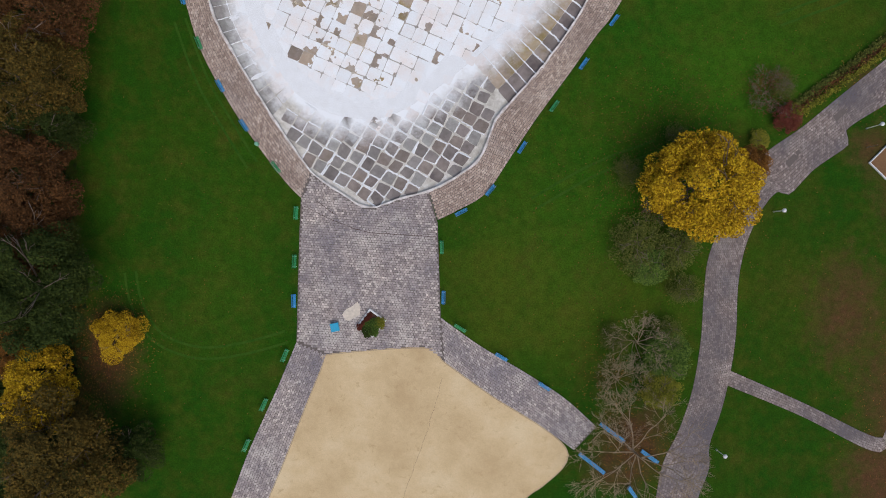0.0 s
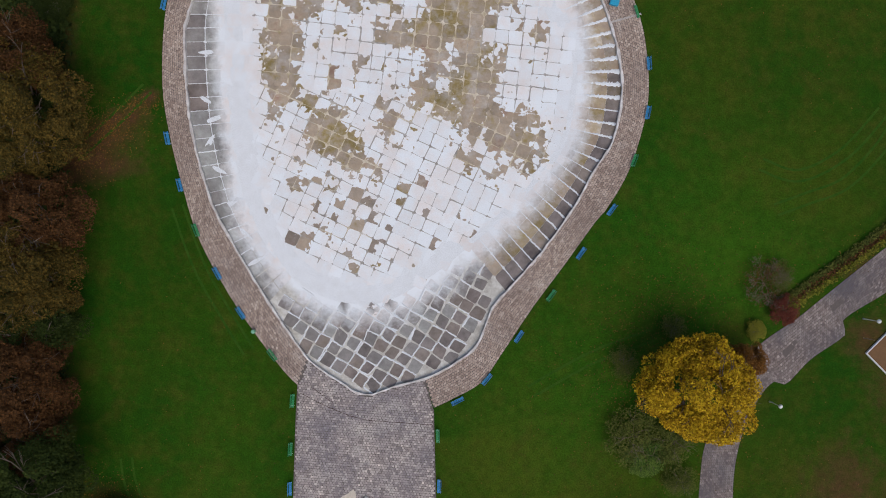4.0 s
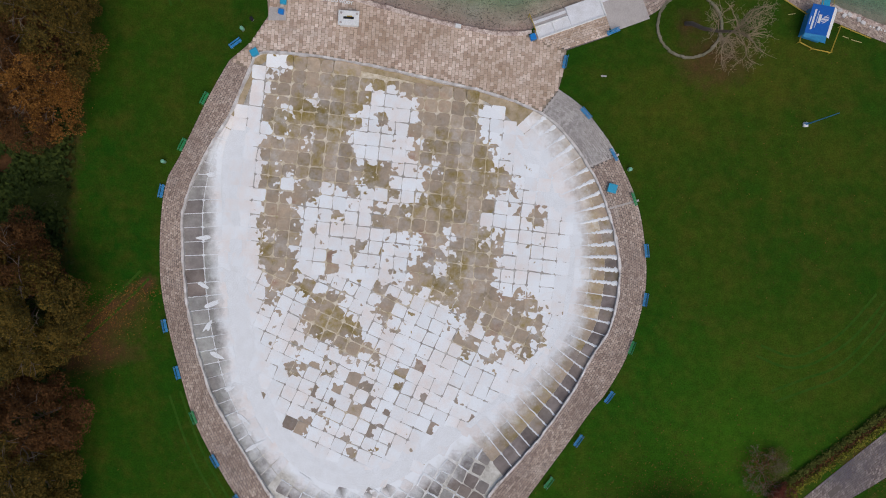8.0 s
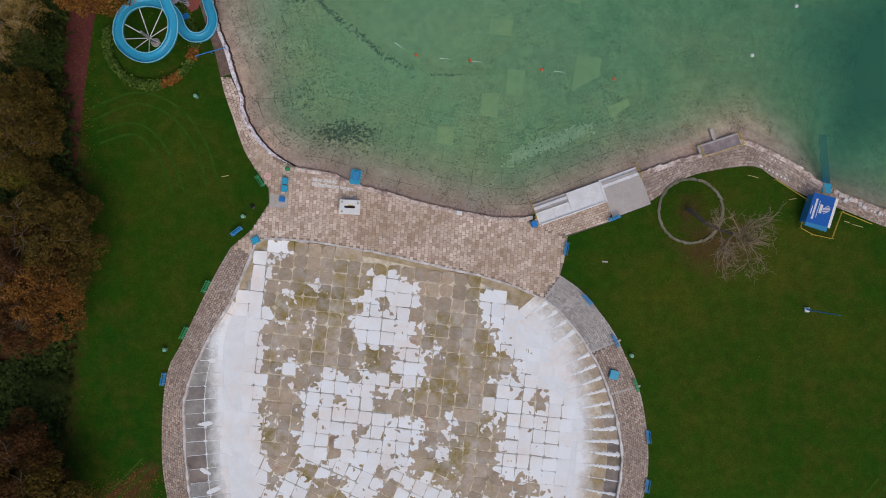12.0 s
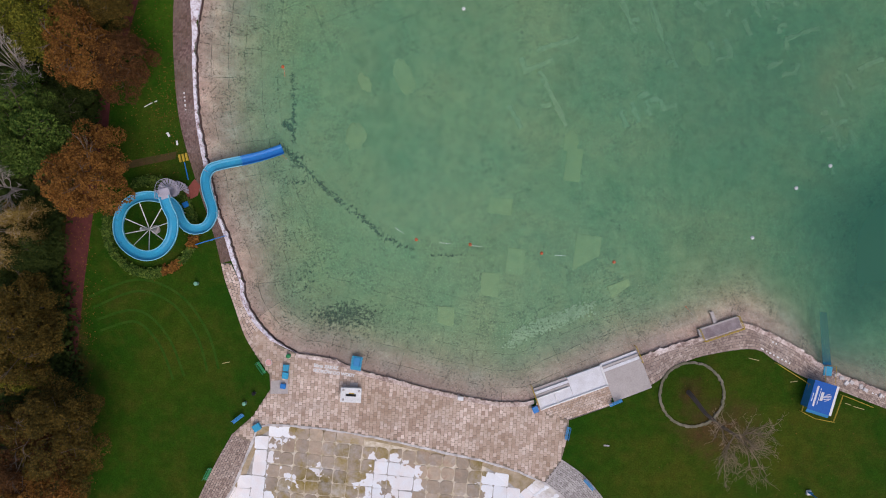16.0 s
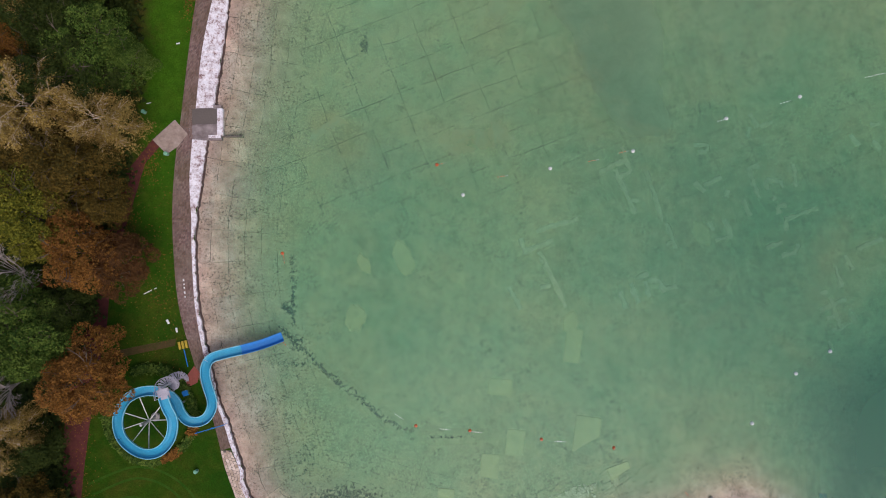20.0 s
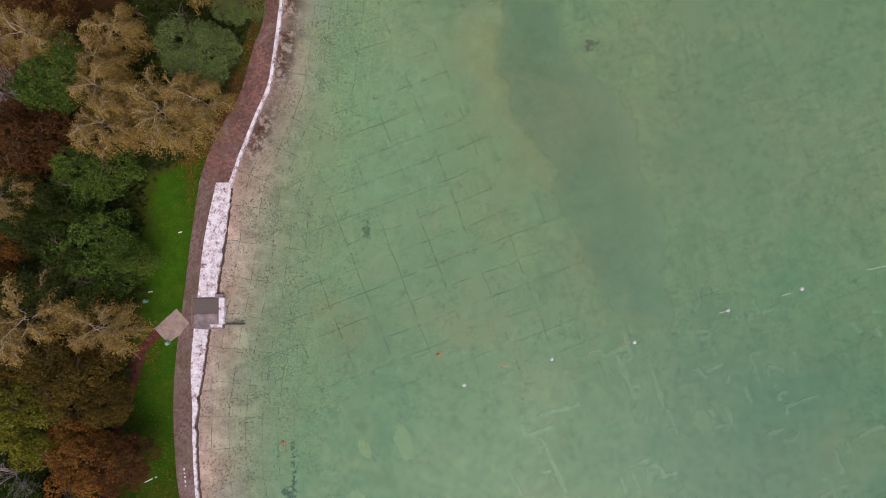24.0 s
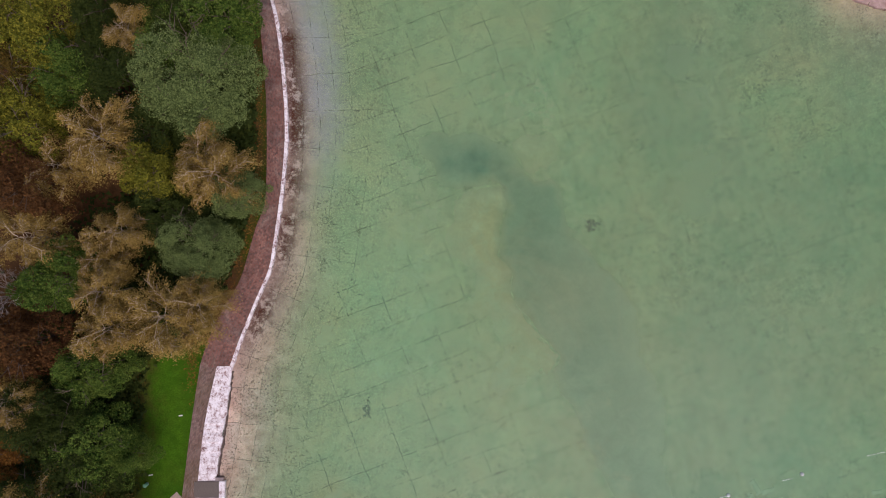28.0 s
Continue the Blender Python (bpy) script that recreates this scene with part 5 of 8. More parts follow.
lay(q, np.clip(1.25 + rng.normal(0, 0.4, len(q)), 0.8, 2.0), (np.clip(0.3 - gone / 4.5, -0.4, 1) + rng.normal(0, 0.12, len(q)))[:, None] + np.zeros((len(q), 4)), rough=0.03)


def ridge(a, b, w, worn_end=1.0):
    """A bulging line of lime mortar left standing on a joint."""
    n_ = max(4, int(np.hypot(*(b - a)) / 0.16))
    t = np.linspace(0, 1, n_)[:, None]
    way = (b - a) / (np.hypot(*(b - a)) + 1e-9)
    side_ = np.array([-way[1], way[0]])
    mid_ = a + (b - a) * t + side_ * rng.normal(0, 0.025, (n_, 1))
    half = w * (0.55 + 0.75 * rng.random((n_, 2))) * (1 - (1 - worn_end) * t)
    half[[0, -1]] *= 0.3
    l_, r_ = mid_ + side_ * half[:, :1], mid_ - side_ * half[:, 1:]
    z_ = pool_level(mid_)
    v_ = np.concatenate([np.c_[l_, z_ - 0.03], np.c_[mid_ + side_ * half[:, :1] * 0.5, z_ + 0.045], np.c_[mid_ - side_ * half[:, 1:] * 0.5, z_ + 0.045], np.c_[r_, z_ - 0.03]])
    f_ = [(k * n_ + i, (k + 1) * n_ + i, (k + 1) * n_ + i + 1, k * n_ + i + 1) for k in range(3) for i in range(n_ - 1)]
    piece("mortar_ridge", mesh_of("mortar_ridge", v_, [f[::-1] for f in f_], LIME), pool)


# lime still standing on some of the joints
for c4 in q:
    m4 = c4.mean(0)
    for k in range(4):
        if rng.random() < 0.32:
            out_ = 1.15
            ridge(m4 + (c4[k] - m4) * out_, m4 + (c4[(k + 1) % 4] - m4) * out_, rng.uniform(0.06, 0.15))


def fan(stretch, spacing, gap, rows, seam, dark, coat0, coat1, lime):
    """Slabs between rim and floor, their long joints square to the rim."""
    line = spline(stretch, spacing)
    p = offset(line, 0.15)
    near = away(basin, p, True)[1]
    for i in range(1, len(p) - 1):
        if rng.random() < lime[0]:
            wide_ = np.interp(p[i][1], [20, 36, 46], lime[1:])
            ridge(p[i] + (near[i] - p[i]) * 0.04, p[i] + (near[i] - p[i]) * rng.uniform(0.45, 0.85), wide_ * rng.uniform(0.8, 1.2), 0.6)
    for k in range(rows):
        a, b = (k + seam) / rows, (k + 1 - seam) / rows
        quads = []
        for i in range(len(p) - 1):
            share = gap / spacing / 2 * rng.uniform(0.45, 1.5)
            d = (p[i + 1] - p[i]) * share
            e = (near[i + 1] - near[i]) * share * rng.uniform(0.3, 1.2)
            p0, p1, n0, n1 = p[i] + d, p[i + 1] - d, near[i] + e, near[i + 1] - e
            quads.append([p0 + (n0 - p0) * a, p1 + (n1 - p1) * a, p1 + (n1 - p1) * b, p0 + (n0 - p0) * b])
        q = np.array(quads)
        turn = np.cross(q[:, 1] - q[:, 0], q[:, 2] - q[:, 0])
        flip = turn < 0
        t = (k + 0.5) / rows
        ends = np.tile(coat0 + (coat1 - coat0) * np.array([a, a, b, b]), (len(q), 1))
        q[flip], ends[flip] = q[flip][:, ::-1], ends[flip][:, ::-1]
        lay(q, dark(q.mean(1), t), ends + rng.normal(0, 0.08, len(q))[:, None])


def east_tone(p, t):
    """Dark grey at the rim, ochre further down and towards the north."""
    tone = np.interp(p[:, 1], [40, 46, 50, 56], [1.0, 0.9, 0.2, -0.7]) if t < 0.34 else np.interp(p[:, 1], [18, 26, 35, 40, 46], [0.6, -0.2, 0.3, -0.3, -0.9])
    return np.clip(tone + rng.normal(0, 0.3, len(p)), -1, 1)


def west_tone(p, t):
    """Pale grey slabs, the outer row stained dark about the middle."""
    return np.clip(1.95 + rng.normal(0, 0.25, len(p)) - 0.7 * (t < 0.5) * (np.abs(p[:, 1] - 49) < 7), 0.8, 2.0)


fan(cut(rim, (12.0, 67.4), (8.6, 18.9)), 1.8, 0.14, 3, 0.004, east_tone, -0.45, 0.1, (0.92, 0.12, 0.19, 0.32))
fan(cut(rim, (-22.2, 17.2), (-27.6, 66.4)), 1.85, 0.10, 2, 0.02, west_tone, -0.4, 0.1, (0.4, 0.13, 0.11, 0.06))

# lime skimmed over the floor's edge, filling the joints there
loop = np.r_[basin, basin[:1]]
side = 1 if inside(basin, offset(loop, 1.0)[10:11])[0] else -1
reach = np.where((basin[:, 0] < 3) | (basin[:, 1] > 54), 3.6, 1.1)
near_out = basin
near_in = basin + (offset(loop, side)[:-1] - basin) * reach[:, None]
n = len(basin)
keep = (basin[:, 1] < 66) & ~((basin[:, 0] > -12) & (basin[:, 0] < 6) & (basin[:, 1] > 60))
ring_v = np.concatenate([np.c_[near_out, np.full(n, FLOOR_Z + 0.004)], np.c_[(near_in + near_out) / 2, np.full(n, FLOOR_Z + 0.004)], np.c_[near_in, np.full(n, FLOOR_Z - 0.05)]])
ring_f = [(k * n + i, k * n + (i + 1) % n, (k + 1) * n + (i + 1) % n, (k + 1) * n + i) for i in range(n) if keep[i] and keep[(i + 1) % n] for k in range(2)]
piece("lime_skim", mesh_of("lime_skim", ring_v, ring_f, LIME), pool, "white lime skimmed along the floor's edge")

# splashes of mortar left lying across joints of the west slope
for x, y, turn, w in ((-30.9, 50.4, 8, 2.2), (-31.2, 44.2, -35, 1.6), (-30.0, 41.6, 20, 1.9), (-30.4, 38.6, 60, 1.7), (-29.2, 34.9, -28, 1.5), (-27.5, 30.6, 35, 1.7), (-25.8, 26.6, -40, 1.6), (-24.4, 22.8, 30, 1.9), (-30.2, 58.7, 10, 1.2)):
    blob = spline([(w * (0.5 + 0.16 * rng.normal()) * math.cos(a), 0.3 * (0.7 + 0.6 * rng.random()) * math.sin(a)) for a in np.linspace(0, 2 * math.pi, 9)[:-1]], 0.2, True)
    c0, s0 = math.cos(radians(turn)), math.sin(radians(turn))
    xy = np.array([(x + u * c0 - v_ * s0, y + u * s0 + v_ * c0) for u, v_ in blob])
    zz = pool_level(xy)
    m_ = len(xy)
    piece("mortar_splash", mesh_of("mortar_splash", np.r_[np.c_[xy, zz + 0.05], np.c_[xy, zz - 0.06]], [tuple(range(m_))] + [(i, m_ + i, m_ + (i + 1) % m_, (i + 1) % m_) for i in range(m_)], LIME), pool)

slabs, tops, coats, darks = np.concatenate(slabs), np.concatenate(tops), np.concatenate(coats), np.concatenate(darks)
mid = slabs.mean(1)
# shrink and round the slabs most where the silt has eaten into them
worn_ = np.clip(1.06 - coat_at(mid), 0, 1) * inside(basin, mid)
shrink = 1 - (0.004 + 0.07 * worn_ * rng.random(len(slabs)))
slabs = mid[:, None] + (slabs - mid[:, None]) * shrink[:, None, None]
chip = np.clip(0.05 + (0.05 + 0.13 * worn_[:, None]) * rng.random((len(slabs), 4)) + 0.02 * (mid[:, 1] < 22)[:, None], 0.03, 0.34)


def rounded(q, cut_):
    """Eight corners for four: each one cut off by its share of the sides."""
    out = []
    for k in range(4):
        a, b, c = q[:, k - 1], q[:, k], q[:, (k + 1) % 4]
        out += [b + (a - b) * cut_[:, k:k + 1], b + (c - b) * cut_[:, k:k + 1]]
    return np.stack(out, 1)


oct_ = rounded(np.concatenate([slabs, tops[:, :, None], coats[:, :, None], darks[:, :, None], wash_at(slabs)[:, :, None]], 2), chip)
TOP8 = [tuple(range(8))] + [(i, 8 + i, 8 + (i + 1) % 8, (i + 1) % 8) for i in range(8)]
single = np.zeros(len(slabs), bool)
single[np.argsort(np.hypot(mid[:, 0] + 4, mid[:, 1] - 42))[:300]] = True


def slab_mesh(name, o, at):
    """Slabs as one mesh: o is n x 8 corners of x, y, height, coat, dark, wash."""
    k = len(o)
    low = o.copy()
    low[:, :, 2] -= 0.16
    v = np.concatenate([o, low], 1).reshape(-1, 6)
    faces = [tuple(16 * i + j for j in f) for i in range(k) for f in TOP8]
    return mesh_of(name, v[:, :3] - (*at, 0), faces, POOL, {"coat": v[:, 3], "dark": v[:, 4], "wash": v[:, 5]})


rest = piece("slabs", slab_mesh("slabs", oct_[~single], (0, 0)), pool)
rest["kind"] = "stuff"
for o in oct_[single]:
    m = o[:, :2].mean(0)
    piece("slab", slab_mesh("slab", o[None], m), pool, at=pose(m[0], m[1], 0))

# pale cross bands in the east walk
for (ax, ay), (bx_, by_) in (((19.6, 60.0), (23.6, 61.6)), ((22.0, 54.4), (26.2, 55.6)), ((13.6, 67.0), (15.8, 69.9))):
    n_ = 12
    for i in range(n_):
        s0, s1 = i / n_, (i + 0.88) / n_
        bm = box(bmesh.new(), ax + (bx_ - ax) * (s0 + s1) / 2, ay + (by_ - ay) * (s0 + s1) / 2, SETT_Z - 0.03, math.hypot(bx_ - ax, by_ - ay) * (s1 - s0), 0.26, 0.05, turn=math.degrees(math.atan2(by_ - ay, bx_ - ax)))
        part("band_stone", bm, CONCRETE, bpy.data.objects["pavement_east"])

# dark seams where the paving of the square was relaid
square = bpy.data.objects["pavement_square"]
for seam in ([(-18.2, 5.6), (-13.5, 3.4), (-9.5, 2.2), (-0.9, 1.6)], [(-16.5, 6.2), (-13.9, 4.4)]):
    line = spline(seam, 0.7)
    path_tube(np.c_[line + rng.normal(0, 0.03, line.shape), np.full(len(line), SETT_Z - 0.01)], 4, 0.035, SOIL, "seam", square, "dark seam between pavings")

# ---- trees and shrubs ----
def leaf_cloud(seed, clumps, leaves, size, flat=0.75, loose=0.30, hollow=0.35):
    """Leaf cards in clumps within a ball of radius 1; each leaf is a folded quad of its own."""
    g = np.random.default_rng(seed)
    d = g.normal(size=(clumps, 3))
    d[:, 2] = np.abs(d[:, 2]) * 0.9 - 0.25
    d /= np.linalg.norm(d, axis=1, keepdims=True)
    r = hollow + (0.86 - hollow) * g.random(clumps) ** 0.45
    mids = d * r[:, None] * (0.88 + 0.2 * g.random((clumps, 1)))
    sizes = loose * (0.55 + 0.75 * g.random(clumps))
    which = g.integers(0, clumps, leaves)
    p = g.normal(size=(leaves, 3))
    p /= np.linalg.norm(p, axis=1, keepdims=True)
    p = mids[which] + p * (sizes[which] * (0.4 + 0.6 * g.random(leaves) ** 0.5))[:, None]
    p[:, 2] *= flat
    return leaf_quads(p, size, g)


def leaf_quads(p, size, g, up=1.1):
    """Small three-cornered leaves about the points, mostly facing up."""
    n = len(p)
    nrm = g.normal(size=(n, 3))
    nrm[:, 2] = np.abs(nrm[:, 2]) + up
    nrm /= np.linalg.norm(nrm, axis=1, keepdims=True)
    a = np.cross(nrm, g.normal(size=(n, 3)))
    a /= np.linalg.norm(a, axis=1, keepdims=True)
    b = np.cross(nrm, a)
    s = np.broadcast_to(size, (n,)) * (0.6 + 0.8 * g.random(n))
    a, b = a * s[:, None], b * (s * 0.75)[:, None]
    q = np.stack([p - a * 1.1, p + a * 0.8 - b, p + a * 0.8 + b], 1)
    return q.reshape(-1, 3), np.arange(3 * n).reshape(n, 3)


def limbs(seed, spread=0.8, levels=3, first=6, fork=3, thick=0.035, droop=0.0, start=0.3, slim=0.0015, bent=0.22, wild=0.62, lift=0.42):
    """A trunk that forks into limbs: unit height, tapered five-sided bars in one mesh."""
    g = np.random.default_rng(seed)
    verts, faces = [], []

    def bar(a, b, r0, r1, sides=5):
        a, b = np.array(a), np.array(b)
        d = b - a
        d = d / (np.linalg.norm(d) + 1e-9)
        u = np.cross(d, (0.3, 0.9, 0.2))
        u /= np.linalg.norm(u)
        w = np.cross(d, u)
        k = len(verts)
        for c, r in ((a, r0), (b, r1)):
            for i in range(sides):
                t = 2 * math.pi * i / sides
                verts.append(c + r * (math.cos(t) * u + math.sin(t) * w))
        for i in range(sides):
            j = (i + 1) % sides
            faces.append((k + i, k + j, k + sides + j, k + sides + i))

    def grow(at, way, length, r, level):
        way = way / np.linalg.norm(way)
        bend = way + g.normal(0, bent, 3)
        bend[2] -= droop
        mid = at + way * length * 0.5
        end = mid + bend / np.linalg.norm(bend) * length * 0.5
        sides = 5 if level > 1 else 3
        bar(at, mid, r, r * 0.8, sides)
        bar(mid, end, r * 0.8, r * 0.55, sides)
        if level <= 0:
            return
        for i in range(fork):
            side = bend + g.normal(0, wild, 3)
            side[2] = side[2] * 0.6 + 0.12
            grow(mid + (end - mid) * (0.15 + 0.85 * g.random()), side, length * (0.5 + 0.3 * g.random()), max(r * 0.58, slim), level - 1)

    bar((0, 0, -0.02), (0.01, 0, start), thick, thick * 0.85, 7)
    top = max(0.62, start + 0.4)
    bar((0.01, 0, start), (0.02, 0.01, top), thick * 0.85, thick * 0.5, 6)
    for i in range(first):
        t = 2 * math.pi * (i + 0.5 * g.random()) / first
        z = start + (top - 0.02 - start) * i / first
        way = np.array([math.cos(t) * spread, math.sin(t) * spread, lift + 0.3 * g.random()])
        grow(np.array([0.012, 0.004, z]), way, 0.42 + 0.1 * g.random(), thick * 0.55, levels)
    return verts, faces


def leafy_crown(seed, clumps, leaves, size, rough=0.16, lump=0.19):
    """A lumpy crown of radius 1: leaves on the upper skins of many small clumps, with an uneven outline."""
    g = np.random.default_rng(seed)
    d = g.normal(size=(clumps, 3))
    d[:, 2] = np.abs(d[:, 2]) - 0.35
    d /= np.linalg.norm(d, axis=1, keepdims=True)
    az = np.arctan2(d[:, 1], d[:, 0])
    ph = g.uniform(0, 6.28, 3)
    reach = 1 + rough * np.sin(2 * az + ph[0]) + rough * 0.8 * np.sin(3 * az + ph[1]) + rough * 0.6 * np.sin(7 * az + ph[2])
    r = reach * (0.45 + 0.45 * g.random(clumps) ** 0.5)
    mids = d * r[:, None]
    sizes = lump * (0.7 + 0.8 * g.random(clumps))
    which = g.integers(0, clumps, leaves)
    p = g.normal(size=(leaves, 3))
    p[:, 2] = np.abs(p[:, 2]) * 0.9 - 0.3
    p /= np.linalg.norm(p, axis=1, keepdims=True)
    p = mids[which] + p * (sizes[which] * (0.75 + 0.35 * g.random(leaves)))[:, None]
    return leaf_quads(p, size, g, 0.7)


def birch(seed, strands, leaves, size):
    """A feathery crown and its limbs, sharing one origin: leaves hang along drooping twigs that spread from the stem."""
    g = np.random.default_rng(seed)
    ph = g.uniform(0, 6.28, 2)
    pts, verts, faces = [], [], []

    def bar(a, b, r0, r1):
        d = (b - a) / (np.linalg.norm(b - a) + 1e-9)
        u = np.cross(d, (0.31, 0.87, 0.21))
        u /= np.linalg.norm(u)
        w = np.cross(d, u)
        k = len(verts)
        for c, r in ((a, r0), (b, r1)):
            verts.extend(c + r * (math.cos(t) * u + math.sin(t) * w) for t in (0.0, 2.09, 4.19))
        faces.extend((k + i, k + (i + 1) % 3, k + 3 + (i + 1) % 3, k + 3 + i) for i in range(3))

    stem = [np.array((0.05 * math.sin(2.1 * z + ph[0]), 0.05 * math.cos(1.7 * z + ph[1]), z)) for z in np.linspace(-1.08, 0.85, 9)]
    for k in range(8):
        bar(stem[k], stem[k + 1], 0.034 - 0.0034 * k, 0.034 - 0.0034 * (k + 1))
    boughs = []
    for k in range(16):
        t = 2.4 * k + g.uniform(-0.3, 0.3)
        z = -0.35 + 1.05 * k / 16
        reach = (0.75 - 0.35 * max(z, 0)) * (1 + 0.22 * math.sin(2 * t + ph[0]) + 0.16 * math.sin(3 * t + ph[1])) * g.uniform(0.7, 1.1)
        a = np.array((0.03, 0.02, z))
        b = a + np.array((math.cos(t), math.sin(t), 0.55)) * reach * 0.5
        c = b + np.array((math.cos(t + g.normal(0, 0.3)), math.sin(t + g.normal(0, 0.3)), 0.30)) * reach * 0.55
        k1 = (a + b) / 2 + g.normal(0, 0.035, 3)
        k2 = (b + c) / 2 + g.normal(0, 0.05, 3)
        for u, v, r0, r1 in ((a, k1, 0.010, 0.009), (k1, b, 0.009, 0.0075), (b, k2, 0.0075, 0.006), (k2, c, 0.006, 0.004)):
            bar(u, v, r0, r1)
        boughs.append((a, b, c))
    per = leaves // strands
    for k in range(strands):
        a, b, c = boughs[k % 16]
        f = g.uniform(0.25, 1.0)
        at = a + (b - a) * f / 0.5 if f < 0.5 else b + (c - b) * (f - 0.5) / 0.5
        way = (c - a) / np.linalg.norm(c - a) + g.normal(0, 0.55, 3)
        way[2] = abs(way[2]) * 0.4 + 0.15
        way /= np.linalg.norm(way)
        long = g.uniform(0.24, 0.46)
        s_ = g.random(per) ** 0.8
        drop = np.zeros((per, 3))
        drop[:, 2] = -0.38 * s_ ** 2 * (long / 0.35)
        pts.append(at + way * (s_ * long)[:, None] + drop + g.normal(0, 1, (per, 3)) * (0.016 + 0.030 * s_)[:, None])
        mid = at + way * long * 0.55 + np.array((0, 0, -0.1))
        bar(at + np.array((0, 0, 0.02)), mid + np.array((0, 0, 0.035)), 0.0048, 0.0032)
    return leaf_quads(np.concatenate(pts), size, g, 0.5), (verts, faces)


ROUND = [mesh_of("crown", *leafy_crown(s, 85, 24000, 0.021)) for s in (1, 2, 3, 4)]
GOLDEN = mesh_of("crown", *leafy_crown(41, 120, 40000, 0.020, 0.09, 0.18))
BIG = [mesh_of("crown", *leafy_crown(s, 130, 36000, 0.0175, 0.16, 0.16)) for s in (42, 43)]
FEATHERY = mesh_of("crown", *leafy_crown(46, 150, 60000, 0.0125, 0.12, 0.17))
BIRCHES = [birch(s, 400, 27000, 0.0148) for s in (5, 6, 7, 8)]
RAGGED = [mesh_of("crown", *b[0]) for b in BIRCHES]
OPEN = [mesh_of("trunk", *b[1]) for b in BIRCHES]
BUSH = [mesh_of("foliage", *leaf_cloud(s, 80, 9000, 0.030, 0.8, 0.24, 0.15)) for s in (8, 9)]
FULL = [mesh_of("trunk", *limbs(s, 0.65, 2, 6, 3, 0.026, 0.0, 0.3, 0.0012)) for s in (11, 12)]
BARE = [mesh_of("bare_crown", *limbs(s, 0.95, 4, 14, 3, 0.015, -0.02, 0.15, 0.0019, 0.12, 0.36)) for s in (16, 17)]
FINE = mesh_of("bare_crown", *limbs(19, 0.95, 5, 10, 3, 0.016, -0.02, 0.15, 0.0016, 0.16, 0.42))
BARELY = mesh_of("foliage", *leaf_cloud(61, 50, 1100, 0.024, 0.8, 0.36, 0.1))
SPARSE = [mesh_of("foliage", *leaf_cloud(s, 60, 3600, 0.027, 0.8, 0.30, 0.1)) for s in (58, 59)]


def dressed(name, me, mat, parent, at, scale):
    """A part that shares a mesh but wears a material of its own."""
    if not me.materials:
        me.materials.append(None)
    ob = piece(name, me, parent, at=at @ Matrix.Diagonal((*scale, 1)))
    ob.material_slots[0].link = "OBJECT"
    ob.material_slots[0].material = mat
    return ob


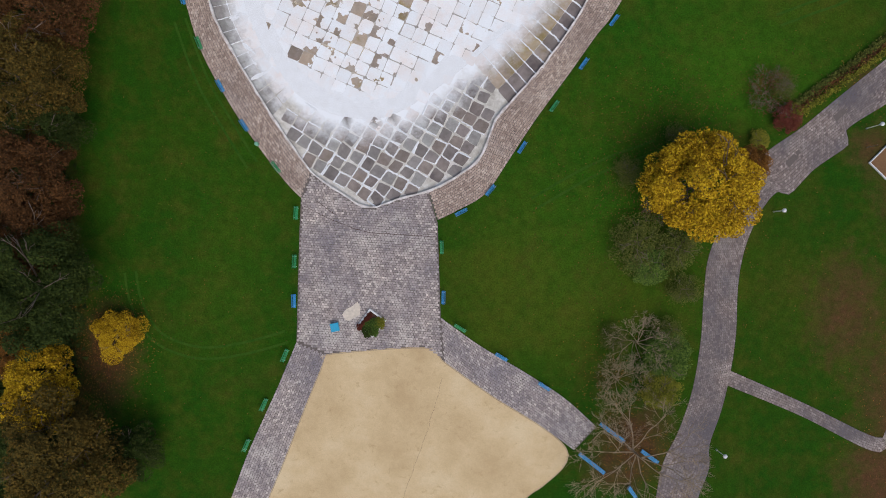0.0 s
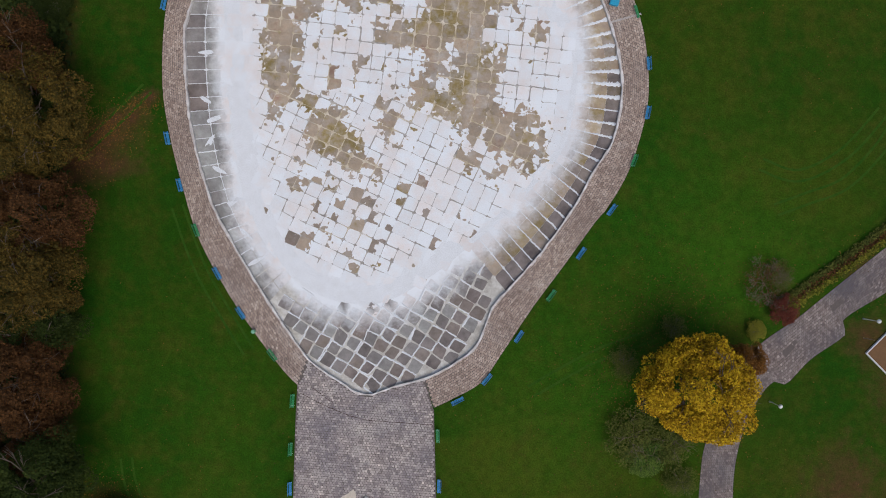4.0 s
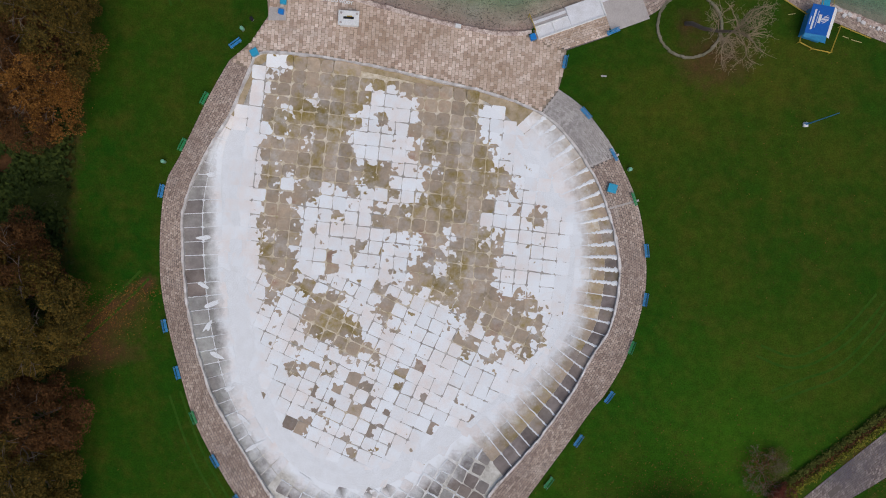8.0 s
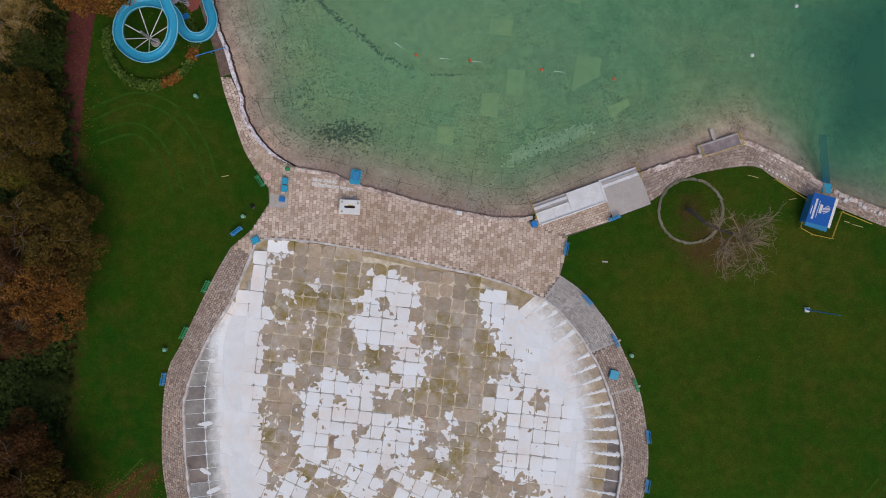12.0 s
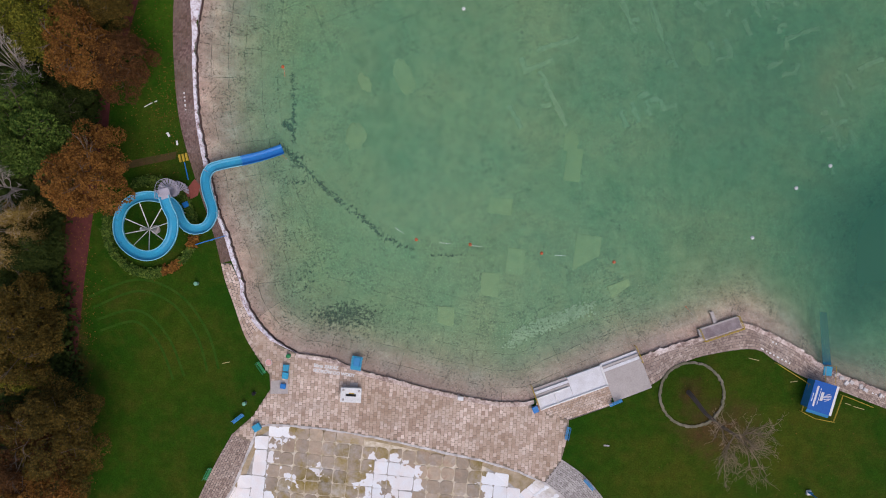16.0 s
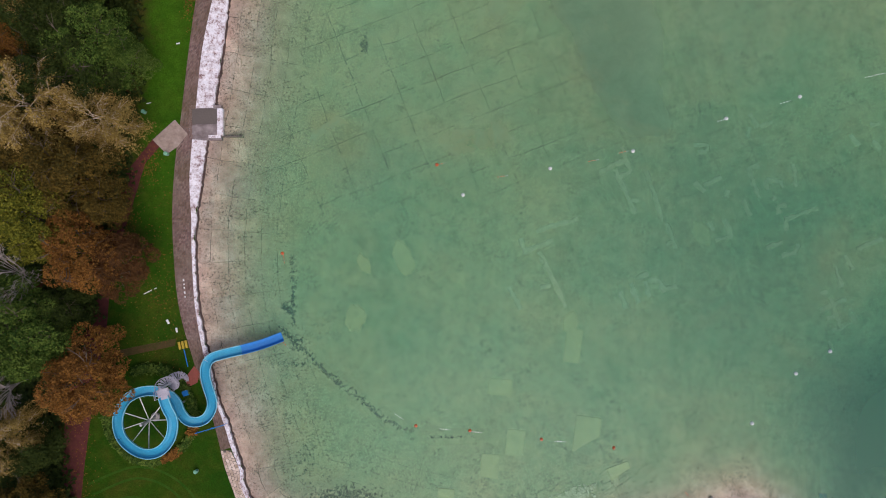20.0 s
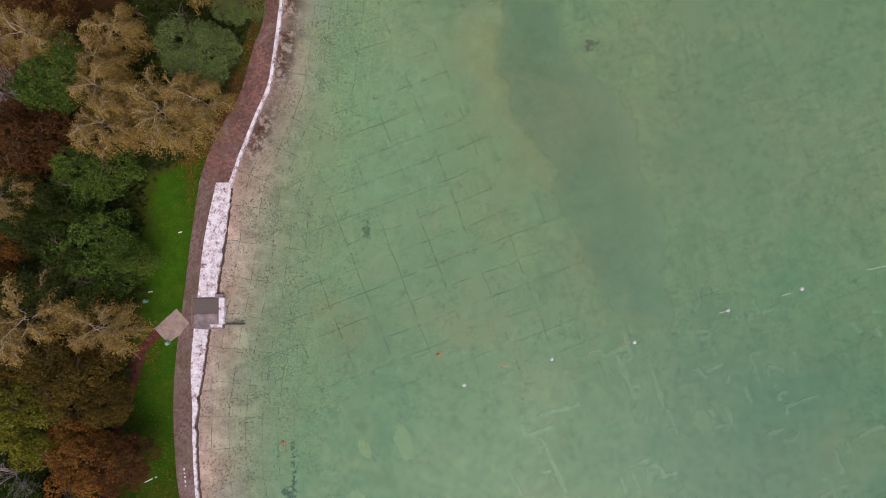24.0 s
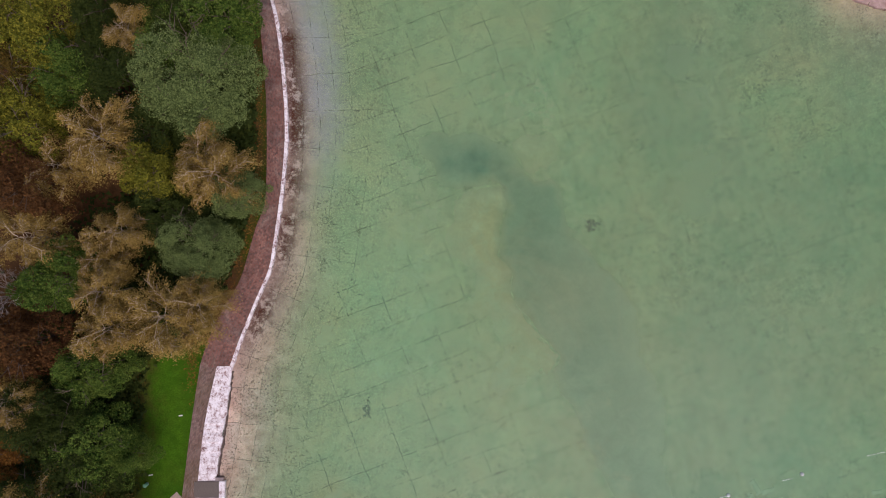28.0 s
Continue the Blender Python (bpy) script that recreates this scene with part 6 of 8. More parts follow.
TREE_LABEL = {
    "gold": "broad tree with bright golden autumn leaves", "orange": "round tree with orange-brown autumn leaves", "olive": "tree with olive and yellow turning leaves",
    "russet": "dense tree with dull russet autumn leaves", "dark": "dense dark green tree at the wood's edge", "lime": "tree with yellow-green autumn leaves",
    "green": "leafy green tree among autumn woods", "tan": "half-bare birch with tan leaves and pale limbs", "willow": "round grey-green willow beside the lake walk",
}
WOODS = {
    "gold": [(31.6, 7.7, 6.3, 11.0), (-49.3, -17.2, 4.6, 10), (-41.6, -10.9, 2.9, 4)],
    "orange": [(38.7, 10.9, 2.3, 6), (-54.7, -13.1, 2.8, 6), (-47.8, 67.8, 4.4, 12), (-42.5, 107.2, 4.8, 12), (-43.4, 122.1, 4.3, 11), (-51.8, 146.0, 3.1, 11)],
    "olive": [(-45.6, -25.3, 7.4, 13), (-50.3, 20.4, 6.4, 13), (-49.5, 42.9, 6.1, 13), (-49.8, 37.4, 4.8, 11), (-51.1, 90.6, 4.1, 11), (-45.1, 131.5, 5.1, 12), (-41.6, 128.6, 3.1, 9), (-50.9, 86.0, 4.9, 12), (-48.8, 132.5, 5.1, 12), (-46.8, 75.4, 5.8, 12), (-51.9, 192.4, 4.1, 12)],
    "russet": [(-51.2, 47.5, 4.6, 12), (-50.6, 64.8, 3.6, 11), (-49.3, 28.1, 5.8, 12), (-50.3, 8.4, 5.8, 12), (-50.7, 2.4, 4.8, 10), (-51.0, 73.4, 5.5, 12), (-39.4, 120.6, 3.6, 9), (-50.8, 159.8, 5.1, 13), (-49.4, 179.9, 5.0, 13)],
    "dark": [(-48.6, -4.0, 6.6, 13), (-54.8, -5.4, 4.8, 12), (-53.2, -22.9, 4.2, 9), (-39.4, -25.5, 3.6, 6), (-48.2, 41.4, 2.8, 8), (-49.0, 15.5, 4.0, 9), (-49.7, 55.8, 1.9, 3), (-52.2, 97.8, 4.2, 9), (-46.6, 114.7, 3.5, 9), (-50.0, 150.6, 4.8, 12), (-33.5, 176.0, 3.8, 9), (-43.3, 144.2, 4.8, 11), (-49.1, 142.2, 4.1, 12), (-45.4, 151.0, 3.8, 11), (-40.2, 192.7, 4.8, 10), (-35.6, 185.9, 3.5, 9), (-32.4, 200.1, 4.1, 11), (-41.4, 200.1, 4.1, 11)],
    "lime": [(-53.2, 84.0, 3.5, 10), (-48.8, 126.6, 5.1, 13), (-35.1, 180.8, 3.8, 11), (-48.2, 196.9, 5.1, 13), (-49.8, 186.5, 5.1, 13)],
    "green": [(-50.0, 113.1, 5.4, 13), (-41.9, 146.9, 4.7, 11), (-38.6, 146.0, 2.9, 8), (-45.7, 167.7, 4.2, 12), (-42.3, 156.4, 4.0, 10), (-26.3, 199.8, 4.8, 11), (-44.8, 192.5, 4.1, 11), (-33.4, 197.6, 3.8, 10)],
    "tan": [(-51.8, 100.2, 3.7, 12), (-47.7, 139.1, 5.7, 14), (-39.9, 138.0, 4.4, 12), (-51.5, 136.9, 4.1, 12), (-45.7, 181.0, 4.1, 12), (-28.9, 182.6, 3.8, 11), (-38.4, 173.2, 3.5, 12), (-40.0, 166.2, 3.9, 13), (-40.6, 169.9, 3.1, 12), (-32.6, 163.2, 5.1, 13), (-28.9, 164.9, 3.7, 12), (-50.5, 153.7, 4.2, 13), (-49.1, 172.8, 4.8, 12), (-39.7, 184.0, 5.0, 14), (-26.8, 180.2, 4.4, 13), (-37.0, 197.0, 3.0, 13), (-39.3, 161.8, 4.2, 13)],
    "willow": [(-24.8, 178.1, 3.1, 10), (-29.8, 171.4, 4.3, 10), (-29.8, 191.8, 6.8, 12)],
}
g = random.Random(4)
for kind, rows in WOODS.items():
    for i, (x, y, r, h) in enumerate(rows):
        t = thing("tree", TREE_LABEL[kind], "tree", "trees of the park", (x, y, 0), g.uniform(0, 360))
        if kind == "tan":
            k = g.randrange(4)
            frame_ = (r * 1.08, r * 1.08, h * 0.52)
            dressed("trunk", OPEN[k], BIRCH, t, pose(0, 0, h * 0.55), frame_)
            dressed("crown", RAGGED[k], LEAVES[kind], t, pose(0, 0, h * 0.55), frame_)
            continue
        dressed("trunk", g.choice(FULL), BARK, t, pose(0, 0, 0), (1.25 * r, 1.25 * r, h * 0.92))
        crown = GOLDEN if kind == "gold" and r > 5 else FEATHERY if kind == "willow" else g.choice(BIG) if r > 5.4 else g.choice(ROUND)
        dressed("crown", crown, LEAVES[kind], t, pose(0, 0, h * 0.55), (r * 1.06, r * 1.06, h * 0.52))

SHRUBS = [(25.1, 0.8, 4.0, 3, "bramble"), (30.1, 0.1, 3.5, 3.5, "bramble"), (23.9, 9.9, 2.2, 1.6, "bramble"), (27.4, 5.2, 2.3, 2.5, "russet"), (31.2, -5.2, 2.5, 2.5, "bramble"), (26.7, -2.1, 2.9, 2.5, "green"), (28.6, -14.0, 3.6, 4, "green"), (27.9, -18.0, 2.9, 3.5, "lime"), (29.0, -11.0, 2.4, 3, "bramble"), (22.3, -11.6, 2.2, 2, "bramble"),
          (44.6, 17.0, 2.1, 2.5, "red"), (45.3, 17.8, 1.2, 2.2, "lime"), (42.0, 20.4, 3.4, 2.4, "russet"), (44.0, 21.3, 2.2, 1.8, "bramble"), (41.2, 14.2, 1.5, 1.2, "lime"), (30.5, 14.6, 2.0, 1.2, "bramble")]
for x, y, r, h, kind in SHRUBS:
    label = {"bramble": "low loose green shrub on the lawn", "russet": "twiggy russet-brown shrub on the lawn", "green": "low green shrub on the lawn", "lime": "yellow-green leafy shrub on the lawn", "red": "small shrub with red autumn leaves"}[kind]
    s = thing("shrub", label, "shrub", "shrubs in the park", (x, y, 0), g.uniform(0, 360))
    dressed("stem", FINE if kind == "russet" else g.choice(FULL), BARK, s, pose(0, 0, 0), (r, r, h * 0.9))
    dressed("foliage", BARELY if kind == "russet" else g.choice(SPARSE if kind == "bramble" else BUSH), LEAVES[kind], s, pose(0, 0, h * 0.45), (r, r, h * 0.62))

for x, y, r, h, label in ((22.3, -16.6, 3.4, 5, "small leafless tree with pale twigs"), (24.7, -11.9, 4.2, 6, "leafless tree with fine pale twigs"), (24.4, -26.0, 8.2, 9, "large leafless tree with spreading pale twigs"),
                          (-51.5, 119.9, 4.2, 17, "leafless tree with violet-grey twigs"), (-53.9, 127.4, 3.5, 17, "leafless birch with pale limbs"), (-51.7, 165.5, 3.5, 17, "leafless tree with violet-grey twigs"), (-53.4, 105.7, 4.2, 16, "leafless birch with pale limbs")):
    t = thing("bare_tree", label, "tree", "trees of the park", (x, y, 0), g.uniform(0, 360))
    dressed("bare_crown", FINE if x > 0 else g.choice(BARE), TWIG if x > 0 else SILVER, t, pose(0, 0, 0), (r * 1.1, r * 1.1, h))


def leaning_tree(seed):
    """A long leaning trunk and its crooked boughs, in metres: trunk mesh data, crown mesh data."""
    gt = np.random.default_rng(seed)
    wood = {"trunk": ([], []), "crown": ([], [])}

    def bar(which, a, b, r0, r1, sides):
        verts, faces = wood[which]
        d = (b - a) / (np.linalg.norm(b - a) + 1e-9)
        u = np.cross(d, (0.31, 0.87, 0.21))
        u /= np.linalg.norm(u)
        w = np.cross(d, u)
        k = len(verts)
        for c, r in ((a, r0), (b, r1)):
            verts.extend(c + r * (math.cos(2 * math.pi * i / sides) * u + math.sin(2 * math.pi * i / sides) * w) for i in range(sides))
        faces.extend((k + i, k + (i + 1) % sides, k + sides + (i + 1) % sides, k + sides + i) for i in range(sides))

    def grow(at, way, length, r, level):
        steps = 3
        for _ in range(steps):
            way = way / np.linalg.norm(way) + gt.normal(0, 0.26, 3) + (0, 0, 0.05)
            way /= np.linalg.norm(way)
            end = at + way * length / steps
            bar("crown", at, end, r, r * 0.82, 5 if level > 1 else 3)
            if level > 0:
                for _ in range(2 if level > 1 else 1 + (gt.random() < 0.6)):
                    side = way + gt.normal(0, 0.75, 3)
                    grow(end, side, length * gt.uniform(0.42, 0.68), max(r * 0.6, 0.016), level - 1)
            at, r = end, r * 0.82

    stem = [np.array(p) for p in ((0, 0, -0.1), (0.15, -0.5, 1.6), (0.75, -1.9, 4.0), (1.8, -2.9, 6.2), (2.8, -3.5, 8.0))]
    for i in range(4):
        bar("trunk", stem[i], stem[i + 1], 0.33 - 0.04 * i, 0.29 - 0.04 * i, 8)
    for start, aim, r in ((4, (4.6, -1.6, 10.6), 0.12), (4, (5.6, -4.4, 10.8), 0.14), (4, (4.4, -3.2, 11.5), 0.10), (4, (2.7, -6.4, 10.8), 0.12), (4, (3.4, -5.0, 11.6), 0.09), (3, (0.7, -2.0, 9.2), 0.08), (3, (1.4, -4.6, 9.0), 0.08)):
        way = np.array(aim) - stem[start]
        grow(stem[start], way, np.linalg.norm(way), r, 3)
    return wood["trunk"], wood["crown"]


t = thing("bare_tree", "leafless leaning tree inside a round stone kerb", "tree", "trees of the park", (32.3, 78.8, 0), 0)
for name, data in zip(("trunk", "bare_crown"), leaning_tree(5)):
    dressed(name, mesh_of(name, *data), BARK if name == "trunk" else TWIG, t, pose(0, 0, 0), (1, 1, 1))

# low hedge along the park path
gh = np.random.default_rng(71)
line = spline([(45.6, 17.4), (50.0, 20.6), (54.6, 23.9), (59.0, 27.2), (64.0, 31.0)], 0.3)
low_hedge = thing("hedge", "low clipped green and brown hedge along the path", "hedge")
for name, d, n, kind in (("foliage", 0.95, 2600, "bramble"), ("foliage", -0.35, 2200, "lime"), ("dry_foliage", 0.3, 1500, "russet")):
    p = offset(line, d)[gh.integers(0, len(line), n)] + gh.normal(0, 0.25, (n, 2))
    dressed(name, mesh_of(name, *leaf_quads(np.c_[p, 0.05 + 0.55 * gh.random(n)], 0.13, gh)), LEAVES[kind], low_hedge, pose(0, 0, 0), (1, 1, 1))

# undergrowth of the wood and fallen leaves: too many to count
gen = np.random.default_rng(31)
y = gen.uniform(-45, 214, 150000)
edge = np.interp(y, [p[1] for p in FOREST], [p[0] for p in FOREST])
x = edge - 1.5 - np.abs(gen.normal(0, 1, len(y))) * 9 + gen.normal(0, 0.8, len(y))
lump = np.array([noise.noise((a * 0.22, b * 0.22, 0)) for a, b in zip(x, y)])
shore = np.interp(y, [p[1] for p in LAND_W[::-1]], [p[0] for p in LAND_W[::-1]])
keep = (lump > -0.5) & (x > -72) & (x < np.where(y > 155, shore - 1.1, 0.0))
p = np.stack([x, y, 0.15 + gen.random(len(y)) * (1.2 + 2.2 * np.clip(lump, 0, 1))], 1)[keep]
under = piece("undergrowth", mesh_of("undergrowth", *leaf_quads(p, 0.30, gen), LEAVES["dark"]))
tagged(under, "dark leafy undergrowth beneath the trees", "undergrowth", "", "stuff")


def fallen(name, spots, mat, label, size):
    pts = []
    for cx, cy, rx, ry, n in spots:
        q = gen.normal(0, 0.5, (n, 2)) * (rx, ry) + (cx, cy)
        pts.append(np.c_[q, 0.02 + 0.02 * gen.random(n)])
    pts = np.concatenate(pts)
    pts = pts[~inside(lake, pts) & ~inside(rim, pts)]
    ob = piece(name, mesh_of(name, *leaf_quads(pts, size, gen, 4.0), mat))
    return tagged(ob, label, "fallen leaves", "", "stuff")


fallen("fallen_leaves", [(-44, -12, 7, 9, 700), (29, 6, 13, 14, 420), (45, -4, 12, 14, 160), (-47, 37, 6, 4, 700), (-42, 41, 5, 2.5, 300), (-49.5, 95, 4, 24, 700), (40, 24, 14, 6, 120), (-37, 115, 5, 16, 200), (25, -5, 12, 14, 140), (57, 20, 9, 5, 420), (36, 8, 8, 12, 200), (25, -25, 6, 6, 500), (16, 8, 26, 22, 420), (44, 58, 22, 26, 420), (-30, 0, 14, 40, 260), (30, 17, 10, 7, 900), (24, 8, 5, 9, 500), (35, 2, 6, 9, 400)], LEAVES["olive"], "scattered yellow-brown fallen leaves on the grass", 0.09)
fallen("fallen_leaves", [(-50, 36, 7, 4, 900), (-44, 40, 5, 3, 700), (-39.5, 43.3, 3, 1.6, 250), (-43, -12, 5, 6, 500), (34, 10, 7, 7, 250), (-27.5, 166, 2.2, 7, 900), (-25.6, 174, 1.6, 8, 800), (-24.0, 186, 1.2, 14, 700), (60, -20, 8, 12, 500), (57, 22, 6, 4, 400), (-46, -14, 6, 8, 1500), (22, -17, 5, 7, 500), (26, -27, 6, 4, 500), (-47.5, 92, 2, 26, 900), (-41, 126, 2.4, 10, 500), (-38, 134, 1.6, 3, 260), (-29.5, 160, 2.0, 4, 500), (-34, 160.5, 4, 2.5, 1400), (-32.6, 157, 1.0, 5, 500), (-36, 118, 3.5, 14, 420)], LEAVES["orange"], "scattered orange-brown fallen leaves on the ground", 0.075)

# ---- benches ----
def bench(paint, label):
    b = thing("park_bench", label, "bench", "benches along the walks")
    for i in range(3):
        part("seat_slat", box(bmesh.new(), 0, -0.03 - 0.125 * i, 0.43, 1.75, 0.10, 0.04, bevel=0.01), paint, b)
    for i in range(2):
        part("back_slat", box(bmesh.new(), 0, 0.10 + 0.03 * i, 0.56 + 0.18 * i, 1.75, 0.03, 0.13, tilt=-9, bevel=0.008), paint, b)
    for sx in (-0.66, 0.66):
        bm = bmesh.new()
        box(bm, sx, -0.13, 0.0, 0.06, 0.34, 0.05)
        box(bm, sx, -0.24, 0.04, 0.05, 0.05, 0.37)
        box(bm, sx, 0.0, 0.04, 0.05, 0.05, 0.37)
        box(bm, sx, -0.13, 0.39, 0.05, 0.34, 0.035)
        box(bm, sx, 0.09, 0.40, 0.04, 0.04, 0.46, tilt=-9)
        part("leg", bm, STEEL, b)
    return b


EDGES = [spline(line, 1.0) for line in (WALK_W, WALK_E, NECK_W, NECK_E[:7], LAND_S[:3], [(16.6, 75.2), (15.6, 70.1)], LAND_W[-6:])]
MIDDLE = np.array([-6.0, 40.0])


def bench_pose(x, y):
    """Beside the nearest edge of a walk, with the seat towards it."""
    best = min(((*away(line, [(x, y)]), line) for line in EDGES), key=lambda r: r[0][0])
    line = best[2]
    i = int(np.argmin(np.hypot(*(line - np.array((x, y))).T)))
    d = line[min(i + 1, len(line) - 1)] - line[max(i - 1, 0)]
    turn = math.degrees(math.atan2(d[1], d[0]))
    to_path = best[1][0] - np.array((x, y))
    if np.hypot(*to_path) < 0.4:
        to_path = (MIDDLE if y > 6 else np.array([-8.0, y])) - np.array((x, y))
    front = np.array([math.sin(radians(turn)), -math.cos(radians(turn))])
    return pose(x, y, 0, 0, 0, turn if front @ to_path > 0 else turn + 180)


BLUE_AT = [(-29.13, 21.24), (-26.03, 16.08), (-19.54, -6.78), (22.42, 29.8), (18.44, 24.12), (10.4, 13.2), (6.27, 7.6), (2.43, 4.72), (0.15, -6.34), (7.67, -14.01), (13.28, -17.85), (-26.72, 75.84), (-36.28, 56.47), (-35.75, 38.84), (-34.09, 32.73), (16.44, 73.56), (19.2, 66.94), (22.7, 61.43), (27.19, 48.99), (27.07, 42.57), (22.61, 77.65)]
GREEN_AT = [(-31.94, 26.85), (-21.9, 10.62), (-19.25, 4.72), (-19.47, -1.62), (-20.72, -13.87), (-23.45, -20.28), (-25.74, -25.59), (14.6, 18.59), (-0.07, 0.22), (2.29, -10.25), (-30.74, 68.59), (-33.59, 62.53), (25.38, 55.69), (25.34, 36.29), (-23.71, 82.31)]
for paint, spots, label in ((BLUE, BLUE_AT, "blue-painted slatted park bench beside the walk"), (GREEN, GREEN_AT, "green-painted slatted park bench beside the walk")):
    first = bench(paint, label)
    first.matrix_basis = bench_pose(*spots[0])
    for x, y in spots[1:]:
        copy_thing(first, bench_pose(x, y))
for (ax, ay), (bx_, by_) in (((20.5, -22.79), (23.68, -25.15)), ((17.78, -26.7), (21.09, -29.28)), ((25.89, -26.33), (28.1, -27.95)), ((24.19, -31.05), (25.22, -32.53))):
    length = math.hypot(bx_ - ax, by_ - ay)
    b = thing("long_bench", "long blue backless bench under the bare tree", "bench", "long benches by the yard", ((ax + bx_) / 2, (ay + by_) / 2, 0), math.degrees(math.atan2(by_ - ay, bx_ - ax)))
    for i in (-1, 0, 1):
        part("seat_slat", box(bmesh.new(), 0, 0.17 * i, 0.42, length, 0.14, 0.045, bevel=0.01), BLUE, b)
    for sx in (-0.4, 0.4):
        part("leg", box(bmesh.new(), sx * length, 0, 0, 0.14, 0.4, 0.42, bevel=0.02), CONCRETE, b)


# ---- lamps, poles, litter bins ----
def lamp_post(x, y, h):
    l = thing("street_lamp", "white lamp post with a globe head on the lawn", "street lamp", "lamps in the park", (x, y, 0))
    part("foot", rod(bmesh.new(), (0, 0, 0), (0, 0, 0.35), 0.11, 0.09, 12), STEEL, l)
    pole = part("pole", rod(bmesh.new(), (0, 0, 0.3), (0, 0, h - 0.2), 0.06, 0.045, 10), WHITE, l)
    bm = bmesh.new()
    bmesh.ops.create_uvsphere(bm, u_segments=16, v_segments=10, radius=0.27, matrix=pose(0, 0, h))
    part("globe", bm, WHITE, l, "white opal globe")
    part("collar", rod(bmesh.new(), (0, 0, h - 0.32), (0, 0, h - 0.22), 0.12, 0.1, 12), STEEL, pole, "steel collar")


for x, y, h in ((43.3, 4.9, 3.0), (35.8, -26.3, 3.0), (55.5, 15.8, 3.4)):
    lamp_post(x, y, h)
s = thing("sign_post", "thin post with a small plate near the sandpit", "sign post", at=(55.5, 13.3, 0))
part("pole", rod(bmesh.new(), (0, 0, 0), (0, 0, 2.4), 0.035, None, 8), STEEL, s)
part("plate", box(bmesh.new(), 0, 0, 2.0, 0.5, 0.03, 0.36, bevel=0.01), BRICK, s)
m = thing("mast", "tall blue flag mast standing on the lawn", "mast", at=(47.9, 65.6, 0))
part("foot", box(bmesh.new(), 0, 0, 0, 0.62, 0.62, 0.35, bevel=0.05), PALE, m, "pale concrete foot")
part("pole", rod(bmesh.new(), (0, 0, 0.3), (0, 0, 8.0), 0.09, 0.05, 10), BLUE, m)
part("bracket", box(bmesh.new(), 0, 0.1, 0.35, 0.5, 0.12, 0.5, bevel=0.02), BLUE, m)


def litter_bin(x, y, paint, label, r=0.26, h=0.75):
    b = thing("litter_bin", label, "litter bin", "litter bins", (x, y, 0))
    bm = rod(bmesh.new(), (0, 0, 0.06), (0, 0, h), r * 0.82, r, 14, caps=False)
    bmesh.ops.solidify(bm, geom=bm.faces[:], thickness=0.02)
    drum = part("drum", bm, paint, b)
    part("bottom", rod(bmesh.new(), (0, 0, 0.0), (0, 0, 0.08), r * 0.9, r * 0.8, 14), STEEL, drum, "steel bottom")
    bm = bmesh.new()
    bmesh.ops.create_uvsphere(bm, u_segments=14, v_segments=8, radius=r * 0.9, matrix=pose(0, 0, h - 0.06) @ Matrix.Diagonal((1, 1, 0.4, 1)))
    part("lid", bm, paint, b)


MINT = worn("mint_paint", (0.22, 0.50, 0.34), (0.16, 0.35, 0.25), 0.5)
for x, y in ((-36.0, 60.3), (-25.8, 77.7), (24.9, 59.6), (-24.3, 13.7), (-32.0, 93.4), (-35.6, 134.9), (-38.5, 140.4)):
    litter_bin(x, y, MINT, "pale green round litter bin on the grass")
litter_bin(-20.0, 83.9, GREEN, "dark green round litter bin on the promenade", 0.3)
litter_bin(-24.6, 79.0, BLACK, "small black litter bin at the lawn's edge", 0.24, 0.6)


def lid_box(x, y, w, d, h, turn, paint, label, name="lid_box", category="box"):
    b = thing(name, label, category, "", (x, y, SETT_Z), turn)
    part("body", box(bmesh.new(), 0, 0, 0, w * 0.94, d * 0.94, h - 0.06, bevel=0.02), paint, b)
    lid = part("lid", box(bmesh.new(), 0, 0, h - 0.06, w, d, 0.08, bevel=0.025), paint, b)
    part("handle", box(bmesh.new(), 0, d / 2 + 0.02, h - 0.1, 0.3, 0.04, 0.04), STEEL, lid, "steel handle")


lid_box(-14.1, -10.2, 1.1, 1.1, 0.7, 12, SLIDE, "square blue lidded box on the paving")
lid_box(22.6, 57.1, 1.15, 1.15, 0.6, -15, SLIDE, "square blue lidded box on the pool walk")
lid_box(-24.2, 74.6, 1.0, 0.9, 0.6, 30, SLIDE, "blue lidded box at the pool corner")
lid_box(-20.35, 82.35, 0.75, 0.85, 0.55, -6, SLIDE, "blue lidded box on the promenade")
lid_box(-20.45, 81.35, 0.8, 0.85, 0.55, -6, SLIDE, "blue lidded box on the promenade")
lid_box(-20.75, 79.95, 0.7, 0.65, 0.5, -10, SLIDE_DARK, "dark blue lidded box on a grey slab")
slab("grey_slab", [(-22.4, 80.6), (-20.2, 80.7), (-20.2, 78.9), (-22.5, 78.9)], 0.0, SETT_Z + 0.02, CONCRETE, None, "grey concrete slab let into the promenade", "slab")
lid_box(12.15, 76.75, 0.75, 0.8, 0.7, 20, SLIDE_DARK, "square dark blue bin beside the bathing steps", "litter_bin", "litter bin")
lid_box(2.4, 78.2, 0.75, 0.5, 0.45, -8, WHITE, "small white box on the lake kerb")
f_ = thing("round_table_top", "round pale pink disc lying on the paving", "disc", at=(-22.7, 83.0, SETT_Z))
part("disc", rod(bmesh.new(), (0, 0, 0), (0, 0, 0.12), 0.42, 0.40, 18), worn("pale_pink", (0.75, 0.42, 0.38), (0.6, 0.4, 0.36), 0.6), f_)
part("rim", rod(bmesh.new(), (0, 0, 0.0), (0, 0, 0.06), 0.46, 0.46, 18), WHITE, f_)

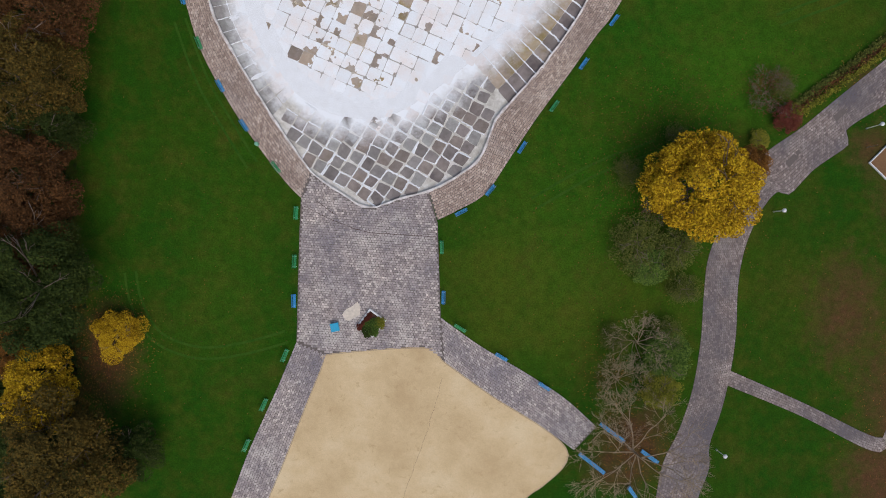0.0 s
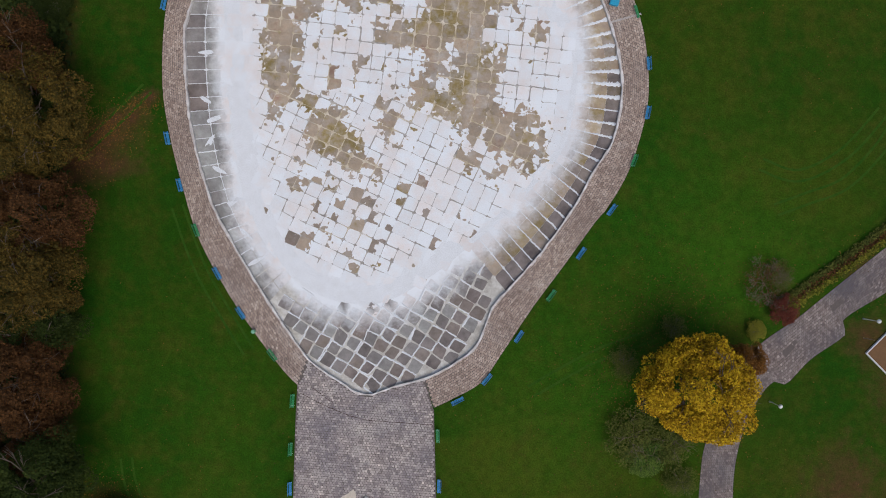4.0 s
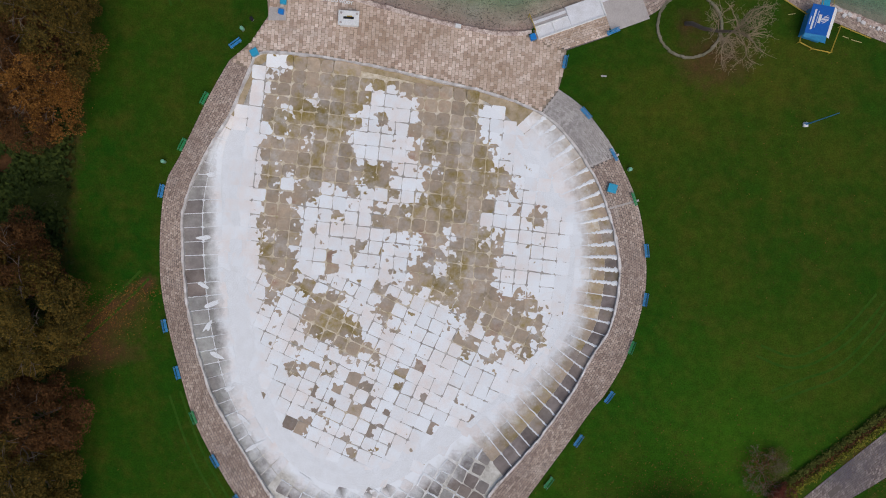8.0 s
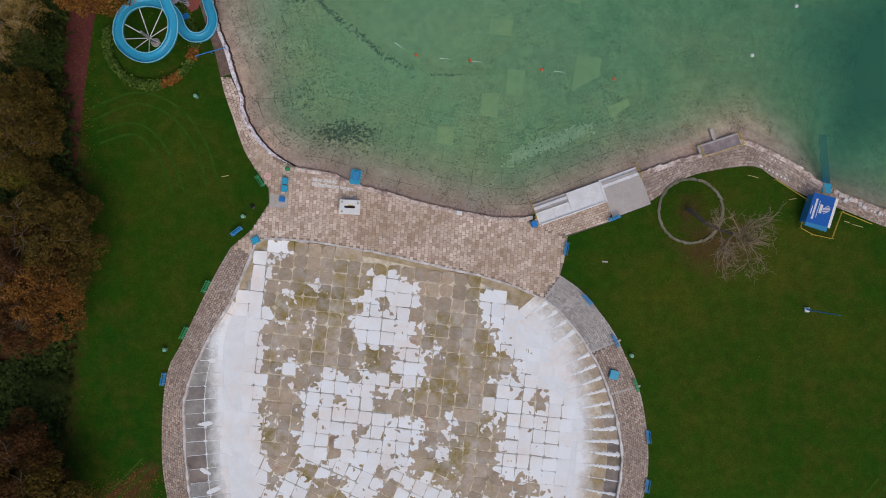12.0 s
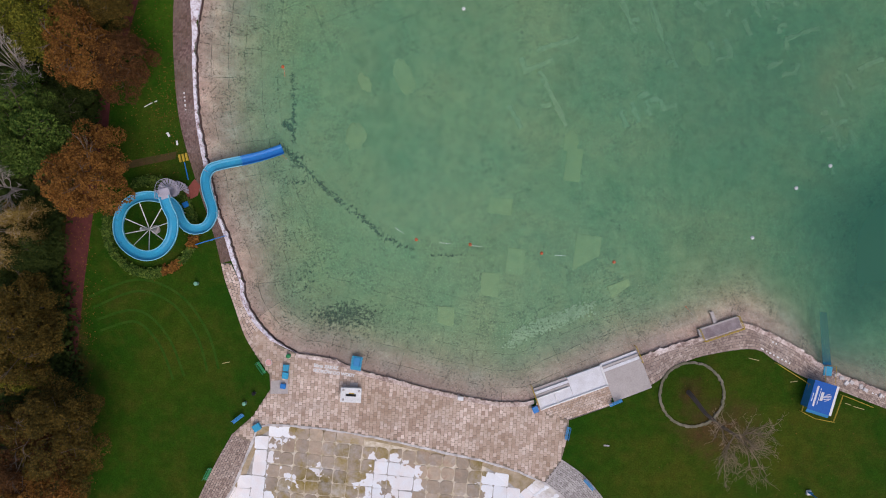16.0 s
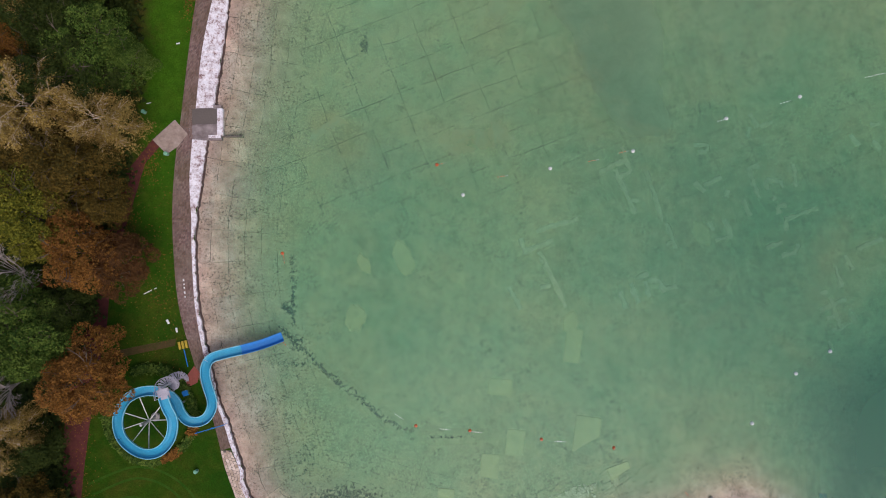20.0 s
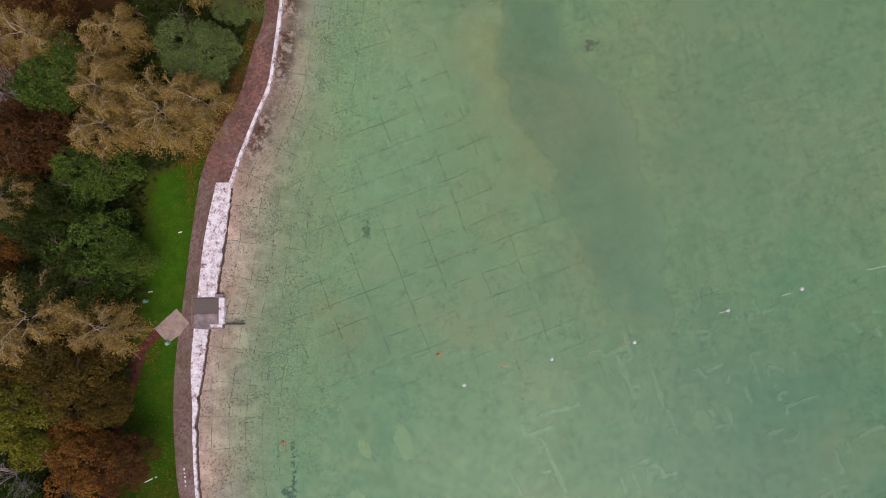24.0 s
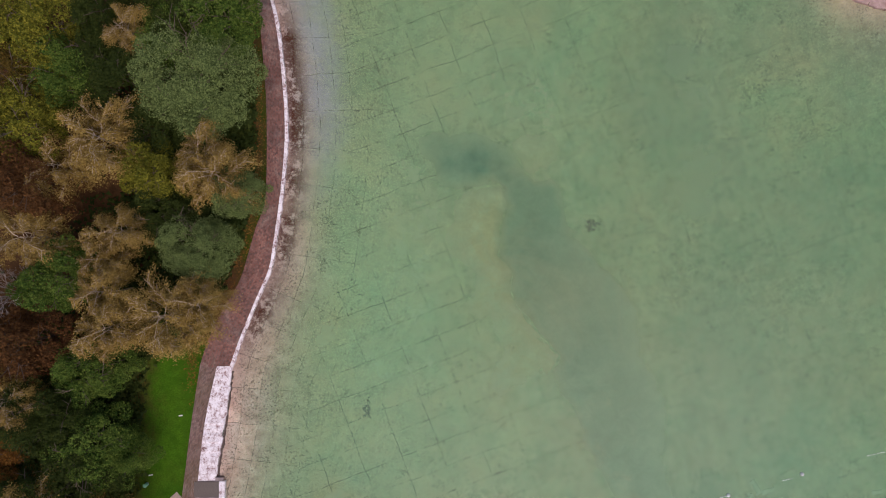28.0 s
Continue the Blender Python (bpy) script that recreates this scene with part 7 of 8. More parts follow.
# white service hut roof on the promenade
h_ = thing("white_cabin", "low white cabin with a dark slot in its roof", "cabin", at=(-11.8, 78.9, SETT_Z), turn=-3)
part("body", box(bmesh.new(), 0, 0, 0, 2.4, 1.65, 1.1, bevel=0.04), WHITE, h_)
part("roof", box(bmesh.new(), 0, 0, 1.1, 2.7, 1.9, 0.12, bevel=0.03), WHITE, h_)
part("slot", box(bmesh.new(), 0.0, 0.0, 1.22, 1.35, 0.30, 0.03), BLACK, h_, "long dark slot")
part("stain", box(bmesh.new(), 0.1, 0.22, 1.222, 0.7, 0.12, 0.012), YELLOW, h_, "yellow strip")
for sx, sy in ((-1.0, 0.62), (-1.0, -0.62), (1.05, 0.55)):
    part("vent", rod(bmesh.new(), (sx, sy, 1.2), (sx, sy, 1.34), 0.16, 0.13, 12), CONCRETE, h_)
part("mat", box(bmesh.new(), 0.2, 1.15, 0.0, 1.0, 0.5, 0.02), CONCRETE, h_)

# blue bathing ladder over the lake edge
l_ = thing("bathing_ladder", "blue bathing platform with white posts at the lake", "ladder", at=(-11.15, 82.85, 0), turn=-10)
part("platform", box(bmesh.new(), 0, 0, 0.12, 1.35, 1.85, 0.06, bevel=0.02), SLIDE, l_)
part("tank", box(bmesh.new(), 0.0, 0.2, 0.18, 0.85, 1.15, 0.2, bevel=0.05), BLUE, l_)
for sx in (-0.66, 0.66):
    for i in range(5):
        part("post", rod(bmesh.new(), (sx, -0.8 + 0.41 * i, -0.6), (sx, -0.8 + 0.41 * i, 0.85), 0.035, None, 8), WHITE, l_)
    part("handrail", rod(bmesh.new(), (sx, -0.85, 0.82), (sx, 0.95, 0.82), 0.035, None, 8), SLIDE, l_)
part("handrail", rod(bmesh.new(), (-0.66, 0.93, 0.82), (0.66, 0.93, 0.82), 0.035, None, 8), SLIDE, l_)

# ---- flower bed on the square ----
p_ = thing("planter", "square flower bed with white kerb and green shrubs", "planter", at=(-9.35, -9.75, 0), turn=-37)
for x, y, w, d, h in ((-1.25, 0, 0.22, 2.9, 0.42), (0.1, 1.35, 2.5, 0.22, 0.42), (1.25, 0, 0.14, 2.4, 0.22), (0, -1.35, 2.4, 0.14, 0.22)):
    part("kerb", box(bmesh.new(), x, y, 0, w, d, h, bevel=0.02), WHITE, p_)
part("soil", box(bmesh.new(), 0, 0, 0, 2.3, 2.5, 0.34), SOIL, p_)
for x, y, s, k in ((0.45, 0.1, 1.0, "green"), (0.3, -0.95, 1.05, "dark"), (0.85, 0.75, 0.9, "lime"), (-0.2, -0.6, 0.8, "green"), (-0.85, 0.7, 0.42, "red"), (-0.85, 0.1, 0.45, "red"), (-0.85, -0.5, 0.42, "red"), (-0.95, -1.25, 0.55, "red"), (0.8, -0.5, 0.9, "green")):
    dressed("shrub_clump", BUSH[0], LEAVES[k], p_, pose(x, y, 0.5, 0, 0, 90 * x), (s, s, 0.55))
slab("paving_patch", [(-13.2, -8.6), (-12.7, -7.9), (-11.9, -7.5), (-11.2, -6.9), (-10.8, -7.6), (-10.9, -8.6), (-11.6, -9.0), (-12.3, -9.4), (-12.8, -9.3)], 0.0, SETT_Z + 0.012, worn("pale_mortar", (0.70, 0.62, 0.53), (0.52, 0.45, 0.38), 0.9, fine=3.0), None, "pale mortar patch in the paving", "patch")

# ---- bathing steps, ramp and pier on the lake ----
st = thing("bathing_steps", "white concrete bathing steps down into the lake", "steps", at=(16.9, 79.5, 0), turn=19.6)
part("deck", box(bmesh.new(), -2.4, -0.575, -1.2, 4.6, 1.65, 1.31, bevel=0.03), PALE, st)
part("terrace", box(bmesh.new(), 2.3, 0.02, -1.4, 4.75, 2.85, 1.52, bevel=0.03), PALE, st)
for i in range(3):
    part("step", box(bmesh.new(), -2.4, 0.46 + 0.41 * i, -1.4, 4.6, 0.40, (1.46, 1.42, 1.20)[i], bevel=0.02), PALE if i % 2 else CONCRETE, st)
for x, y, w, d in ((0.0, -1.36, 9.4, 0.2), (-4.62, -0.57, 0.2, 1.6), (4.6, 0.1, 0.24, 3.0), (-2.3, -0.55, 0.16, 1.4), (-2.4, 0.2, 4.4, 0.14)):
    part("upstand", box(bmesh.new(), x, y, 0.1, w, d, 0.18, bevel=0.02), WHITE, st)
part("railing", rod(rod(rod(bmesh.new(), (-4.85, -0.4, 0.9), (-4.85, 2.0, 0.6), 0.06), (-4.85, -0.4, 0), (-4.85, -0.4, 0.9), 0.05), (-4.85, 2.0, -0.8), (-4.85, 2.0, 0.6), 0.05), YELLOW, st, "yellow handrail")
ramp = thing("concrete_ramp", "grey concrete landing with steps into the lake", "ramp", at=(24.2, 80.7, 0), turn=20.4)
part("landing", box(bmesh.new(), 0, -0.3, -0.6, 5.3, 4.1, 0.68, bevel=0.02), CONCRETE, ramp)
for i in range(3):
    part("step", box(bmesh.new(), 0, 1.95 + 0.38 * i, -1.4, 5.0, 0.42, (1.46, 1.40, 1.20)[i], bevel=0.02), PALE if i % 2 == 0 else CONCRETE, ramp)
part("railing", rod(rod(rod(bmesh.new(), (2.55, 1.3, 0.9), (2.55, 3.5, 0.5), 0.05), (2.55, 1.3, 0), (2.55, 1.3, 0.9), 0.05), (2.55, 3.5, -0.9), (2.55, 3.5, 0.5), 0.05), YELLOW, ramp, "yellow handrail")

pr = thing("pier", "small concrete pier with yellow railing", "pier", at=(36.45, 87.1, 0), turn=18)
part("deck", box(bmesh.new(), 0, 0, -1.3, 5.6, 1.7, 1.38, bevel=0.03), CONCRETE, pr)
part("floor", box(bmesh.new(), 0.1, -0.05, 0.05, 5.2, 1.35, 0.06), worn("stained_concrete", (0.40, 0.34, 0.345), (0.22, 0.17, 0.18), 0.9, amount=1.0), pr, "grey stained pier floor")
part("arm", box(bmesh.new(), -0.3, 1.6, -1.3, 0.45, 1.7, 1.25, bevel=0.03), CONCRETE, pr)
for x0, y0, x1, y1 in ((-2.6, -0.85, 2.75, -0.85), (-2.6, -0.85, -2.75, 0.9), (2.75, -0.85, 2.6, 0.9)):
    part("rail", rod(rod(bmesh.new(), (x0, y0, 1.05), (x1, y1, 1.05), 0.05), (x0, y0, 0.6), (x1, y1, 0.6), 0.035), YELLOW, pr)
for x, y in ((-2.6, -0.85), (-0.8, -0.85), (1.0, -0.85), (2.75, -0.85), (-2.75, 0.9), (2.6, 0.9)):
    part("post", rod(bmesh.new(), (x, y, 0.05), (x, y, 1.08), 0.045), YELLOW, pr)

jt = thing("jetty", "concrete landing jetty beside the lake wall", "jetty", at=(-30.3, 139.0, 0))
STAINED = worn("stained_landing", (0.36, 0.30, 0.30), (0.13, 0.10, 0.105), 0.9, amount=1.0, fine=2.0, bump=0.6)
part("footing", box(bmesh.new(), -0.3, 0, -1.2, 4.2, 4.6, 1.25, bevel=0.03), STAINED, jt, "stained concrete footing")
part("landing", box(bmesh.new(), -0.35, 0.75, 0.04, 3.3, 2.0, 0.10, bevel=0.03), MORTAR, jt, "dark worn landing slab")
part("landing", box(bmesh.new(), -0.45, -1.0, 0.04, 3.1, 1.2, 0.09, bevel=0.03), STAINED, jt, "grey worn landing slab")
part("slab_front", box(bmesh.new(), 1.62, 0.1, -1.3, 0.75, 3.5, 1.46, bevel=0.06), LIMEWALL, jt, "lime-white front block")
part("beam", box(bmesh.new(), -0.1, -0.32, 0.04, 2.7, 0.18, 0.16, bevel=0.03), STAINED, jt)
part("sill", box(bmesh.new(), 0.9, -1.85, -1.2, 1.6, 0.4, 1.36, bevel=0.03), LIMEWALL, jt)
part("groyne", box(bmesh.new(), 2.9, -1.75, -1.3, 3.0, 0.16, 1.04, bevel=0.02), MORTAR, jt)
slab("slab_path", [(-34.6, 139.4), (-32.9, 137.5), (-34.2, 135.9), (-35.7, 134.9), (-37.5, 136.8)], -0.05, 0.07, worn("brown_slab", (0.46, 0.365, 0.32), (0.28, 0.205, 0.175), 0.9, amount=1.0, fine=3.0), None, "pale concrete slab leading to the jetty", "slab")

# ring of stones round the bare tree
ring = thing("stone_ring", "round kerb of grey stones on the lawn", "kerb", at=(32.7, 78.5, 0))
gst = np.random.default_rng(63)
kinds = []
for _ in range(5):
    v, f = blocks_of(gst, 0.40 + 0.10 * gst.random(), 0.28 + 0.08 * gst.random(), 0.25)
    kinds.append(mesh_of("stone", [(a, b, c + 0.2 + 0.03 * math.sin(7 * a + 9 * b)) for a, b, c in v], f, MOSSY))
for i in range(62):
    a = 2 * math.pi * (i + 0.08 * gst.normal()) / 62
    r = 4.2 + 0.03 * gst.normal()
    piece("stone", kinds[i % 5], ring, at=pose(r * math.cos(a), r * math.sin(a), 0.03 * gst.normal(), 0, 0, math.degrees(a) + 90 + 6 * gst.normal()))

# ---- blue kiosk with its fence, and the blue slipway ----
k_ = thing("kiosk", "blue and white kiosk with a pitched blue roof", "kiosk", at=(48.75, 78.45, 0), turn=-17)
k_.matrix_basis = k_.matrix_basis @ Matrix.Diagonal((0.9, 0.92, 0.95, 1))
part("body", box(bmesh.new(), 0, 0, 0, 3.0, 3.9, 2.3, bevel=0.03), BLUE, k_)
ROOFBLUE = worn("roof_blue", (0.015, 0.13, 0.50), (0.02, 0.10, 0.36), 0.45, amount=0.3)


def sheet(name, corners, thick, mat, parent, label=""):
    """A flat plate of four corners in space with thickness."""
    c = [Vector(q) for q in corners]
    nrm = (c[1] - c[0]).cross(c[3] - c[0]).normalized() * thick
    v = [tuple(q) for q in c] + [tuple(q - nrm) for q in c]
    return piece(name, mesh_of(name, v, [(0, 1, 2, 3), (7, 6, 5, 4), (0, 4, 5, 1), (1, 5, 6, 2), (2, 6, 7, 3), (3, 7, 4, 0)], mat), parent, label)


slope = sheet("roof_slope", [(-1.75, -2.1, 2.3), (1.0, -2.1, 3.1), (1.0, 2.1, 3.1), (-1.75, 2.1, 2.3)], 0.08, ROOFBLUE, k_, "blue roof slope with a white sign")
sheet("roof_side", [(1.0, -2.1, 3.1), (1.6, -2.1, 2.7), (1.6, 2.1, 2.7), (1.0, 2.1, 3.1)], 0.08, WHITE, k_, "white roof side")
sheet("gable", [(-1.6, -2.55, 1.9), (1.7, -2.6, 1.9), (1.05, -2.1, 3.08), (-1.7, -2.1, 2.3)], 0.05, BLUE, k_, "blue gable board")
for i in range(5):
    w = 0.95 * math.cos((i - 2) * 0.55)
    y0 = -0.42 + 0.22 * i
    sheet("sign_stripe", [(0.25 - w / 2, y0 - 0.05, 2.9 - w * 0.145), (0.25 + w / 2, y0 + 0.25, 2.9 + w * 0.145), (0.25 + w / 2, y0 + 0.36, 2.9 + w * 0.145), (0.25 - w / 2, y0 + 0.06, 2.9 - w * 0.145)], 0.02, WHITE, slope)
for x, y0, y1, w in ((-0.42, -0.5, 0.75, 0.34), (-0.75, -1.2, 1.2, 0.06), (-1.15, -1.5, 1.4, 0.24), (-1.5, -0.9, 0.3, 0.10)):
    z = 3.1 + (x - 1.0) * 0.8 / 2.75 + 0.02
    sheet("sign_bar", [(x - w / 2, y0, z - w * 0.145), (x + w / 2, y0, z + w * 0.145), (x + w / 2, y1, z + w * 0.145), (x - w / 2, y1, z - w * 0.145)], 0.02, WHITE, slope)
fn = thing("fence", "low yellow railing round the kiosk", "fence")
corners = [(43.6, 82.6), (47.8, 79.9), (46.8, 76.3), (48.5, 75.4), (50.9, 74.9), (52.2, 78.4), (56.1, 76.8)]
for (ax, ay), (bx_, by_) in zip(corners, corners[1:]):
    part("rail", rod(rod(bmesh.new(), (ax, ay, 0.7), (bx_, by_, 0.7), 0.045, None, 6), (ax, ay, 0.55), (bx_, by_, 0.55), 0.03, None, 6), YELLOW, fn)
    part("post", rod(bmesh.new(), (ax, ay, 0), (ax, ay, 1.0), 0.05, None, 6), YELLOW, fn)
sl = thing("slipway", "blue slipway running down into deep water", "slipway")
part("platform", box(bmesh.new(), 50.5, 81.5, 0.0, 1.1, 1.25, 0.2, turn=-8, bevel=0.03), SLIDE, sl)
for x in (49.85, 51.2):
    part("handrail", rod(rod(bmesh.new(), (x - 0.15, 79.9, 0.95), (x, 82.2, 0.95), 0.03, None, 6), (x, 82.2, 0), (x, 82.2, 0.95), 0.03, None, 6), YELLOW, sl, "thin yellow handrail")
sheet("chute", [(50.05, 82.3, -0.20), (51.15, 82.2, -0.20), (51.85, 88.9, -2.4), (50.85, 89.0, -2.4)], 0.1, worn("drowned_blue", (0.012, 0.15, 0.30), (0.02, 0.11, 0.20), 0.6), sl, "submerged blue chute")
# ---- sandpit ----
sp = thing("sandpit", "sandpit with white wooden boards beside the path", "sandpit", at=(59.3, 11.3, 0), turn=45)
part("sand", box(bmesh.new(), 0, 0, -0.1, 4.8, 4.8, 0.16), worn("damp_sand", (0.20, 0.115, 0.06), (0.14, 0.08, 0.045), 0.95), sp)
for x, y, w, d in ((0, 2.45, 5.05, 0.14), (0, -2.45, 5.05, 0.14), (2.45, 0, 0.14, 4.75), (-2.45, 0, 0.14, 4.75)):
    part("board", box(bmesh.new(), x, y, 0, w, d, 0.32, bevel=0.02), WHITE, sp)

# ---- red gravel paths in the wood ----
slab("path_wood_south", [(-52.03, 62.93), (-51.79, 59.23), (-52.2, 51.82), (-54.71, 51.81), (-54.61, 59.22), (-54.03, 62.92)], -0.05, 0.02, REDPATH, None, "red gravel path under the trees", "path")
slab("path_wood", [(-43.2, 118.4), (-43.7, 112.4), (-45.6, 102.8), (-46.8, 93.9), (-48.1, 81.7), (-48.6, 76.0), (-51.6, 76.0), (-51.1, 81.7), (-49.7, 94.0), (-49.1, 102.8), (-46.6, 112.5), (-45.8, 118.4)], -0.05, 0.02, REDPATH, None, "red gravel path under the trees", "path")
slab("path_wood_north", [(-35.68, 136.9), (-38.49, 133.81), (-40.12, 128.63), (-43.0, 119.5), (-45.0, 119.5), (-42.5, 128.63), (-41.23, 132.33), (-37.4, 137.0)], -0.05, 0.02, REDPATH, None, "red gravel path to the concrete slab", "path")
slab("path_slide", [(-42.0, 108.3), (-34.79, 109.76), (-34.63, 110.72), (-42.0, 109.3)], -0.05, 0.02, worn("trodden_earth", (0.10, 0.062, 0.03), (0.05, 0.06, 0.015), 0.95, fine=4.0, amount=1.0), None, "brown trodden path to the slide", "path")

# ---- water slide ----
ws = thing("water_slide", "cyan water slide with one round turn and spiral stairs", "water slide")
WAY = [(-33.8, 104.4, 6.2), (-33.4, 103.0, 6.0), (-32.9, 101.8, 5.8), (-32.9, 100.4, 5.6), (-33.4, 98.9, 5.4), (-34.6, 97.6, 5.2), (-36.3, 97.1, 4.9), (-38.0, 97.5, 4.6), (-39.6, 98.7, 4.3), (-40.3, 100.2, 4.1), (-40.3, 101.8, 3.9), (-39.7, 103.3, 3.7), (-38.6, 104.2, 3.5), (-37.2, 104.6, 3.3), (-35.8, 104.5, 3.1), (-34.4, 104.0, 2.9), (-33.5, 103.0, 2.75), (-33.1, 101.8, 2.6), (-32.3, 100.7, 2.45), (-31.2, 100.4, 2.3), (-30.0, 100.8, 2.15), (-29.3, 102.0, 2.0), (-29.3, 103.2, 1.85), (-29.8, 104.6, 1.7), (-30.2, 106.1, 1.55), (-30.2, 107.3, 1.4), (-29.6, 108.3, 1.25), (-28.2, 108.8, 1.05), (-25.9, 109.3, 0.75)]
way = spline(WAY, 0.45)
U = [(-0.64, 0.40), (-0.60, 0.02), (-0.32, -0.15), (0.32, -0.15), (0.60, 0.02), (0.64, 0.40), (0.57, 0.40), (0.52, 0.06), (0.27, -0.08), (-0.27, -0.08), (-0.52, 0.06), (-0.57, 0.40)]
for i in range(0, len(way) - 1, 6):
    path_tube(way[i:i + 7], 0, 0, SLIDE, "trough", ws, ring=U)
for sx in (-0.60, 0.60):
    path_tube(way, 6, 0.055, SLIDE_EDGE, "edge_rim", ws, "pale cyan rolled rim", ring=[(sx + 0.06 * math.cos(a), 0.41 + 0.06 * math.sin(a)) for a in np.linspace(0, 2 * math.pi, 7)[:-1]])
tail = spline([(-25.9, 109.3, 0.72), (-23.2, 110.0, 0.37), (-20.7, 110.9, 0.0)], 0.6)
path_tube(tail, 0, 0, SLIDE_DARK, "run_out", ws, "dark blue run-out", ring=U)
for sx in (-0.60, 0.60):
    path_tube(tail, 6, 0.05, SLIDE_DARK, "edge_rim", ws, ring=[(sx + 0.05 * math.cos(a), 0.41 + 0.05 * math.sin(a)) for a in np.linspace(0, 2 * math.pi, 7)[:-1]])
HUB = (-37.4, 100.5)
part("mast", rod(bmesh.new(), (*HUB, 0), (*HUB, 4.6), 0.2, 0.16, 14), STEEL, ws)
part("mast_foot", rod(bmesh.new(), (*HUB, 0), (*HUB, 0.25), 0.6, 0.55, 14), CONCRETE, ws)
turn_part = way[int(len(way) * 0.02):int(len(way) * 0.52)]
for i in range(8):
    a = radians(14 + 45 * i)
    gap = np.abs((np.arctan2(turn_part[:, 1] - HUB[1], turn_part[:, 0] - HUB[0]) - a + math.pi) % (2 * math.pi) - math.pi)
    k = turn_part[int(np.argmin(gap))]
    part("spoke", rod(bmesh.new(), (*HUB, 2.0), (k[0], k[1], k[2] - 0.2), 0.065, 0.055, 8), WHITE, ws)
for i in (0.60, 0.68, 0.76, 0.84, 0.92):
    k = way[int(len(way) * i)]
    part("support", rod(bmesh.new(), (k[0], k[1], -1.0), (k[0], k[1], k[2] - 0.15), 0.11, 0.1, 10), STEEL, ws)
for x in (-23.2,):
    part("support", rod(bmesh.new(), (x, 110.0, -1.8), (x, 110.0, 0.25), 0.09, 0.09, 10), STEEL, ws)
TOWER = worn("grey_tower_steel", (0.50, 0.47, 0.54), (0.34, 0.31, 0.36), 0.6)
tw = thing("slide_tower", "grey steel spiral staircase beside the water slide", "staircase", at=(-33.9, 105.6, 0))
part("pole", rod(bmesh.new(), (0, 0, 0), (0, 0, 7.2), 0.12, 0.12, 12), TOWER, tw)
for i in range(30):
    a = radians(-20 + 22 * i)
    bm = bmesh.new()
    z = 0.2 * (i + 1)
    c0, c1 = a - radians(9.5), a + radians(9.5)
    vs = [bm.verts.new((r * math.cos(b), r * math.sin(b), z + dz)) for dz in (0, 0.05) for r, b in ((0.1, c0), (1.02, c0), (1.02, c1), (0.1, c1))]
    for q in ((4, 5, 6, 7), (3, 2, 1, 0), (0, 1, 5, 4), (1, 2, 6, 5), (2, 3, 7, 6), (3, 0, 4, 7)):
        bm.faces.new([vs[j] for j in q])
    part("tread", bm, TOWER, tw)
    part("baluster", rod(bmesh.new(), (1.01 * math.cos(a), 1.01 * math.sin(a), z), (1.01 * math.cos(a), 1.01 * math.sin(a), z + 1.0), 0.025, None, 6), TOWER, tw)
helix = [(1.02 * math.cos(radians(-20 + 22 * i)), 1.02 * math.sin(radians(-20 + 22 * i)), 0.2 * (i + 1) + 1.0) for i in range(30)]
path_tube(helix, 6, 0.04, TOWER, "handrail", tw)
part("platform", box(bmesh.new(), 0.0, -0.9, 6.1, 1.5, 1.3, 0.1, turn=15, bevel=0.02), TOWER, tw)
for x, y in ((-0.8, -0.5), (-0.7, -1.5), (0.8, -0.3)):
    part("rail_post", rod(bmesh.new(), (x, y, 6.1), (x, y, 7.2), 0.035, None, 6), TOWER, tw)
part("rail", rod(rod(bmesh.new(), (-0.8, -0.5, 7.15), (-0.7, -1.5, 7.15), 0.03, None, 6), (-0.8, -0.5, 6.7), (-0.7, -1.5, 6.7), 0.03, None, 6), TOWER, tw)
slab("red_pad", [(-34.6, 104.9), (-33.7, 105.3), (-32.3, 107.1), (-31.5, 106.2), (-31.9, 104.9), (-33.2, 104.3)], -0.05, 0.06, worn("red_pad", (0.33, 0.10, 0.08), (0.20, 0.07, 0.055), 0.9), None, "red-brown paved pad at the stairs", "pad")
lid_box(-33.2, 103.7, 0.75, 0.7, 0.8, 20, SLIDE_DARK, "small blue box on the grass by the slide")
br_ = thing("barrier_rail", "blue barrier rail across the shore walk", "barrier")
part("rail", rod(bmesh.new(), (-31.9, 98.5, 0.95), (-28.1, 99.6, 0.95), 0.06), SLIDE_DARK, br_)
for x, y in ((-31.9, 98.5), (-30.0, 99.05), (-28.1, 99.6)):
    part("post", rod(bmesh.new(), (x, y, 0), (x, y, 0.98), 0.05), SLIDE_DARK, br_)
yb = thing("yellow_crate", "stacked yellow slats on the lawn beside the walk", "crate", at=(-33.7, 109.9, 0), turn=12)
for i in range(3):
    part("slat", box(bmesh.new(), -0.45 + 0.45 * i, 0, 0, 0.3, 1.0, 0.25, bevel=0.02), YELLOW, yb)
gt = thing("drain_pipe", "thin blue pipe lying on the grass", "pipe")
part("pipe", rod(bmesh.new(), (-33.6, 109.3, 0.06), (-33.1, 107.0, 0.06), 0.07), SLIDE_DARK, gt)

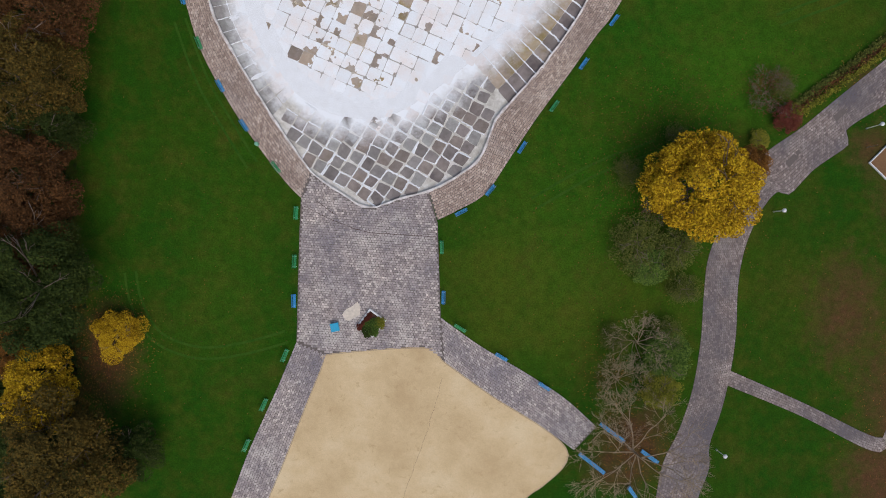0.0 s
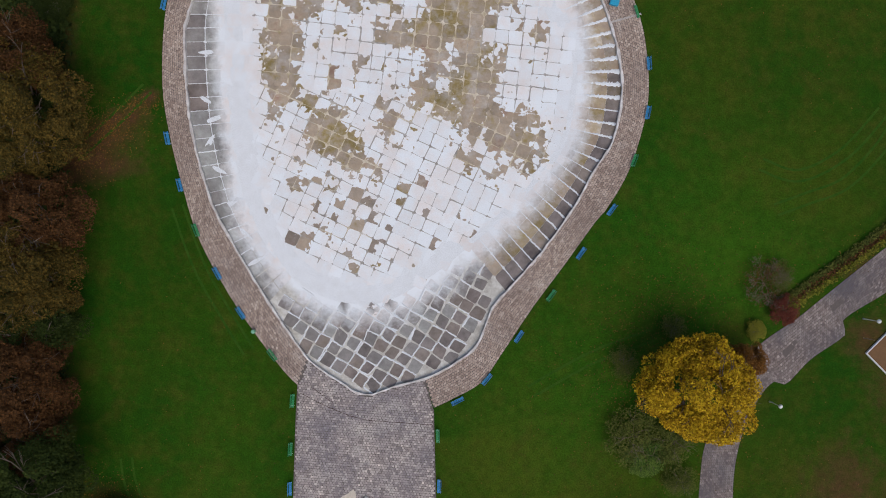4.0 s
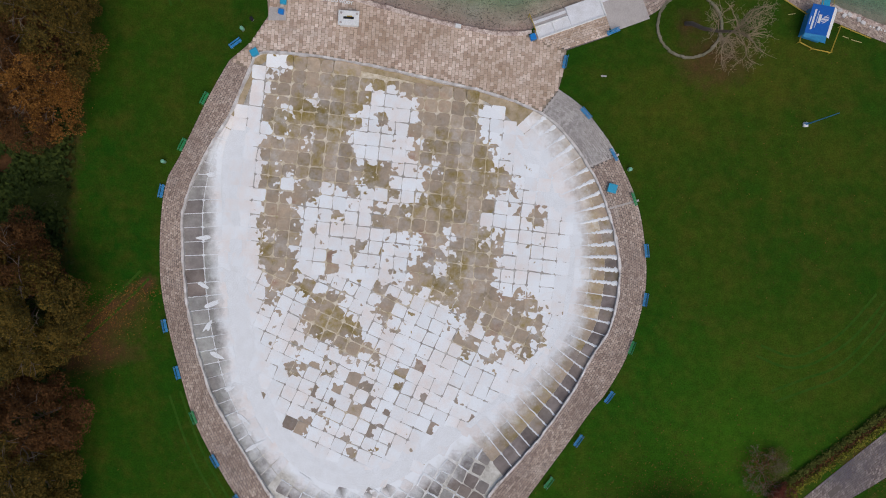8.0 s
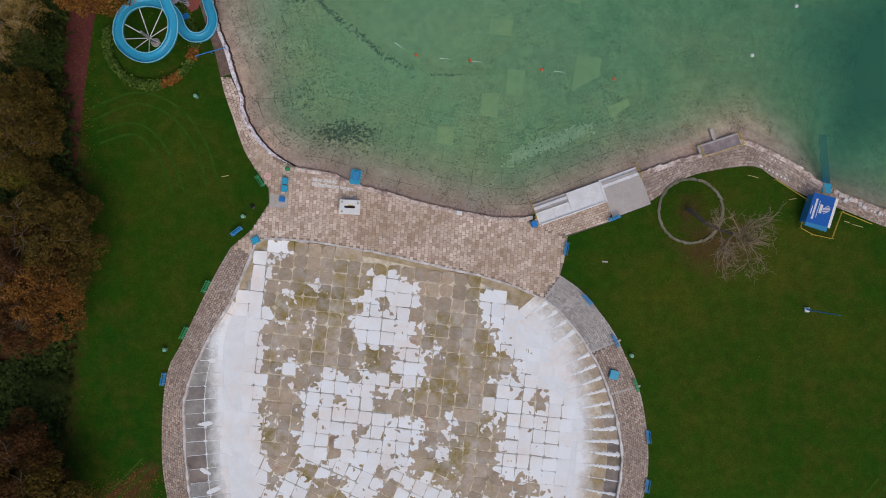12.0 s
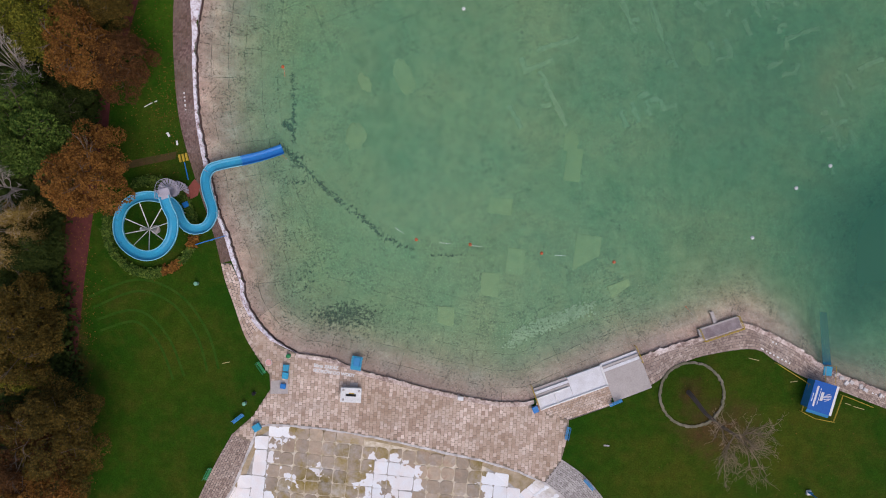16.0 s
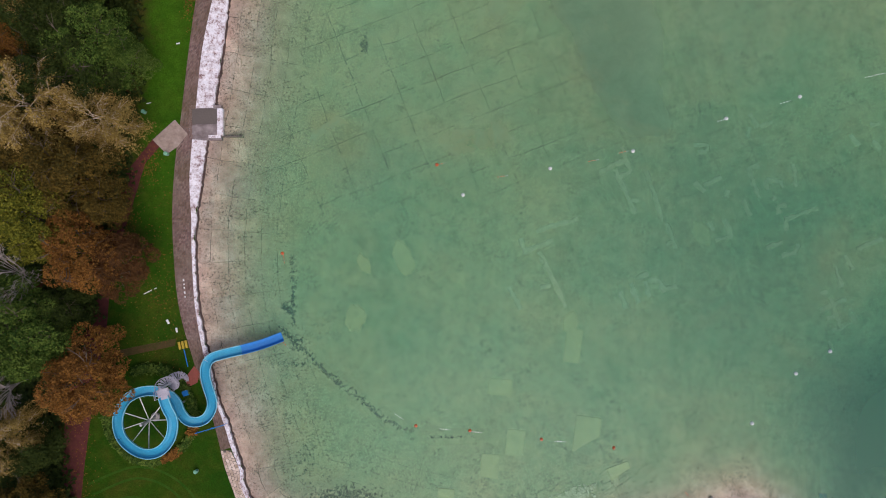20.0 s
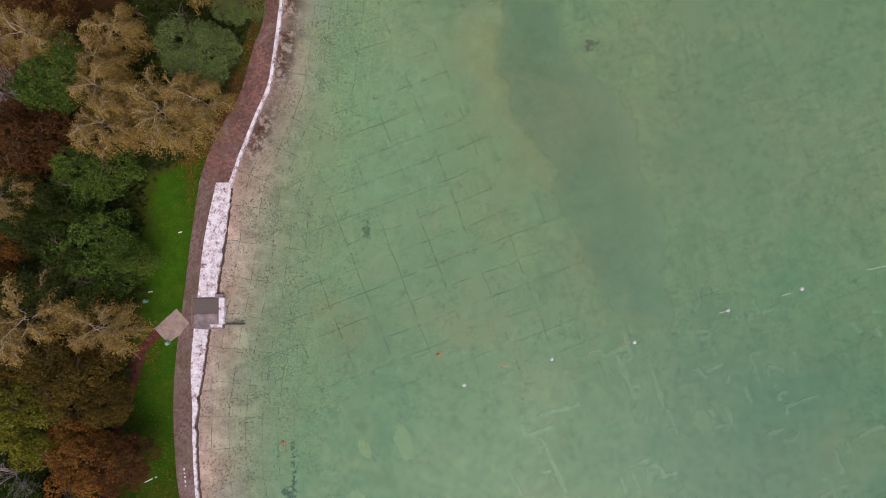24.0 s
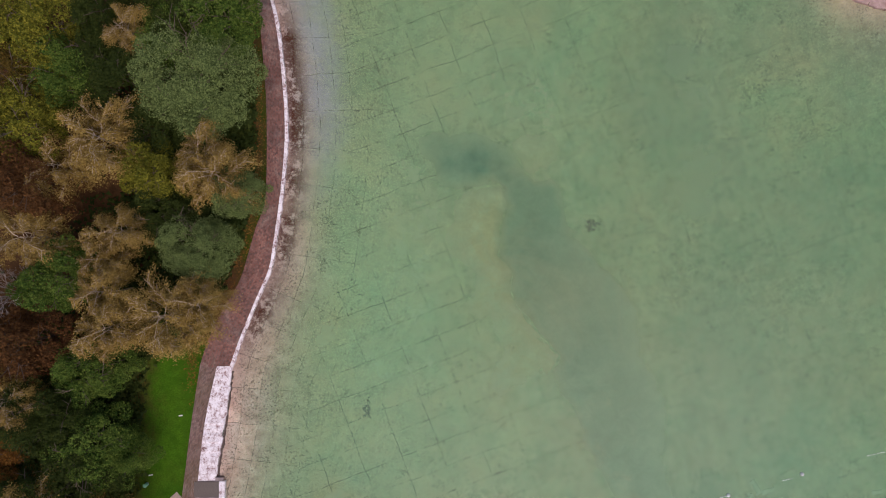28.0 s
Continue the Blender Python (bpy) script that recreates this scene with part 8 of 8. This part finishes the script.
# hedge round the slide: a broken ring of clipped leaves
a = gen.uniform(radians(-200), radians(112), 9000)
wide_ = 5.7 + 0.7 * np.clip((a - radians(30)) / radians(40), 0, 1)
q = np.stack([-37.9 + (wide_ + gen.normal(0, 0.26, len(a))) * np.cos(a), 100.5 + (wide_ + gen.normal(0, 0.26, len(a))) * np.sin(a), 0.05 + 0.7 * gen.random(len(a))], 1)
hedge = thing("hedge", "low round hedge about the slide, partly red", "hedge")
mask = (a > radians(-75)) & (a < radians(-50)) | (a > radians(-25)) & (a < radians(-8))
dressed("foliage", mesh_of("foliage", *leaf_quads(q[~mask], 0.2, gen)), LEAVES["green"], hedge, pose(0, 0, 0), (1, 1, 1))
dressed("red_foliage", mesh_of("red_foliage", *leaf_quads(q[mask], 0.2, gen)), LEAVES["orange"], hedge, pose(0, 0, 0), (1, 1, 1))

# ---- floats on the lake ----
def buoy(x, y, paint, label, r=0.2):
    b = thing("buoy", label, "buoy", "buoys on the lake", (x, y, WATER_Z))
    bm = bmesh.new()
    bmesh.ops.create_uvsphere(bm, u_segments=12, v_segments=8, radius=r, matrix=pose(0, 0, 0.04))
    part("float", bm, paint, b)
    part("eye", rod(bmesh.new(), (0, 0, r), (0, 0, r + 0.12), 0.04, None, 8), STEEL, b, "steel eye")


for x, y in ((-0.3, 133.3), (22.7, 95.9), (13.2, 97.1), (3.8, 98.3), (-3.3, 99.0), (-20.7, 121.8)):
    buoy(x, y, ORANGE, "round orange buoy on the green water", 0.22)
for x, y in ((3.1, 129.3), (14.6, 132.7), (25.5, 134.9), (37.8, 139.1), (47.5, 141.9), (51.2, 108.4), (46.7, 105.5), (40.9, 99.0)):
    buoy(x, y, WHITE, "round white buoy on the green water", 0.25)
for x, y, turn, paint in ((8.3, 131.7, 8, ORANGE), (20.3, 133.7, 12, ORANGE), (24.3, 134.8, 12, ORANGE), (37.3, 138.9, 15, WHITE), (45.6, 141.2, 15, WHITE), (56.8, 144.5, 10, WHITE), (58.1, 144.8, 10, WHITE), (15.6, 96.8, -4, WHITE), (0.5, 98.5, -6, WHITE), (4.7, 98.1, -5, WHITE), (-5.5, 100.2, -35, WHITE), (-20.5, 109.9, -45, ORANGE), (-20.5, 121.2, 95, ORANGE), (0.2, 133.4, 12, ORANGE), (32.5, 89.5, -50, ORANGE)):
    r_ = thing("float_line", "short run of small floats on a rope", "float line", "float lines", (x, y, WATER_Z), turn)
    for i in range(3):
        part("float", rod(bmesh.new(), (-0.7 + 0.37 * i, 0, 0.03), (-0.45 + 0.37 * i, 0, 0.03), 0.032, None, 6), paint, r_)
    part("rope", rod(bmesh.new(), (-0.75, 0, 0.03), (0.75, 0, 0.03), 0.02, None, 5), STEEL, r_)

# ---- drowned foundations on the lake bed ----
RUIN = worn("ruin_wall", (0.58, 0.66, 0.45), (0.40, 0.50, 0.32), 0.95, amount=1.0)
PLATE = worn("bed_plate", (0.58, 0.63, 0.335), (0.43, 0.51, 0.285), 0.95, amount=1.0)


def bed_z(x, y):
    i = int(np.argmin(np.hypot(bv[:, 0] - x, bv[:, 1] - y)))
    return float(WATER_Z - depth[i])


HOUSE_LONG = [(21.8, 132.5, 25.2, 134.1), (24.8, 135.9, 25.9, 132.5), (23.8, 132.9, 26.4, 126.9), (24.5, 131.8, 25.9, 132.5), (25.8, 128.5, 26.9, 128.6), (30.6, 125.5, 31.9, 122.1), (30.5, 122.6, 31.6, 123.0), (28.0, 132.5, 30.2, 125.8)]
HOUSE_WEST = [(11.4, 121.7, 15.3, 123.3), (10.9, 123.5, 11.6, 121.6), (13.5, 121.7, 17.0, 114.3), (13.5, 120.3, 14.2, 120.7), (13.6, 117.0, 15.0, 117.3), (13.0, 124.5, 18.6, 126.2), (9.4, 117.0, 10.8, 114.0), (24.3, 116.4, 25.2, 113.9), (27.7, 117.8, 28.4, 115.6), (28.2, 117.6, 29.6, 117.9), (29.6, 117.9, 30.3, 116.2), (30.3, 116.5, 31.9, 117.0), (25.9, 117.4, 26.8, 114.8), (26.6, 118.1, 28.1, 118.8)]
HUT = [(34.5, 136.1, 36.4, 136.1), (36.4, 136.1, 36.2, 135.2), (36.2, 135.2, 35.0, 135.1), (35.7, 130.5, 38.0, 131.7), (34.6, 131.0, 35.9, 129.6)]
ROOMS_NORTH = [(42.1, 140.2, 43.2, 138.4), (43.4, 138.5, 45.1, 139.1), (42.0, 138.4, 41.7, 136.9), (39.0, 129.9, 38.8, 129.0), (41.8, 132.9, 43.3, 128.8), (41.8, 132.9, 43.3, 133.3), (41.0, 128.6, 42.1, 126.4), (44.1, 131.2, 46.1, 131.0), (44.2, 131.2, 44.4, 129.9), (46.1, 131.0, 46.5, 130.1), (45.0, 128.4, 45.4, 129.0), (45.7, 127.6, 47.0, 127.8), (45.7, 127.6, 45.9, 126.7), (47.8, 133.4, 48.4, 130.2), (46.6, 125.9, 51.2, 127.4), (46.6, 125.6, 47.0, 124.4)]
ROOMS_EAST = [(38.6, 125.8, 39.5, 123.4), (37.2, 123.0, 39.3, 123.6), (36.5, 125.6, 36.9, 124.5), (44.2, 122.0, 46.3, 122.9), (46.2, 120.9, 48.1, 121.4), (48.1, 121.4, 48.5, 122.6), (53.4, 119.5, 54.5, 116.7), (54.9, 121.0, 55.8, 119.1), (53.3, 109.4, 54.0, 107.7), (56.4, 121.7, 59.8, 123.2), (55.7, 137.3, 56.7, 135.8), (58.4, 138.6, 59.7, 138.8), (58.6, 136.4, 59.7, 135.2)]
ROOMS_SQUARE = [(51.5, 115.8, 52.6, 116.1), (52.6, 116.1, 54.1, 112.0), (51.4, 113.5, 53.3, 114.3), (52.6, 112.4, 54.1, 112.7), (53.3, 114.4, 55.2, 115.0), (55.2, 115.0, 56.5, 111.8), (53.5, 110.7, 56.5, 112.0), (54.4, 112.0, 54.6, 111.1)]
ruin = thing("drowned_foundations", "pale wall footings lying on the lake bed", "ruin", kind="structure")
gr = np.random.default_rng(9)


def footing(x0, y0, x1, y1):
    """A worn wall footing: a low bank with crumbled, uneven sides."""
    n = max(3, int(math.hypot(x1 - x0, y1 - y0) / 0.5))
    z = bed_z((x0 + x1) / 2, (y0 + y1) / 2)
    side = Vector((y0 - y1, x1 - x0)).normalized()
    v, f = [], []
    for i in range(n + 1):
        t = i / n
        x, y = x0 + (x1 - x0) * t + gr.normal(0, 0.06), y0 + (y1 - y0) * t + gr.normal(0, 0.06)
        w, h = 0.24 * (0.6 + 0.7 * gr.random()), 0.05 + 0.12 * gr.random()
        v += [(x + side.x * w * k, y + side.y * w * k, z + dz) for k, dz in ((-1.9, -0.06), (-0.9, h), (0.9, h), (1.9, -0.06))]
    for i in range(n):
        f += [(4 * i + k, 4 * i + k + 1, 4 * i + k + 5, 4 * i + k + 4) for k in range(3)]
    f += [(3, 2, 1, 0), (4 * n, 4 * n + 1, 4 * n + 2, 4 * n + 3)]
    piece("footing", mesh_of("footing", v, f, RUIN), ruin)


for walls in (HOUSE_LONG, HOUSE_WEST, HUT, ROOMS_NORTH, ROOMS_EAST, ROOMS_SQUARE):
    for row in walls:
        footing(*row)
for x, y, w, d, turn in ((19.6, 97.0, 3.4, 5.0, -8), (17.9, 109.0, 2.2, 4.5, -8), (10.0, 96.0, 2.4, 3.5, -6), (6.5, 92.5, 2.4, 4.0, -4), (24.0, 92.0, 3.0, 2.4, 20), (8.0, 103.5, 3.2, 2.2, -6), (0.5, 88.0, 2.2, 4.0, -4)):
    part("plate", box(bmesh.new(), x, y, bed_z(x, y) - 0.2, w, d, 0.25, turn=turn, bevel=0.04), PLATE, ruin)


def mound(x, y, w, d, turn):
    """A flat heap of silt with a ragged outline."""
    n, z = 18, bed_z(x, y)
    c, s_ = math.cos(radians(turn)), math.sin(radians(turn))
    v = [(x, y, z + 0.12)]
    for ring_, dz in ((0.75, 0.08), (1.0, -0.1)):
        for i in range(n):
            a = 2 * math.pi * i / n
            r = ring_ * (1 + gr.normal(0, 0.10))
            px, py = w / 2 * r * math.cos(a), d / 2 * r * math.sin(a)
            v.append((x + px * c - py * s_, y + px * s_ + py * c, z + dz))
    f = [(0, 1 + i, 1 + (i + 1) % n) for i in range(n)] + [(1 + i, 1 + n + i, 1 + n + (i + 1) % n, 1 + (i + 1) % n) for i in range(n)]
    piece("mound", mesh_of("mound", v, f, PLATE), ruin)


for row in ((-4.9, 121.0, 3.0, 5.6, 22), (-10.2, 120.2, 1.8, 3.4, 30), (-11.5, 113.0, 3.2, 4.4, -15), (35.4, 124.0, 2.6, 4.4, 28), (17.6, 112.0, 2.4, 3.6, -8)):
    mound(*row)

rub = np.random.default_rng(77)
line = spline([(9.0, 85.2), (11.5, 86.6), (14.8, 87.9), (19.8, 89.8)], 0.25)
vs, fs = [], []
for k in range(800):
    c_ = line[rub.integers(0, len(line))] + rub.uniform(-0.85, 0.85, 2)
    w = rub.uniform(0.13, 0.27)
    a = rub.uniform(0, 3.14, 4) * 0.3 + np.arange(4) * math.pi / 2
    z0 = bed_z(*c_)
    n0 = len(vs)
    vs += [(c_[0] + w * math.cos(t), c_[1] + w * math.sin(t), z0 - 0.1) for t in a] + [(c_[0] + 0.6 * w * math.cos(t), c_[1] + 0.6 * w * math.sin(t), z0 + 0.5 * w + 0.05) for t in a]
    fs += [tuple(n0 + i for i in q) for q in ((4, 5, 6, 7), (0, 1, 5, 4), (1, 2, 6, 5), (2, 3, 7, 6), (3, 0, 4, 7))]
tagged(piece("rubble", mesh_of("rubble", vs, fs, worn("rubble_stone", (0.72, 0.78, 0.60), (0.48, 0.56, 0.40), 0.95, amount=1.0))), "bank of pale rubble stones on the lake bed", "rubble", "", "stuff")

# ---- writing painted on the walks ----
def writing(text, x, y, size, turn, z):
    cu = bpy.data.curves.new("painted_writing", "FONT")
    cu.body, cu.size, cu.extrude, cu.offset = text, size, 0.003, 0.03
    tmp = bpy.data.objects.new("painted_writing", cu)
    scene.collection.objects.link(tmp)
    bpy.context.view_layer.update()
    me = bpy.data.meshes.new_from_object(tmp)
    bpy.data.objects.remove(tmp)
    me.materials.append(WHITE)
    ob = new("painted_writing", me)
    ob.matrix_basis = pose(x, y, z, 0, 0, turn)
    return tagged(ob, "white lettering painted on the paving: " + text.lower(), "writing")


writing("50cm ZAKAZ", -16.8, 82.45, 0.56, -8, 0.085)
writing("SKOKÓW DO WODY", -16.9, 81.8, 0.56, -8, 0.085)
for x, y, turn, sizes in ((41.6, 84.6, -28, (0.8, 0.3, 0.5, 0.35, 0.6, 0.4, 0.5, 0.3)), (43.2, 85.4, -28, (0.4, 0.3)), (56.2, 78.6, -18, (0.4, 0.3, 0.5, 0.3, 0.4)), (-33.6, 118.6, -85, (0.5, 0.3, 0.4, 0.6, 0.3))):
    bars = thing("painted_writing", "unreadable white lettering painted on the paving", "writing", at=(x, y, SETT_Z + 0.02), turn=turn)
    s = 0.0
    for w in sizes:
        part("stroke", box(bmesh.new(), s + w / 2, 0, 0, w * 0.55, 0.2, 0.012), WHITE, bars)
        s += w + 0.12

# ---- tyre tracks in the lawn ----
def track(points, label="faint tyre tracks pressed into the lawn"):
    line = spline(points, 0.8)
    tr = thing("tyre_track", label, "track", "tyre tracks in the lawn", kind="structure")
    for d in (-0.75, 0.75):
        p, q = offset(line, d - 0.16), offset(line, d + 0.16)
        n = len(p)
        v = np.concatenate([np.c_[p, np.full(n, 0.008)], np.c_[q, np.full(n, 0.008)]])
        piece("rut", mesh_of("rut", v, [(i, i + 1, n + i + 1, n + i) for i in range(n - 1)], TRACK), tr)


track([(-41, -3), (-40.2, -7), (-37.5, -11.5), (-32, -13.6), (-26, -13), (-20.5, -11.5)])
track([(-34.5, 30), (-31.5, 22), (-27.5, 15), (-25, 11)])
track([(-46, 91), (-40, 93.2), (-35, 91.5), (-31.5, 87), (-30, 82)])
track([(-45, 88), (-40, 89.2), (-36.5, 86), (-34.5, 81)])
track([(44, 30), (48, 31.5), (53, 33.5), (57.5, 38), (60, 42)])
track([(42, 36), (47, 34.5), (53, 37.5), (58, 43)])
track([(12, 6), (20, 10.5), (28, 13.5)])
track([(-48, 36.5), (-43, 41), (-38.5, 45.5)], "worn brown track across the lawn")

# ---- loose boards and slats left on the lawn ----
STRAW = worn("bleached_wood", (0.55, 0.47, 0.22), (0.40, 0.33, 0.16), 0.9)
for x, y, w, d, turn, mat, label in ((-38.28, 116.86, 1.2, 0.12, 27, WHITE, "white board lying on the grass"), (-37.3, 117.3, 0.35, 0.12, 20, WHITE, "short white board lying on the grass"), (-35.7, 112.93, 0.3, 0.6, 28, WHITE, "broad white board lying on the grass"), (-34.56, 111.83, 0.25, 0.6, 8, WHITE, "short white board lying on the grass"),
                                     (40.9, 83.05, 1.4, 0.08, -14, STRAW, "pale yellow slat lying on the grass"), (46.1, 80.1, 1.0, 0.08, 8, STRAW, "pale yellow slat lying on the grass"), (53.2, 77.1, 0.8, 0.08, -20, STRAW, "pale yellow slat lying on the grass"), (54.6, 76.6, 1.5, 0.08, -16, STRAW, "pale yellow slat lying on the grass"), (21.5, 71.85, 0.75, 0.2, -4, CONCRETE, "small pale slat lying on the grass"), (-28.3, 83.0, 1.0, 0.1, 12, STRAW, "pale yellow slat lying on the grass"), (-38.0, 141.6, 0.6, 0.12, 10, WHITE, "short white board lying on the grass"), (-34.1, 149.4, 0.5, 0.16, 12, WHITE, "short white board lying on the grass")):
    b_ = thing("board", label, "board", "boards on the lawn", (x, y, 0.0), turn)
    part("plank", box(bmesh.new(), 0, 0, 0.01, w, d, 0.04, bevel=0.008), mat, b_)
    part("batten", box(bmesh.new(), w * 0.3, 0, 0.05, 0.05, d * 1.05, 0.025), mat, b_)

# ---- loose pale stones on the shore walk and dark relaid patches in the park path ----
gs = np.random.default_rng(51)
for i, (x, y) in enumerate([(52.3, 80.6), (52.9, 79.9), (54.8, 79.4), (53.6, 80.0), (51.6, 81.0), (57.4, 78.2), (59.6, 77.4), (55.4, 79.0)]):
    if i % 3 == 0:
        v, f = blocks_of(gs, 0.5 + 0.1 * gs.random(), 0.42, 0.22)
        lump = mesh_of("shore_stone", [(a, b, c + 0.22 + 0.05 * math.sin(9 * a + 5 * b)) for a, b, c in v], f, COPING)
    ob = piece("shore_stone", lump, at=pose(x, y, SETT_Z - 0.01, 0, 0, 47 * i))
    tagged(ob, "loose pale stone lying on the shore walk", "stone", "stones on the shore walk")
for x, y, w, d, turn in ((52.0, 17.6, 2.0, 0.8, 38), (45.7, 11.6, 1.9, 0.8, 48), (46.5, 12.6, 0.7, 0.6, 40)):
    slab("paving_patch", [(x + a * math.cos(radians(turn)) - b * math.sin(radians(turn)), y + a * math.sin(radians(turn)) + b * math.cos(radians(turn))) for a, b in ((-w / 2, -d / 2), (w / 2, -d / 2 + 0.1), (w / 2 - 0.1, d / 2), (-w / 2 + 0.15, d / 2))], 0.0, SETT_Z + 0.012, MORTAR, None, "dark relaid patch in the sett path", "patch")
